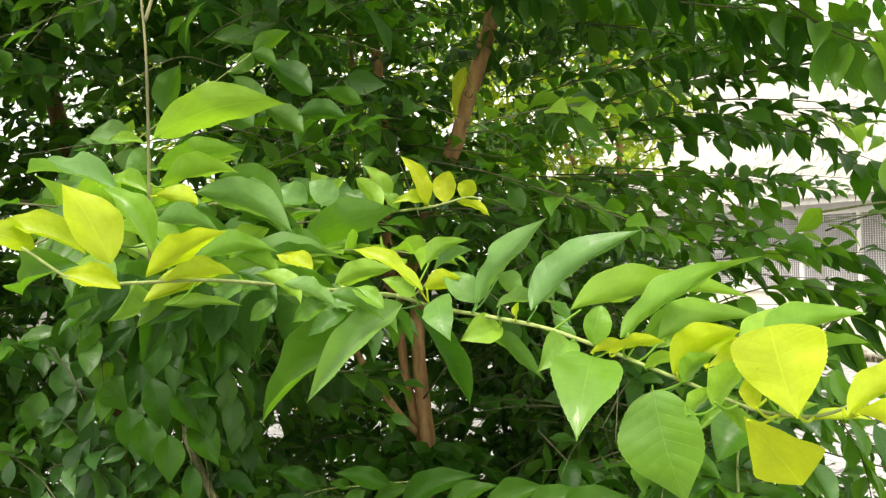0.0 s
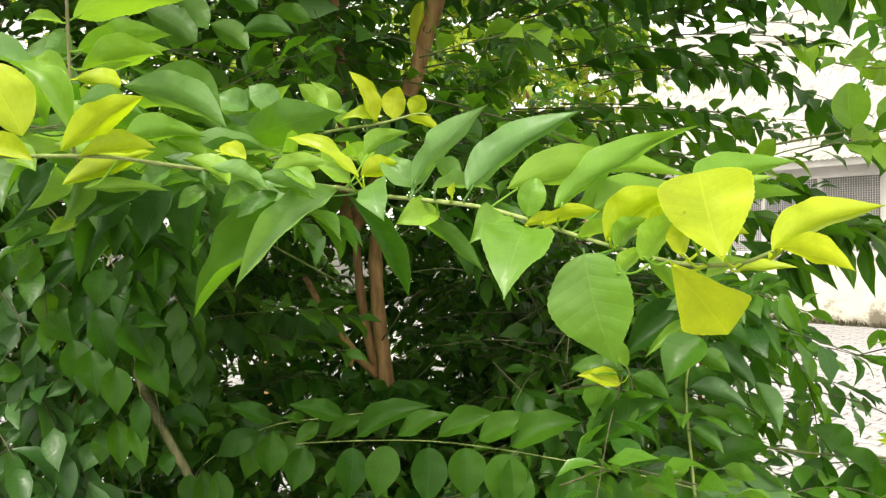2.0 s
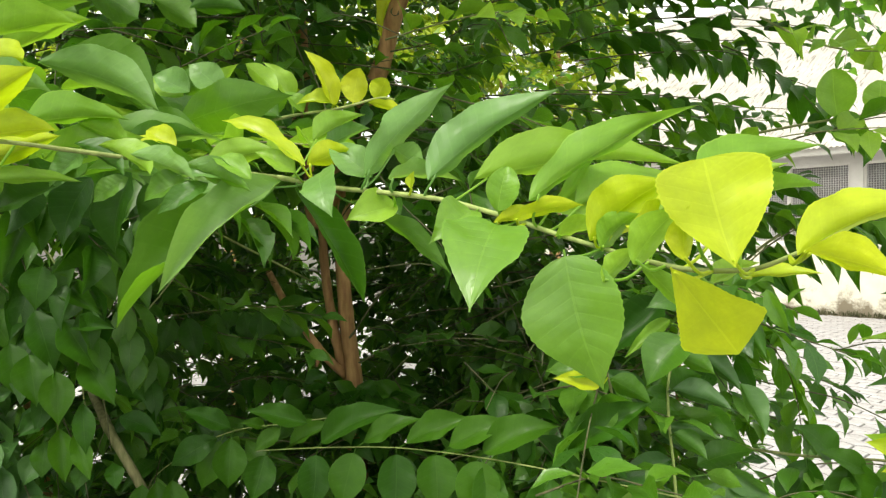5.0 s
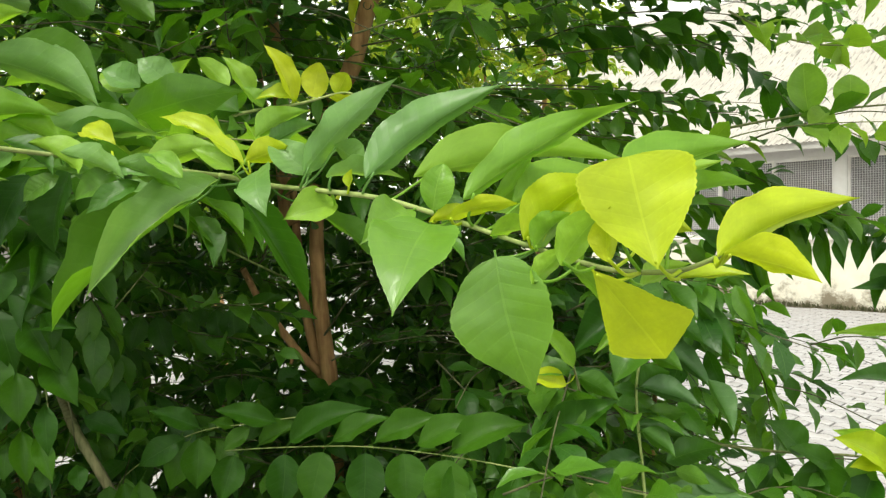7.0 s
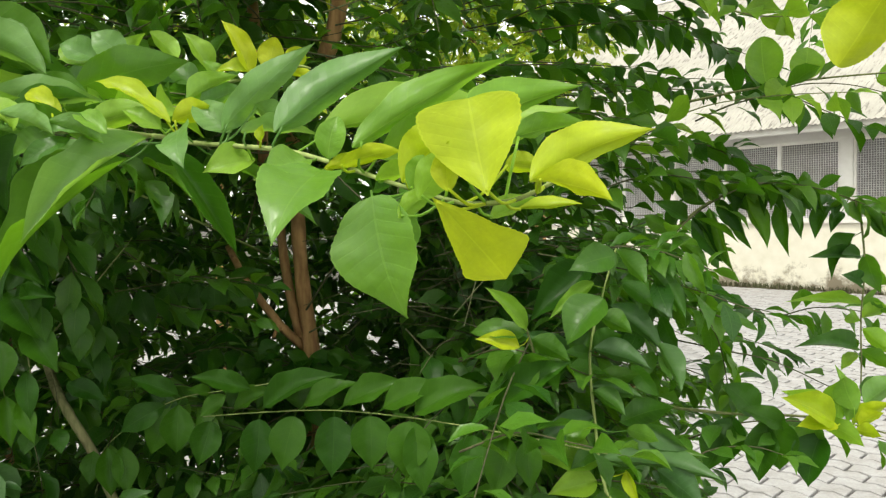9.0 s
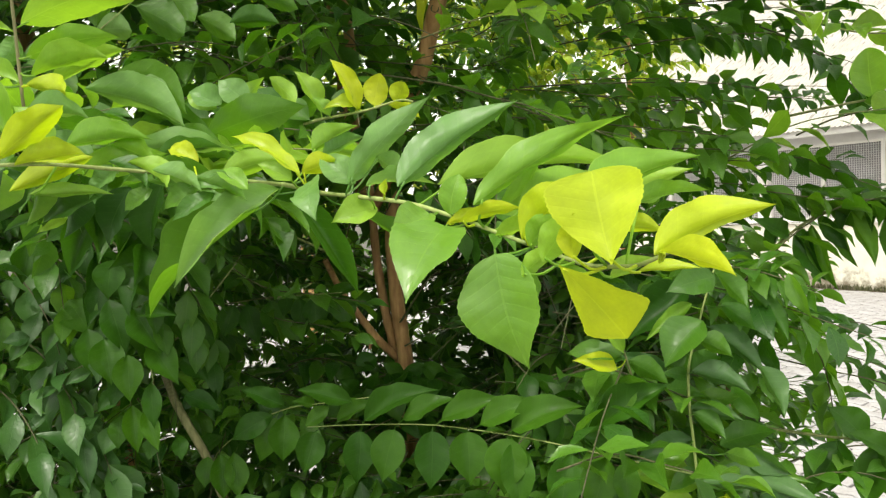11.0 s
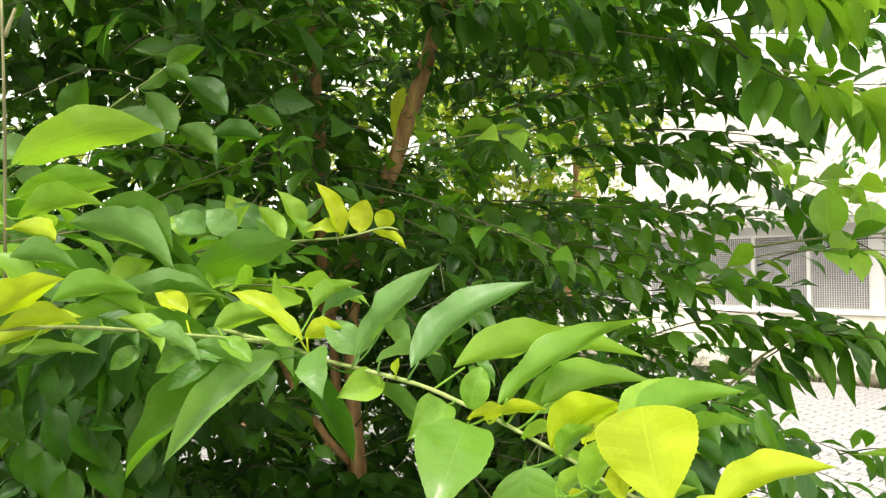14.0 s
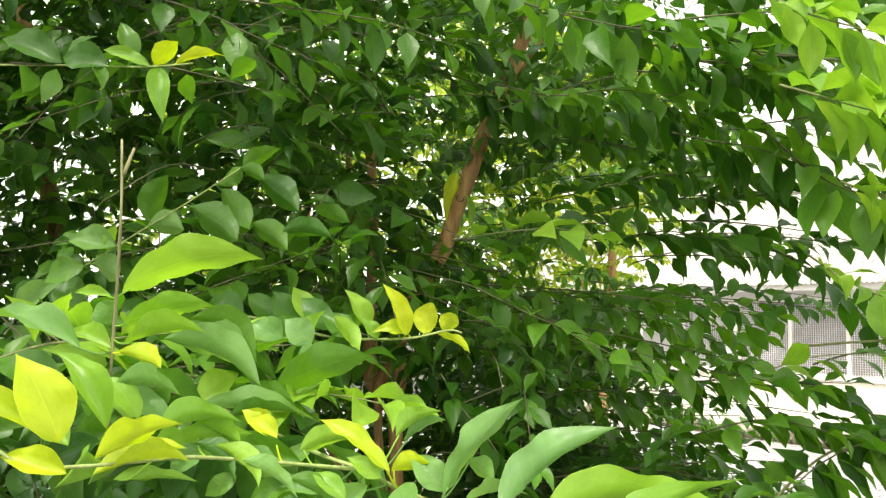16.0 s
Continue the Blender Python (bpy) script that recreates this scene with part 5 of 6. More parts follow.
twig([(-0.046, 1.020, 1.561), (0.073, 0.975, 1.529), (0.152, 0.949, 1.497), (0.225, 0.933, 1.466), (0.317, 0.917, 1.440)], 8, 0.052, MID, "hang")
twig([(0.035, 0.987, 1.596), (0.110, 0.936, 1.604), (0.169, 0.896, 1.604), (0.217, 0.868, 1.591)], 5, 0.052, LIGHT, "spread")
twig([(-0.054, 1.117, 1.597), (0.036, 1.069, 1.577), (0.102, 1.022, 1.558), (0.161, 0.972, 1.564)], 6, 0.044, MID, "spread")
twig([(-0.460, 0.743, 1.744), (-0.399, 0.724, 1.736), (-0.334, 0.705, 1.730)], 3, 0.045, MID, "spread")
twig([(-0.265, 0.696, 1.728), (-0.222, 0.727, 1.728), (-0.171, 0.748, 1.722)], 3, 0.045, MID, "spread")
tip_tuft = stem([(-0.530, 0.771, 1.750), (-0.399, 0.724, 1.736), (-0.334, 0.705, 1.730), (-0.284, 0.686, 1.724), (-0.234, 0.677, 1.726)], 0.0012, 0.0007, shrub, mat=PALE_TWIG)
leaf(tip_tuft, (-0.281, 0.686, 1.725), (-0.331, 0.684, 1.742), 0.017, 72, LIGHT, 0.06)
leaf(tip_tuft, (-0.276, 0.686, 1.726), (-0.250, 0.674, 1.749), 0.027, 12, YOUNG, 0.06)
leaf(tip_tuft, (-0.253, 0.681, 1.727), (-0.196, 0.666, 1.733), 0.015, 23, YOUNG, 0.06)
leaf(tip_tuft, (-0.273, 0.686, 1.724), (-0.258, 0.674, 1.662), 0.025, -39, LIGHT, 0.05)
leaf(tip_tuft, (-0.306, 0.696, 1.727), (-0.321, 0.700, 1.779), 0.023, 37, MID, 0.05)
leaf(tip_tuft, (-0.334, 0.705, 1.730), (-0.388, 0.713, 1.742), 0.035, 73, MID, 0.05)
stem([(-0.1745, 0.421, 1.556), (-0.172, 0.422, 1.566), (-0.170, 0.423, 1.574)], 0.0013, 0.0009, shrub, mat=TAN_TWIG)
leaf(tip_tuft, (-0.393, 0.724, 1.739), (-0.474, 0.739, 1.774), 0.035, 68, MID, 0.06)
twig([(0.349, 0.972, 1.152), (0.443, 0.930, 1.252), (0.515, 0.922, 1.320), (0.581, 0.916, 1.351), (0.648, 0.912, 1.349), (0.722, 0.909, 1.325), (0.782, 0.907, 1.296)], 15, 0.052, MID, "mixed")
twig([(0.295, 0.940, 1.234), (0.366, 0.883, 1.275), (0.421, 0.840, 1.277), (0.476, 0.798, 1.254)], 14, 0.043, MID, "spread")
round_sprig = stem([(0.522, 0.968, 1.467), (0.584, 0.934, 1.476), (0.655, 0.899, 1.482), (0.720, 0.834, 1.478)], 0.0018, 0.0010, shrub)
leaf(round_sprig, (0.605, 0.922, 1.479), (0.601, 0.925, 1.543), 0.047, 79, LIGHT, 0.04, 0.5)
leaf(round_sprig, (0.647, 0.910, 1.482), (0.653, 0.910, 1.525), 0.043, -66, LIGHT, 0.04, 0.5)
leaf(round_sprig, (0.625, 0.911, 1.481), (0.603, 0.912, 1.458), 0.034, 55, LIGHT, 0.04, 0.5)
leaf(round_sprig, (0.527, 0.646, 1.449), (0.561, 0.626, 1.515), 0.059, 67, YOUNG, 0.05, 0.5)
leaf(round_sprig, (0.707, 0.855, 1.471), (0.747, 0.832, 1.481), 0.036, 64, LIGHT, 0.05)
leaf(round_sprig, (0.594, 0.923, 1.475), (0.633, 0.900, 1.461), 0.029, 54, MID, 0.05)
low_sprig = stem([(0.454, 0.901, 1.072), (0.522, 0.856, 1.072), (0.581, 0.812, 1.079), (0.621, 0.790, 1.077), (0.671, 0.766, 1.065)], 0.0022, 0.0010, shrub)
leaf(low_sprig, (0.608, 0.790, 1.079), (0.552, 0.785, 1.117), 0.031, 68, LIGHT, 0.06)
leaf(low_sprig, (0.618, 0.790, 1.079), (0.619, 0.781, 1.131), 0.036, 27, LIGHT, 0.05)
leaf(low_sprig, (0.628, 0.789, 1.076), (0.628, 0.811, 1.138), 0.025, -10, LIGHT, 0.05)
leaf(low_sprig, (0.634, 0.789, 1.075), (0.665, 0.767, 1.103), 0.026, 68, YOUNG, 0.05)
leaf(low_sprig, (0.561, 0.824, 1.077), (0.561, 0.812, 1.015), 0.054, -38, DARK, 0.05)
leaf(low_sprig, (0.528, 0.856, 1.068), (0.509, 0.846, 1.010), 0.051, 14, DARK, 0.05)
leaf(low_sprig, (0.602, 0.801, 1.076), (0.636, 0.768, 1.056), 0.033, 69, LIGHT, 0.05)
leaf(low_sprig, (0.546, 0.835, 1.075), (0.511, 0.848, 1.112), 0.039, 53, DARK, 0.05)
leaf(low_sprig, (0.589, 0.802, 1.079), (0.595, 0.790, 1.034), 0.038, -76, MID, 0.05)
twig([(0.332, 1.033, 1.311), (0.397, 0.977, 1.350), (0.466, 0.952, 1.369), (0.529, 0.919, 1.358), (0.598, 0.905, 1.353)], 12, 0.046, MID, "mixed")
twig([(0.333, 0.940, 1.198), (0.396, 0.905, 1.221), (0.467, 0.882, 1.207), (0.527, 0.859, 1.186)], 11, 0.043, MID, "spread")
twig([(0.453, 0.936, 1.243), (0.496, 0.912, 1.214), (0.518, 0.878, 1.160), (0.530, 0.873, 1.090)], 11, 0.041, MID, "fall")
twig([(0.431, 0.825, 1.006), (0.474, 0.814, 1.041), (0.522, 0.801, 1.049), (0.551, 0.769, 1.046)], 5, 0.041, MID, "spread")
twig([(0.087, 0.893, 1.792), (0.155, 0.847, 1.764), (0.220, 0.827, 1.767), (0.294, 0.800, 1.753)], 11, 0.049, MID, "mixed")
twig([(0.517, 1.027, 1.134), (0.568, 0.973, 1.126), (0.623, 0.939, 1.115), (0.693, 0.913, 1.080), (0.760, 0.877, 1.050)], 4, 0.044, MID, "mixed")
twig([(0.491, 0.922, 1.019), (0.549, 0.900, 1.045), (0.616, 0.886, 1.050), (0.676, 0.862, 1.044), (0.731, 0.838, 1.027)], 4, 0.044, MID, "mixed")
twig([(0.322, 1.700, 1.571), (0.417, 1.600, 1.579), (0.460, 1.570, 1.581), (0.529, 1.450, 1.580), (0.601, 1.410, 1.576), (0.673, 1.370, 1.569), (0.737, 1.310, 1.555), (0.791, 1.250, 1.539)], 12, 0.052, DARK, "mixed")
twig([(0.256, 1.250, 1.638), (0.307, 1.200, 1.637), (0.345, 1.130, 1.637), (0.378, 1.100, 1.638), (0.424, 1.060, 1.624), (0.482, 1.040, 1.627), (0.551, 1.020, 1.622), (0.592, 1.000, 1.615)], 12, 0.060, DARK, "mixed")
twig([(0.469, 1.200, 1.648), (0.524, 1.200, 1.640), (0.572, 1.197, 1.619), (0.634, 1.180, 1.595), (0.693, 1.167, 1.573), (0.744, 1.150, 1.545)], 8, 0.052, DARK, "mixed")
twig([(0.369, 1.300, 1.607), (0.439, 1.250, 1.627), (0.494, 1.200, 1.632), (0.563, 1.150, 1.618), (0.606, 1.120, 1.594)], 6, 0.050, MID, "mixed")
twig([(0.417, 0.850, 1.729), (0.438, 0.800, 1.677), (0.457, 0.770, 1.647), (0.483, 0.745, 1.628), (0.521, 0.735, 1.604), (0.585, 0.720, 1.582)], 8, 0.062, MID, "hang")
twig([(0.449, 0.740, 1.643), (0.483, 0.700, 1.616), (0.518, 0.680, 1.599), (0.551, 0.670, 1.593)], 8, 0.058, LIGHT, "mixed")
twig([(0.344, 0.850, 1.857), (0.384, 0.800, 1.812), (0.407, 0.775, 1.775), (0.439, 0.730, 1.736), (0.467, 0.690, 1.710)], 8, 0.062, MID, "mixed")
twig([(0.441, 0.710, 1.726), (0.467, 0.690, 1.710), (0.496, 0.660, 1.695), (0.526, 0.630, 1.673)], 8, 0.058, LIGHT, "mixed")
twig([(0.311, 0.620, 1.796), (0.333, 0.580, 1.756), (0.355, 0.550, 1.731), (0.382, 0.520, 1.707)], 9, 0.046, LIGHT, "mixed")
twig([(0.358, 0.680, 1.726), (0.387, 0.660, 1.709), (0.414, 0.640, 1.692), (0.454, 0.620, 1.674)], 6, 0.058, LIGHT, "mixed")
twig([(0.112, 1.020, 1.812), (0.160, 1.000, 1.812), (0.212, 0.970, 1.807), (0.263, 0.950, 1.796), (0.317, 0.920, 1.779), (0.370, 0.900, 1.763)], 9, 0.066, DARK, "hang")
twig([(0.181, 0.850, 1.907), (0.213, 0.800, 1.865), (0.255, 0.780, 1.840), (0.297, 0.750, 1.808)], 6, 0.070, DARK, "hang")
twig([(0.318, 0.900, 1.738), (0.359, 0.870, 1.720), (0.408, 0.850, 1.707), (0.448, 0.820, 1.682)], 6, 0.062, DARK, "hang")
twig([(0.072, 0.950, 1.886), (0.120, 0.880, 1.881), (0.164, 0.830, 1.867), (0.213, 0.800, 1.851)], 7, 0.060, MID, "spread")
twig([(0.444, 1.050, 1.405), (0.467, 1.000, 1.424), (0.507, 0.960, 1.448), (0.543, 0.920, 1.458), (0.604, 0.880, 1.460), (0.662, 0.840, 1.456)], 8, 0.050, LIGHT, "mixed")
twig([(0.288, 1.080, 1.448), (0.324, 1.050, 1.434), (0.375, 1.020, 1.422), (0.426, 1.000, 1.416), (0.476, 0.980, 1.410)], 7, 0.050, MID, "spread")
twig([(0.055, 0.980, 1.535), (0.075, 0.958, 1.526), (0.135, 0.870, 1.492), (0.166, 0.830, 1.477), (0.208, 0.800, 1.454), (0.256, 0.780, 1.431)], 9, 0.048, MID, "spread")
twig([(0.040, 1.120, 1.613), (0.110, 1.060, 1.613), (0.152, 1.000, 1.619), (0.192, 0.960, 1.601)], 6, 0.050, MID, "spread")
twig([(-0.329, 0.940, 1.492), (-0.294, 0.920, 1.506), (-0.218, 0.900, 1.535), (-0.143, 0.870, 1.559), (-0.092, 0.850, 1.572)], 6, 0.056, MID, "spread")
twig([(0.744, 1.550, 1.065), (0.786, 1.420, 1.117), (0.802, 1.360, 1.125), (0.812, 1.300, 1.124), (0.868, 1.220, 1.105), (0.909, 1.150, 1.077)], 9, 0.046, DARK, "mixed")
twig([(0.549, 1.300, 1.143), (0.618, 1.260, 1.134), (0.683, 1.200, 1.107), (0.721, 1.160, 1.094), (0.750, 1.130, 1.080)], 8, 0.048, DARK, "mixed")
twig([(0.772, 1.200, 1.133), (0.809, 1.160, 1.152), (0.841, 1.120, 1.153), (0.877, 1.080, 1.147)], 6, 0.046, MID, "mixed")
twig([(0.527, 1.150, 1.075), (0.572, 1.100, 1.070), (0.612, 1.050, 1.050), (0.622, 1.000, 1.029)], 6, 0.048, MID, "mixed")
twig([(0.535, 0.980, 1.442), (0.568, 0.950, 1.458), (0.599, 0.920, 1.465), (0.640, 0.900, 1.476), (0.680, 0.870, 1.470), (0.715, 0.850, 1.456)], 7, 0.050, MID, "mixed")
twig([(0.521, 1.050, 1.414), (0.551, 1.000, 1.413), (0.585, 0.970, 1.390), (0.630, 0.950, 1.366)], 6, 0.050, DARK, "fall")
twig([(0.675, 1.100, 1.510), (0.709, 1.050, 1.484), (0.739, 1.000, 1.452), (0.777, 0.970, 1.428)], 6, 0.052, DARK, "mixed")
twig([(0.443, 0.800, 1.570), (0.459, 0.760, 1.541), (0.489, 0.740, 1.522), (0.523, 0.720, 1.514), (0.566, 0.700, 1.514)], 8, 0.046, LIGHT, "spread")
twig([(0.536, 1.100, 1.616), (0.572, 1.050, 1.579), (0.610, 1.020, 1.533), (0.627, 1.000, 1.498)], 6, 0.050, DARK, "mixed")


def side_sprays(count, bounds, mats, styles, size, seed, fall=-0.02):
    """Twigs that reach out sideways from the crown, layer over layer."""
    rng = random.Random(seed)
    for _ in range(count):
        p = Vector([rng.uniform(a, b) for a, b in bounds])
        way = Vector((0.9, rng.gauss(-0.35, 0.25), rng.gauss(fall, 0.13))).normalized()
        long = rng.uniform(0.22, 0.36)
        sag = Vector((0, 0, -long * rng.uniform(0.02, 0.14)))
        points = [p, p + way * long * 0.35 + sag * 0.1, p + way * long * 0.7 + sag * 0.45, p + way * long + sag]
        twig(points, int(long / 0.033), size * rng.uniform(0.85, 1.15), rng.choice(mats), rng.choice(styles))


side_sprays(25, ((0.08, 0.34), (1.0, 1.4), (1.40, 1.95)), (MID, MID, DARK), ("mixed", "mixed", "hang"), 0.050, 81)
side_sprays(18, ((0.24, 0.66), (0.86, 1.2), (1.76, 2.04)), (DARK, MID), ("mixed", "hang", "fall"), 0.056, 82)
side_sprays(9, ((0.34, 0.52), (1.05, 1.5), (1.53, 1.74)), (DARK,), ("mixed", "spread"), 0.050, 83)
side_sprays(12, ((0.18, 0.44), (1.05, 1.5), (1.20, 1.42)), (DARK,), ("spread", "mixed", "fall"), 0.040, 84, 0.05)
side_sprays(6, ((0.20, 0.45), (0.78, 0.9), (1.80, 1.98)), (MID,), ("hang", "mixed"), 0.060, 85)
arching_bough = stem([(0.300, 1.360, 0.600), (0.270, 1.200, 1.000), (0.392, 0.966, 1.165), (0.415, 0.937, 1.216), (0.449, 0.940, 1.253), (0.488, 0.944, 1.293), (0.534, 0.947, 1.328), (0.588, 0.948, 1.351), (0.631, 0.950, 1.357), (0.682, 0.950, 1.349), (0.733, 0.950, 1.330), (0.786, 0.950, 1.311), (0.851, 0.948, 1.295)], 0.0026, 0.0009, shrub)
leaf(arching_bough, (0.538, 0.945, 1.323), (0.558, 0.920, 1.239), 0.023, -78, MID, 0.06)
leaf(arching_bough, (0.569, 0.946, 1.330), (0.584, 0.922, 1.267), 0.023, -90, DARK, 0.06)
leaf(arching_bough, (0.584, 0.947, 1.339), (0.607, 0.922, 1.268), 0.026, 88, MID, 0.06)
leaf(arching_bough, (0.515, 0.944, 1.312), (0.543, 0.919, 1.251), 0.021, -88, DARK, 0.06)
leaf(arching_bough, (0.487, 0.942, 1.288), (0.525, 0.918, 1.245), 0.025, 70, MID, 0.06)
leaf(arching_bough, (0.454, 0.939, 1.251), (0.499, 0.914, 1.190), 0.027, 79, MID, 0.06)
leaf(arching_bough, (0.638, 0.948, 1.333), (0.634, 0.924, 1.257), 0.022, -37, DARK, 0.06)
leaf(arching_bough, (0.666, 0.949, 1.332), (0.652, 0.927, 1.280), 0.021, -28, DARK, 0.06)
leaf(arching_bough, (0.702, 0.949, 1.321), (0.673, 0.929, 1.280), 0.023, 7, DARK, 0.06)
leaf(arching_bough, (0.722, 0.949, 1.313), (0.695, 0.929, 1.286), 0.020, 16, DARK, 0.06)
leaf(arching_bough, (0.477, 0.946, 1.373), (0.515, 0.922, 1.343), 0.023, 64, MID, 0.06)
leaf(arching_bough, (0.585, 0.948, 1.351), (0.528, 0.932, 1.369), 0.020, 84, MID, 0.06)
leaf(arching_bough, (0.587, 0.948, 1.353), (0.659, 0.923, 1.346), 0.020, 73, MID, 0.06)
leaf(arching_bough, (0.618, 0.948, 1.348), (0.645, 0.926, 1.330), 0.020, 64, DARK, 0.06)
leaf(arching_bough, (0.656, 0.950, 1.352), (0.690, 0.927, 1.336), 0.022, 68, MID, 0.06)
leaf(arching_bough, (0.682, 0.950, 1.349), (0.657, 0.932, 1.368), 0.017, -55, MID, 0.06)
leaf(arching_bough, (0.717, 0.950, 1.331), (0.730, 0.930, 1.344), 0.025, 46, GLOSSY, 0.06)
leaf(arching_bough, (0.723, 0.950, 1.328), (0.700, 0.930, 1.307), 0.021, 5, GLOSSY, 0.06)
leaf(arching_bough, (0.743, 0.950, 1.327), (0.749, 0.929, 1.310), 0.020, -77, GLOSSY, 0.06)
leaf(arching_bough, (0.743, 0.950, 1.330), (0.739, 0.929, 1.296), 0.023, -56, MID, 0.06)
leaf(arching_bough, (0.707, 0.950, 1.336), (0.675, 0.931, 1.317), 0.018, 27, GLOSSY, 0.06)
leaf(arching_bough, (0.533, 0.945, 1.328), (0.483, 0.930, 1.358), 0.023, -82, MID, 0.06)
leaf(arching_bough, (0.544, 0.946, 1.330), (0.546, 0.928, 1.375), 0.024, 3, MID, 0.06)
leaf(arching_bough, (0.508, 0.944, 1.309), (0.458, 0.928, 1.335), 0.024, 87, MID, 0.06)
leaf(arching_bough, (0.487, 0.942, 1.293), (0.443, 0.926, 1.316), 0.025, -86, MID, 0.06)
leaf(arching_bough, (0.487, 0.942, 1.293), (0.495, 0.924, 1.338), 0.022, 18, DARK, 0.06)
leaf(arching_bough, (0.559, 0.947, 1.342), (0.583, 0.924, 1.319), 0.021, 78, DARK, 0.06)
leaf(arching_bough, (0.549, 0.946, 1.335), (0.572, 0.922, 1.289), 0.023, -87, DARK, 0.06)
leaf(arching_bough, (0.605, 0.948, 1.355), (0.627, 0.925, 1.316), 0.022, 74, DARK, 0.06)
leaf(arching_bough, (0.626, 0.949, 1.356), (0.604, 0.928, 1.312), 0.020, -1, DARK, 0.06)
leaf(arching_bough, (0.651, 0.950, 1.354), (0.668, 0.926, 1.315), 0.020, -85, DARK, 0.06)
leaf(arching_bough, (0.743, 0.950, 1.327), (0.768, 0.926, 1.283), 0.026, 69, MID, 0.06)
leaf(arching_bough, (0.769, 0.950, 1.317), (0.790, 0.929, 1.326), 0.024, 65, MID, 0.06)
leaf(arching_bough, (0.769, 0.950, 1.316), (0.779, 0.927, 1.273), 0.022, -76, DARK, 0.06)
leaf(arching_bough, (0.462, 0.941, 1.267), (0.427, 0.924, 1.293), 0.028, 86, MID, 0.06)
leaf(arching_bough, (0.446, 0.939, 1.251), (0.481, 0.916, 1.226), 0.023, 80, MID, 0.06)
leaf(arching_bough, (0.431, 0.938, 1.235), (0.465, 0.913, 1.179), 0.025, -87, MID, 0.06)
leaf(arching_bough, (0.467, 0.941, 1.272), (0.487, 0.918, 1.239), 0.023, 84, DARK, 0.06)
leaf(arching_bough, (0.523, 0.945, 1.320), (0.533, 0.922, 1.280), 0.022, -72, DARK, 0.06)
leaf(arching_bough, (0.564, 0.947, 1.342), (0.518, 0.931, 1.371), 0.021, -78, DARK, 0.06)
leaf(arching_bough, (0.595, 0.948, 1.353), (0.565, 0.928, 1.308), 0.022, 6, DARK, 0.06)
leaf(arching_bough, (0.569, 0.947, 1.344), (0.599, 0.926, 1.369), 0.019, 62, MID, 0.06)
leaf(arching_bough, (0.631, 0.949, 1.357), (0.658, 0.926, 1.332), 0.019, 81, MID, 0.06)
leaf(arching_bough, (0.692, 0.950, 1.346), (0.710, 0.930, 1.362), 0.020, 50, MID, 0.06)
leaf(arching_bough, (0.682, 0.950, 1.346), (0.686, 0.927, 1.307), 0.021, -68, DARK, 0.06)
thin_shoot = stem([(0.739, 0.943, 1.327), (0.745, 0.941, 1.298), (0.748, 0.938, 1.239), (0.741, 0.935, 1.170), (0.739, 0.931, 1.102), (0.735, 0.929, 1.053), (0.729, 0.927, 1.004)], 0.0016, 0.0008, shrub)
leaf(thin_shoot, (0.742, 0.939, 1.253), (0.665, 0.924, 1.256), 0.021, 67, GLOSSY, 0.06)
leaf(thin_shoot, (0.737, 0.941, 1.283), (0.690, 0.921, 1.227), 0.028, 6, DARK, 0.06)
leaf(thin_shoot, (0.749, 0.939, 1.256), (0.754, 0.916, 1.206), 0.032, -68, MID, 0.06)
leaf(thin_shoot, (0.743, 0.937, 1.215), (0.707, 0.920, 1.231), 0.025, 79, GLOSSY, 0.06)
leaf(thin_shoot, (0.742, 0.936, 1.190), (0.633, 0.923, 1.199), 0.018, 65, LIGHT, 0.06)
leaf(thin_shoot, (0.743, 0.936, 1.190), (0.767, 0.914, 1.178), 0.026, 65, MID, 0.06)
leaf(thin_shoot, (0.743, 0.934, 1.156), (0.768, 0.911, 1.122), 0.026, 83, LIGHT, 0.06)
leaf(thin_shoot, (0.735, 0.933, 1.126), (0.642, 0.919, 1.140), 0.027, 48, GLOSSY, 0.06)
leaf(thin_shoot, (0.732, 0.933, 1.124), (0.700, 0.914, 1.107), 0.019, 20, LIGHT, 0.06)
leaf(thin_shoot, (0.738, 0.930, 1.065), (0.764, 0.909, 1.093), 0.036, 63, GLOSSY, 0.06)
leaf(thin_shoot, (0.741, 0.935, 1.166), (0.712, 0.917, 1.181), 0.019, -80, LIGHT, 0.06)
leaf(thin_shoot, (0.742, 0.935, 1.170), (0.767, 0.914, 1.189), 0.024, 59, LIGHT, 0.06)
leaf(thin_shoot, (0.746, 0.938, 1.229), (0.768, 0.916, 1.216), 0.023, 79, MID, 0.06)
leaf(thin_shoot, (0.740, 0.933, 1.126), (0.765, 0.910, 1.105), 0.027, 68, MID, 0.06)
lone_sprig = stem([(0.279, 0.790, 1.135), (0.263, 0.764, 1.184), (0.251, 0.746, 1.217)], 0.0018, 0.0010, shrub)
leaf(lone_sprig, (0.249, 0.755, 1.183), (0.203, 0.758, 1.194), 0.022, 56, YOUNG, 0.05)
leaf(lone_sprig, (0.255, 0.750, 1.202), (0.215, 0.750, 1.249), 0.019, 67, LIGHT, 0.05)
leaf(lone_sprig, (0.263, 0.764, 1.190), (0.302, 0.750, 1.167), 0.030, 73, MID, 0.05)
leaf(lone_sprig, (0.255, 0.755, 1.198), (0.198, 0.778, 1.199), 0.029, 45, MID, 0.05)
leaf(lone_sprig, (0.270, 0.772, 1.164), (0.248, 0.772, 1.128), 0.032, 54, MID, 0.05)
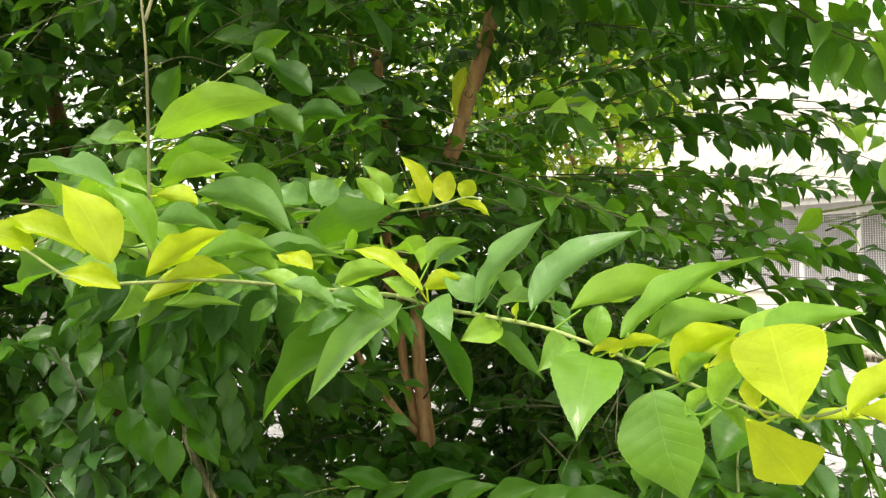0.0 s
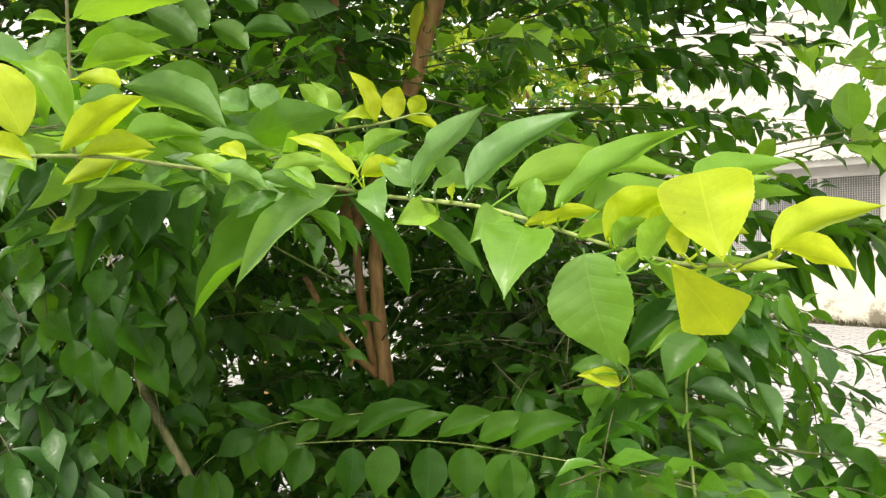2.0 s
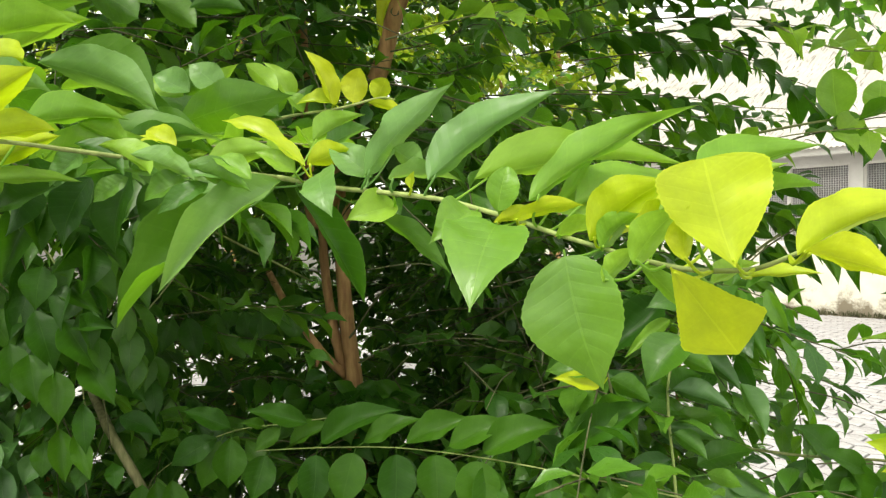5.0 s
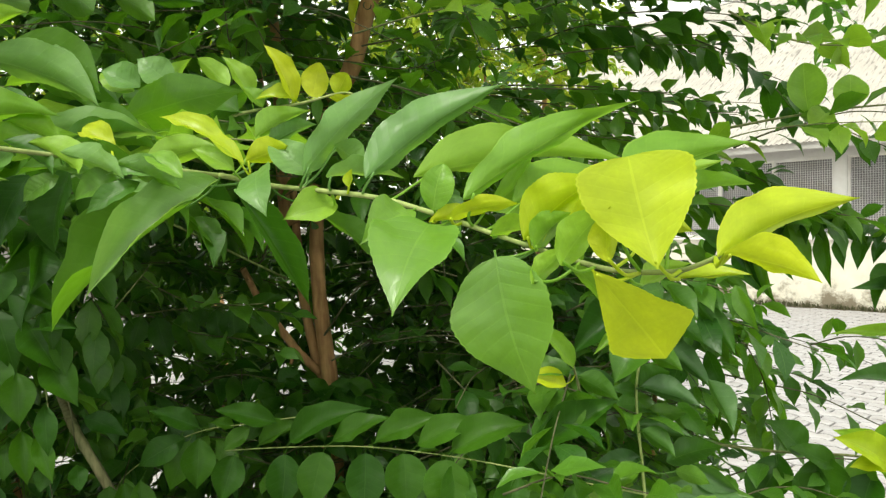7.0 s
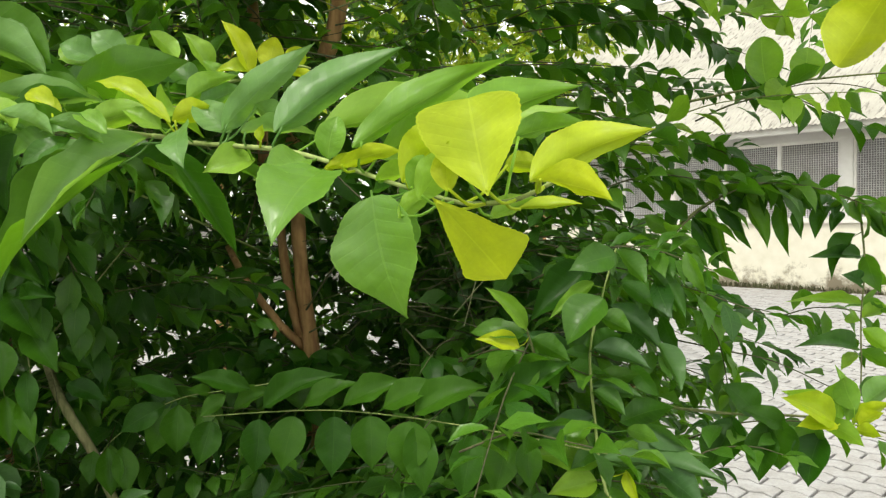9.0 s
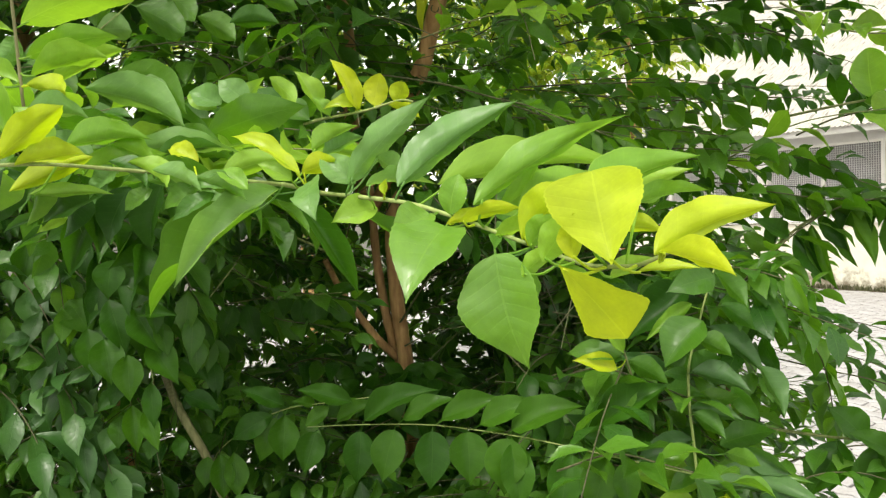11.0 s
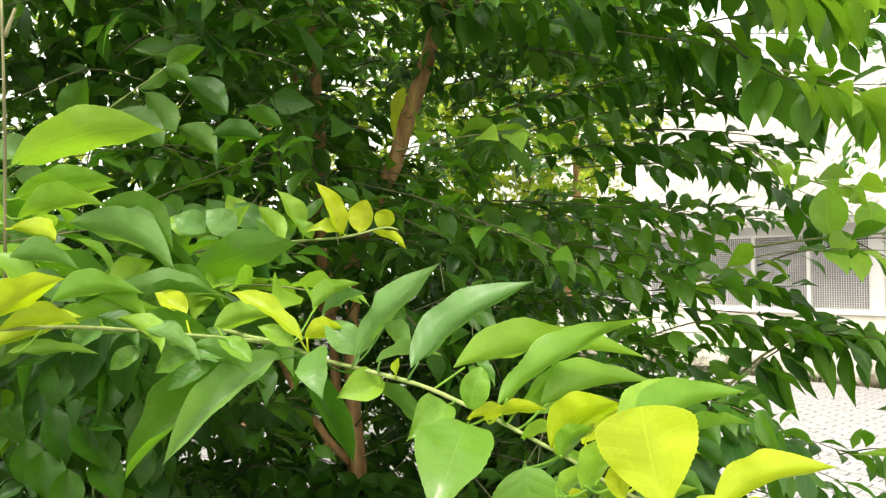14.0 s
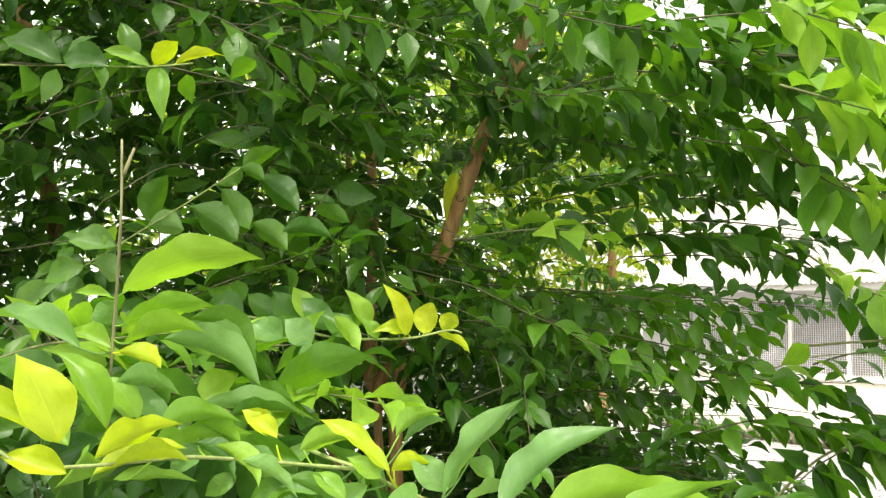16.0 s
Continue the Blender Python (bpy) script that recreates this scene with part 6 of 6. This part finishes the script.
twig([(0.037, 0.782, 1.882), (0.112, 0.738, 1.829), (0.180, 0.703, 1.796), (0.241, 0.666, 1.770)], 7, 0.055, MID, "hang")
twig([(-0.228, 0.783, 1.845), (-0.129, 0.757, 1.822), (-0.049, 0.740, 1.804), (0.027, 0.724, 1.774)], 6, 0.045, MID, "hang")
twig([(-0.335, 0.782, 1.848), (-0.247, 0.767, 1.816), (-0.199, 0.740, 1.786), (-0.123, 0.744, 1.758)], 6, 0.045, MID, "hang")
twig([(-0.296, 0.779, 1.409), (-0.222, 0.729, 1.422), (-0.155, 0.679, 1.422), (-0.092, 0.639, 1.407)], 6, 0.058, MID, "spread")
twig([(-0.268, 0.639, 1.399), (-0.210, 0.599, 1.406), (-0.158, 0.559, 1.406), (-0.111, 0.539, 1.404)], 5, 0.058, MID, "spread")
twig([(-0.165, 0.639, 1.403), (-0.114, 0.598, 1.389), (-0.081, 0.578, 1.378), (-0.043, 0.578, 1.359)], 5, 0.055, MID, "fall")
twig([(-0.433, 0.781, 1.461), (-0.346, 0.700, 1.438), (-0.278, 0.639, 1.415), (-0.220, 0.599, 1.391)], 6, 0.055, MID, "spread")
twig([(-0.410, 0.680, 1.421), (-0.333, 0.639, 1.441), (-0.272, 0.618, 1.448), (-0.205, 0.598, 1.456)], 6, 0.055, LIGHT, "spread")
twig([(-0.311, 0.644, 1.401), (-0.237, 0.603, 1.407), (-0.172, 0.583, 1.415), (-0.120, 0.563, 1.414)], 6, 0.055, MID, "spread")
twig([(-0.253, 0.762, 1.424), (-0.178, 0.731, 1.440), (-0.110, 0.710, 1.448), (-0.051, 0.702, 1.442)], 6, 0.052, MID, "spread")
twig([(-0.164, 0.605, 1.395), (-0.102, 0.584, 1.409), (-0.052, 0.564, 1.412), (-0.005, 0.545, 1.407)], 6, 0.055, LIGHT, "spread")
twig([(-0.475, 0.754, 1.476), (-0.390, 0.716, 1.466), (-0.322, 0.697, 1.457), (-0.258, 0.677, 1.460)], 6, 0.055, MID, "spread")
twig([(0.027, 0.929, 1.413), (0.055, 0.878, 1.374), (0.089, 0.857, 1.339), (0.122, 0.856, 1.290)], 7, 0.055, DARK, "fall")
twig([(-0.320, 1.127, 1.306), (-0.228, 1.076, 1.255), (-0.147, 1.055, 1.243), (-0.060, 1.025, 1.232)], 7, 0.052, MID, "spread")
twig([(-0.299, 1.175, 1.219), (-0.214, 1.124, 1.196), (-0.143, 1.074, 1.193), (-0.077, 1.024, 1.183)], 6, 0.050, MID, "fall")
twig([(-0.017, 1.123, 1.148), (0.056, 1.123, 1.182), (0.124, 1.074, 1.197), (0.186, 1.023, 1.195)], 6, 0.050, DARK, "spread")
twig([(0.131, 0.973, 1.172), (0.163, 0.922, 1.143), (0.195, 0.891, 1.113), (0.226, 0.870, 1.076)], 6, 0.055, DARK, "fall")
twig([(0.195, 0.892, 1.142), (0.244, 0.852, 1.164), (0.287, 0.812, 1.158), (0.337, 0.772, 1.142)], 7, 0.056, MID, "spread")
twig([(0.182, 0.751, 1.076), (0.238, 0.731, 1.100), (0.284, 0.691, 1.101), (0.337, 0.670, 1.091)], 6, 0.055, MID, "spread")
twig([(-0.194, 1.045, 1.765), (-0.122, 1.028, 1.745), (-0.061, 1.008, 1.746), (-0.020, 0.998, 1.749)], 6, 0.046, MID, "mixed")
twig([(-0.177, 1.076, 1.675), (-0.105, 1.055, 1.687), (-0.052, 1.036, 1.681), (-0.008, 1.009, 1.660)], 6, 0.046, MID, "mixed")
twig([(0.184, 1.115, 1.376), (0.297, 1.074, 1.392), (0.396, 1.045, 1.390), (0.482, 1.017, 1.380), (0.591, 0.999, 1.370)], 12, 0.042, DARK, "mixed")
twig([(0.164, 1.082, 1.311), (0.259, 1.050, 1.336), (0.348, 1.020, 1.335), (0.452, 1.002, 1.326)], 11, 0.042, DARK, "mixed")
twig([(0.175, 1.027, 1.265), (0.266, 1.005, 1.288), (0.353, 0.986, 1.288), (0.425, 0.957, 1.281)], 11, 0.042, DARK, "mixed")
twig([(0.136, 1.187, 1.442), (0.230, 1.136, 1.456), (0.322, 1.108, 1.446), (0.403, 1.091, 1.429)], 9, 0.042, DARK, "mixed")
twig([(-0.207, 1.195, 1.673), (-0.133, 1.142, 1.640), (-0.076, 1.110, 1.622), (-0.006, 1.088, 1.612)], 6, 0.050, MID, "mixed")
twig([(-0.196, 1.296, 1.741), (-0.119, 1.243, 1.705), (-0.047, 1.190, 1.670), (0.009, 1.189, 1.679)], 6, 0.050, DARK, "mixed")
twig([(-0.169, 0.608, 1.394), (-0.125, 0.586, 1.387), (-0.087, 0.565, 1.376), (-0.063, 0.554, 1.357)], 6, 0.048, MID, "fall")
twig([(-0.328, 0.693, 1.388), (-0.266, 0.650, 1.379), (-0.216, 0.629, 1.362), (-0.180, 0.607, 1.336)], 6, 0.050, DARK, "fall")
leaf(bough, (-0.103, 0.416, 1.393), (-0.067, 0.394, 1.376), 0.014, 74, LIGHT, 0.06)
leaf(bough, (-0.115, 0.416, 1.394), (-0.085, 0.405, 1.376), 0.014, 70, MID, 0.06)
leaf(bough, (-0.083, 0.405, 1.387), (-0.045, 0.384, 1.372), 0.016, 70, SOFT, 0.06)
leaf(bough, (-0.088, 0.415, 1.376), (-0.107, 0.415, 1.364), 0.014, 69, MID, 0.06)
leaf(bough, (-0.054, 0.394, 1.380), (-0.018, 0.378, 1.366), 0.016, 67, MID, 0.06)
leaf(bough, (-0.054, 0.404, 1.374), (-0.078, 0.405, 1.364), 0.015, 61, MID, 0.06)
leaf(bough, (-0.193, 0.489, 1.399), (-0.221, 0.489, 1.376), 0.020, 82, MID, 0.06)
leaf(bough, (-0.174, 0.488, 1.397), (-0.155, 0.487, 1.371), 0.020, 78, MID, 0.06)
leaf(bough, (-0.030, 0.393, 1.374), (-0.058, 0.394, 1.376), 0.011, 54, SOFT, 0.06)
leaf(bough, (-0.042, 0.394, 1.371), (-0.064, 0.384, 1.357), 0.013, 54, MID, 0.06)
leaf(bough, (-0.217, 0.490, 1.413), (-0.176, 0.468, 1.396), 0.018, 76, LIGHT, 0.06)
leaf(bough, (-0.019, 0.383, 1.372), (-0.041, 0.394, 1.385), 0.012, 42, LIGHT, 0.06)
twig([(0.009, 1.175, 1.911), (0.068, 1.125, 1.875), (0.122, 1.094, 1.848), (0.183, 1.073, 1.825)], 7, 0.050, DARK, "hang")
twig([(-0.158, 1.332, 1.694), (-0.078, 1.279, 1.676), (-0.005, 1.258, 1.645), (0.056, 1.226, 1.632)], 8, 0.050, MID, "mixed")
twig([(-0.162, 1.409, 1.984), (-0.076, 1.358, 1.935), (-0.008, 1.338, 1.897), (0.047, 1.307, 1.868)], 8, 0.050, MID, "mixed")
twig([(-0.113, 1.337, 1.611), (-0.046, 1.282, 1.627), (0.018, 1.231, 1.592), (0.050, 1.182, 1.559)], 8, 0.050, DARK, "mixed")
leaf(low_sprig, (0.607, 0.780, 1.079), (0.547, 0.776, 1.112), 0.037, 63, YOUNG, 0.06)
leaf(low_sprig, (0.611, 0.780, 1.076), (0.562, 0.774, 1.081), 0.028, 35, YOUNG, 0.05)
leaf(low_sprig, (0.631, 0.779, 1.093), (0.618, 0.782, 1.130), 0.031, -89, LIGHT, 0.05, 0.5)
leaf(low_sprig, (0.634, 0.778, 1.076), (0.651, 0.758, 1.096), 0.019, 58, YOUNG, 0.05)
leaf(low_sprig, (0.631, 0.778, 1.070), (0.648, 0.757, 1.069), 0.021, 68, YOUNG, 0.05)
leaf(low_sprig, (0.648, 0.788, 1.096), (0.687, 0.777, 1.127), 0.030, 82, SOFT, 0.05)
leaf(low_sprig, (0.598, 0.790, 1.065), (0.575, 0.779, 1.008), 0.041, 12, DARK, 0.05)
leaf(low_sprig, (0.552, 0.824, 1.066), (0.536, 0.812, 1.003), 0.043, 10, DARK, 0.05)
leaf(low_sprig, (0.521, 0.846, 1.061), (0.481, 0.836, 1.010), 0.044, 29, DARK, 0.05)
leaf(low_sprig, (0.570, 0.813, 1.066), (0.522, 0.827, 1.087), 0.031, 49, DARK, 0.05)
twig([(-0.654, 1.082, 1.469), (-0.544, 0.980, 1.426), (-0.479, 0.929, 1.370), (-0.447, 0.907, 1.304), (-0.441, 0.906, 1.245)], 8, 0.062, MID, "fall")
twig([(-0.594, 1.111, 1.435), (-0.490, 1.010, 1.395), (-0.427, 0.958, 1.338), (-0.396, 0.936, 1.271), (-0.389, 0.935, 1.211)], 8, 0.062, DARK, "fall")
twig([(-0.498, 1.061, 1.447), (-0.403, 0.960, 1.407), (-0.345, 0.908, 1.353), (-0.316, 0.887, 1.288), (-0.310, 0.885, 1.231)], 8, 0.062, DARK, "fall")
twig([(-0.470, 1.130, 1.425), (-0.377, 1.029, 1.385), (-0.319, 0.978, 1.328), (-0.290, 0.956, 1.259), (-0.284, 0.955, 1.198)], 8, 0.062, MID, "fall")
twig([(-0.688, 1.128, 1.312), (-0.576, 1.027, 1.282), (-0.509, 0.976, 1.230), (-0.476, 0.954, 1.163), (-0.469, 0.953, 1.102)], 8, 0.062, GLOSSY, "fall")
twig([(-0.553, 1.078, 1.312), (-0.453, 0.977, 1.284), (-0.392, 0.926, 1.235), (-0.362, 0.904, 1.171), (-0.356, 0.903, 1.113)], 8, 0.062, DARK, "fall")
twig([(-0.509, 1.127, 1.282), (-0.412, 1.026, 1.255), (-0.353, 0.975, 1.204), (-0.323, 0.953, 1.137), (-0.316, 0.952, 1.076)], 8, 0.062, MID, "fall")
twig([(-0.624, 1.075, 1.193), (-0.517, 0.975, 1.175), (-0.453, 0.923, 1.132), (-0.422, 0.902, 1.071), (-0.416, 0.901, 1.012)], 8, 0.062, GLOSSY, "fall")
twig([(-0.538, 1.124, 1.166), (-0.439, 1.024, 1.148), (-0.378, 0.973, 1.103), (-0.348, 0.951, 1.038), (-0.341, 0.950, 0.977)], 8, 0.062, DARK, "fall")
twig([(-0.657, 1.044, 1.131), (-0.547, 0.943, 1.121), (-0.482, 0.892, 1.082), (-0.450, 0.871, 1.024), (-0.444, 0.870, 0.968)], 8, 0.062, GLOSSY, "fall")
twig([(-0.466, 1.178, 1.344), (-0.373, 1.077, 1.309), (-0.314, 1.026, 1.253), (-0.284, 1.004, 1.182), (-0.277, 1.003, 1.117)], 8, 0.062, DARK, "fall")
twig([(-0.574, 1.073, 1.106), (-0.472, 0.973, 1.096), (-0.410, 0.922, 1.057), (-0.380, 0.900, 0.997), (-0.374, 0.899, 0.939)], 8, 0.062, GLOSSY, "fall")


# ---- scar on the upper limb ----


def scar():
    """A ring-shaped branch scar on the bare limb."""
    verts, faces = [], []
    n = 12
    for i in range(n):
        a = 2 * math.pi * i / n
        for r, lift in ((0.0075, 0.0), (0.006, 0.0025), (0.0042, 0.0012), (0.001, -0.001)):
            verts.append(Vector((0.047 + r * math.cos(a), 1.2145 - lift, 1.700 + 1.15 * r * math.sin(a))))
    for i in range(n):
        for k in range(3):
            p, q = i * 4 + k, (i + 1) % n * 4 + k
            faces.append((p, q, q + 1, p + 1))
    tagged(child(new("branch_scar", mesh_of("branch_scar", verts, faces, DRY_TWIG, True)), shrub), "dark ring scar")


scar()

# ---- crowns ----


def crown(name, label, twigs, mat, thing, seed):
    """Many small leaves in pairs on drooping twigs, as one mass of foliage. twigs: start, way, length, leaf size."""
    rng = random.Random(seed)
    poses_of, tv, tf = [], [], []
    for start, way, long, size in twigs:
        sag = Vector((0, 0, -long * rng.uniform(0.05, 0.35)))
        line = smooth_line([start, start + way * long * 0.5 + sag * 0.25, start + way * long + sag], 4)
        v, f = tube(line, 0.0012, 0.0005, 4)
        tf += [tuple(i + len(tv) for i in q) for q in f]
        tv += v
        style = rng.choice(("spread", "spread", "mixed", "mixed", "hang", "fall"))
        poses_of += [leaf_pose(*p) for p in pairs_along(line, max(3, int(long / 0.032)), size, style, rng) if not bare(*p[0]) and not bare(*p[1])]
    tagged(child(joined(name, poses_of, mat, rng, 5), thing), label, kind="stuff")
    tagged(child(new("brushwood", mesh_of("brushwood", tv, tf, DRY_TWIG)), thing), "thin brown twigs", kind="stuff")


def fill(count, inside, bounds, size, seed, outward=0.6):
    """Twigs strewn evenly through the part of a block of space that inside() lets."""
    rng = random.Random(seed)
    made = []
    while len(made) < count:
        p = Vector([rng.uniform(a, b) for a, b in bounds])
        if not inside(p.x, p.y, p.z):
            continue
        way = Vector((rng.gauss(0, 1), rng.gauss(-outward, 0.8), rng.gauss(0.04, 0.26))).normalized()
        made.append((p, way, rng.uniform(0.13, 0.32), size * rng.uniform(0.75, 1.2)))
    return made


def clumped(x, y, z, least):
    """Whether a clump of leaves stands here: foliage gathers in clumps with gaps between."""
    return noise.noise(Vector((x * 5.5, y * 5.5, z * 7.0))) > least


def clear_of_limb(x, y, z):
    """Twigs are kept out from before the upper limb, to fit the camera's view of it."""
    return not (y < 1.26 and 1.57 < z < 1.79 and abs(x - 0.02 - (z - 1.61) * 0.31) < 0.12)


def in_main(x, y, z):
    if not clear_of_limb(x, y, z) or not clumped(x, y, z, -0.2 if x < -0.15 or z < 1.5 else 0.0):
        return False
    if z < 1.36:
        side = 0.06 + 0.36 * y
    elif z < 1.72:
        side = -0.02 + 0.20 * y
    else:
        side = 0.10 + 0.34 * y
    if x > side + 0.06 * math.sin(9 * z):
        return False
    if ((x + 0.3) / 1.25) ** 4 + ((y - 1.35) / 0.62) ** 6 + ((z - 1.5) / 0.98) ** 6 > 1:
        return False
    hollow = ((x + 0.02) / 0.30) ** 2 + ((z - 1.20) / 0.21) ** 2 + ((y - 1.0) / 0.50) ** 2
    return hollow > 1 and y > (1.06 if x < -0.15 and z < 1.4 else 0.95) + 0.10 * math.sin(5 * x + 3 * z) - 0.1 * max(0, z - 1.7)


MAIN = [(-1.5, 0.95), (0.85, 1.75), (0.6, 2.5)]
# the leaves are smaller high on the right, to open gaps in the camera's view
main_twigs = [(p, way, long, size * (0.85 if p.x > 0.0 and p.z > 1.45 else 1.0)) for p, way, long, size in fill(2400, in_main, MAIN, 0.051, 31)]
crown("foliage", "dense small dark green leaves", main_twigs, CROWN, shrub, 32)


def in_rear(x, y, z):
    return x < 0.05 + 0.22 * y and ((x + 0.7) / 1.9) ** 4 + ((z - 1.5) / 1.35) ** 4 < 1 and clumped(x, y, z, -0.03 if z > 1.6 and x > -0.1 else -0.3)


crown("foliage", "dark leaves at the back of the shrub", fill(1560, in_rear, [(-2.6, 1.0), (1.75, 2.5), (0.2, 3.0)], 0.041, 35), CROWN, shrub, 36)


def in_heart(x, y, z):
    return clumped(x, y, z, -0.25)


crown("foliage", "dark leaves behind the trunks", fill(420, in_heart, [(-0.6, 0.45), (1.7, 2.2), (0.7, 1.6)], 0.05, 45), CROWN, shrub, 46)


def in_front_low(x, y, z):
    return x < 0.30 + 0.15 * y and z < 1.00 - 0.10 * abs(x) + 0.03 * math.sin(7 * x)


crown("foliage", "green leaves low on the shrub", fill(420, in_front_low, [(-1.0, 0.6), (0.85, 1.3), (0.45, 1.05)], 0.056, 41), CROWN, shrub, 42)


def in_overhead(x, y, z):
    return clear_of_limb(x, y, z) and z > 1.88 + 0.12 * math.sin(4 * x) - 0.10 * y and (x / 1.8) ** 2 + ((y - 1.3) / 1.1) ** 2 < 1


# added leaves, mostly above the view, that keep light off the crown
crown("foliage", "high leafy canopy", fill(220, in_overhead, [(-1.8, 1.6), (0.6, 2.4), (1.9, 2.9)], 0.058, 51), CROWN, shrub, 52)

low_shrub = shrub_root(0.52, 1.55, "low dense dark green shrub beside the tall one")
for k in range(4):
    stem([(0.52 + 0.02 * k, 1.55, GROUND - 0.01), (0.48 + 0.04 * k, 1.5, 0.6), (0.36 + 0.07 * k, 1.48 - 0.04 * k, 1.15)], 0.009, 0.004, low_shrub, "limb", BARK)


def in_low(x, y, z):
    top = 1.36 - 0.25 * max(0, x - 0.35) - 0.4 * abs(y - 1.3)
    return z < top + 0.04 * math.sin(8 * x) and x < 0.0 + 0.33 * y and clumped(x, y, z, -0.25)


crown("foliage", "small dark green leaves", fill(700, in_low, [(0.15, 1.1), (1.0, 1.9), (0.3, 1.4)], 0.043, 61), CROWN, low_shrub, 62)

back_tree = new("tree")
back_tree.matrix_world = Matrix.Translation((1.2, 5.2, GROUND))
bpy.context.view_layer.update()
tagged(back_tree, "small sunlit yellow-green tree behind the shrub", "tree")
limb("trunk", [(1.2, 5.2, 0.08), (1.15, 5.2, 1.2), (1.2, 5.15, 2.2), (1.1, 5.2, 3.2)], 0.05, 0.02, back_tree)
limb("limb", [(1.18, 5.18, 1.4), (0.9, 5.0, 2.0), (0.6, 4.9, 2.6)], 0.025, 0.01, back_tree)


def in_back(x, y, z):
    return ((x - 0.75) / 0.95) ** 2 + ((y - 5.2) / 0.8) ** 2 + ((z - 2.9) / 1.25) ** 2 < 1


crown("crown", "bright yellow-green leaves", fill(800, in_back, [(-0.3, 1.8), (4.3, 6.1), (1.5, 4.2)], 0.075, 71, 0.2), SUNNY, back_tree, 72)

far_tree = new("tree")
far_tree.matrix_world = Matrix.Translation((-1.2, 5.6, GROUND))
bpy.context.view_layer.update()
tagged(far_tree, "sunlit yellow-green tree far behind the shrub", "tree")
limb("trunk", [(-1.2, 5.6, -0.02), (-1.25, 5.6, 1.2), (-1.1, 5.55, 2.4), (-1.2, 5.6, 3.6)], 0.06, 0.02, far_tree)


def in_far(x, y, z):
    return ((x + 1.1) / 1.9) ** 2 + ((y - 5.6) / 0.8) ** 2 + ((z - 2.9) / 1.5) ** 2 < 1 and clumped(x, y, z, 0.0)


crown("crown", "bright yellow-green leaves", fill(750, in_far, [(-3.0, 0.8), (4.7, 6.5), (1.3, 4.4)], 0.08, 75, 0.2), SUNNY, far_tree, 76)

# ---- paving ----


def paver_shape():
    """A zigzag paving block with a chamfered top, 0.225 by 0.1125."""
    a, b, k = 0.107, 0.0515, 0.012
    ring = []
    for s in (1, -1):
        for i in range(5):
            x = (-a + i * a / 2) * s
            ring.append((x, (b if s > 0 else -b) + k * (1 if i % 2 else -1)))
    ring = ring[:5][::-1] + ring[5:][::-1]
    ring.reverse()
    n = len(ring)
    verts = [(x, y, -0.03) for x, y in ring] + [(x, y, -0.004) for x, y in ring] + [(x * 0.97, y * 0.95, 0.0) for x, y in ring]
    faces = [tuple(range(2 * n, 3 * n))]
    for lv in (0, n):
        faces += [(lv + i, lv + (i + 1) % n, lv + n + (i + 1) % n, lv + n + i) for i in range(n)]
    return verts, faces


def paving():
    rng = random.Random(8)
    yard = new("paving")
    yard.matrix_world = Matrix.Translation((3.0, 6.0, GROUND))
    bpy.context.view_layer.update()
    tagged(yard, "pinkish grey zigzag concrete block paving in the yard", "paving", kind="structure")
    shape, faces = paver_shape()
    me = mesh_of("paver", shape, faces, PAVER)
    rest_v, rest_f = [], []
    near = []
    # the courses run along the house
    lay = Matrix.Rotation(math.atan2(ALONG.y, ALONG.x), 4, "Z")
    for j in range(-45, 150):
        for i in range(-66, 52):
            p = lay @ Vector((i * 0.228 + (0.114 if j % 2 else 0), j * 0.114, GROUND))
            x, y = p.x, p.y
            if not (x < 8.2 and -0.4 < y < 14.7):
                continue
            q = HOUSE_FRAME.inverted() @ p
            if q.y > -0.12 or x < -3.9 or (x < 1.0 and 0.6 < y < 2.5):
                continue
            tilt = Matrix.Translation((x, y, GROUND + rng.uniform(-0.0025, 0.002))) @ lay @ Euler((rng.gauss(0, 0.006), rng.gauss(0, 0.006), rng.gauss(0, 0.008))).to_matrix().to_4x4()
            if 4.2 < y < 8.4 and 0.29 * y < x < 0.29 * y + 1.9:
                near.append(tilt)
                continue
            k = len(rest_v)
            rest_v += [tilt @ Vector(v) for v in shape]
            rest_f += [tuple(k + c for c in f) for f in faces]
    for tilt in near[:320]:
        ob = new("paver", me)
        ob.parent = yard
        ob.matrix_basis = yard.matrix_world.inverted() @ tilt
    for tilt in near[320:]:
        k = len(rest_v)
        rest_v += [tilt @ Vector(v) for v in shape]
        rest_f += [tuple(k + c for c in f) for f in faces]
    far = child(new("far_pavers", mesh_of("far_pavers", rest_v, rest_f, PAVER)), yard)
    tagged(far, "", kind="stuff")


paving()
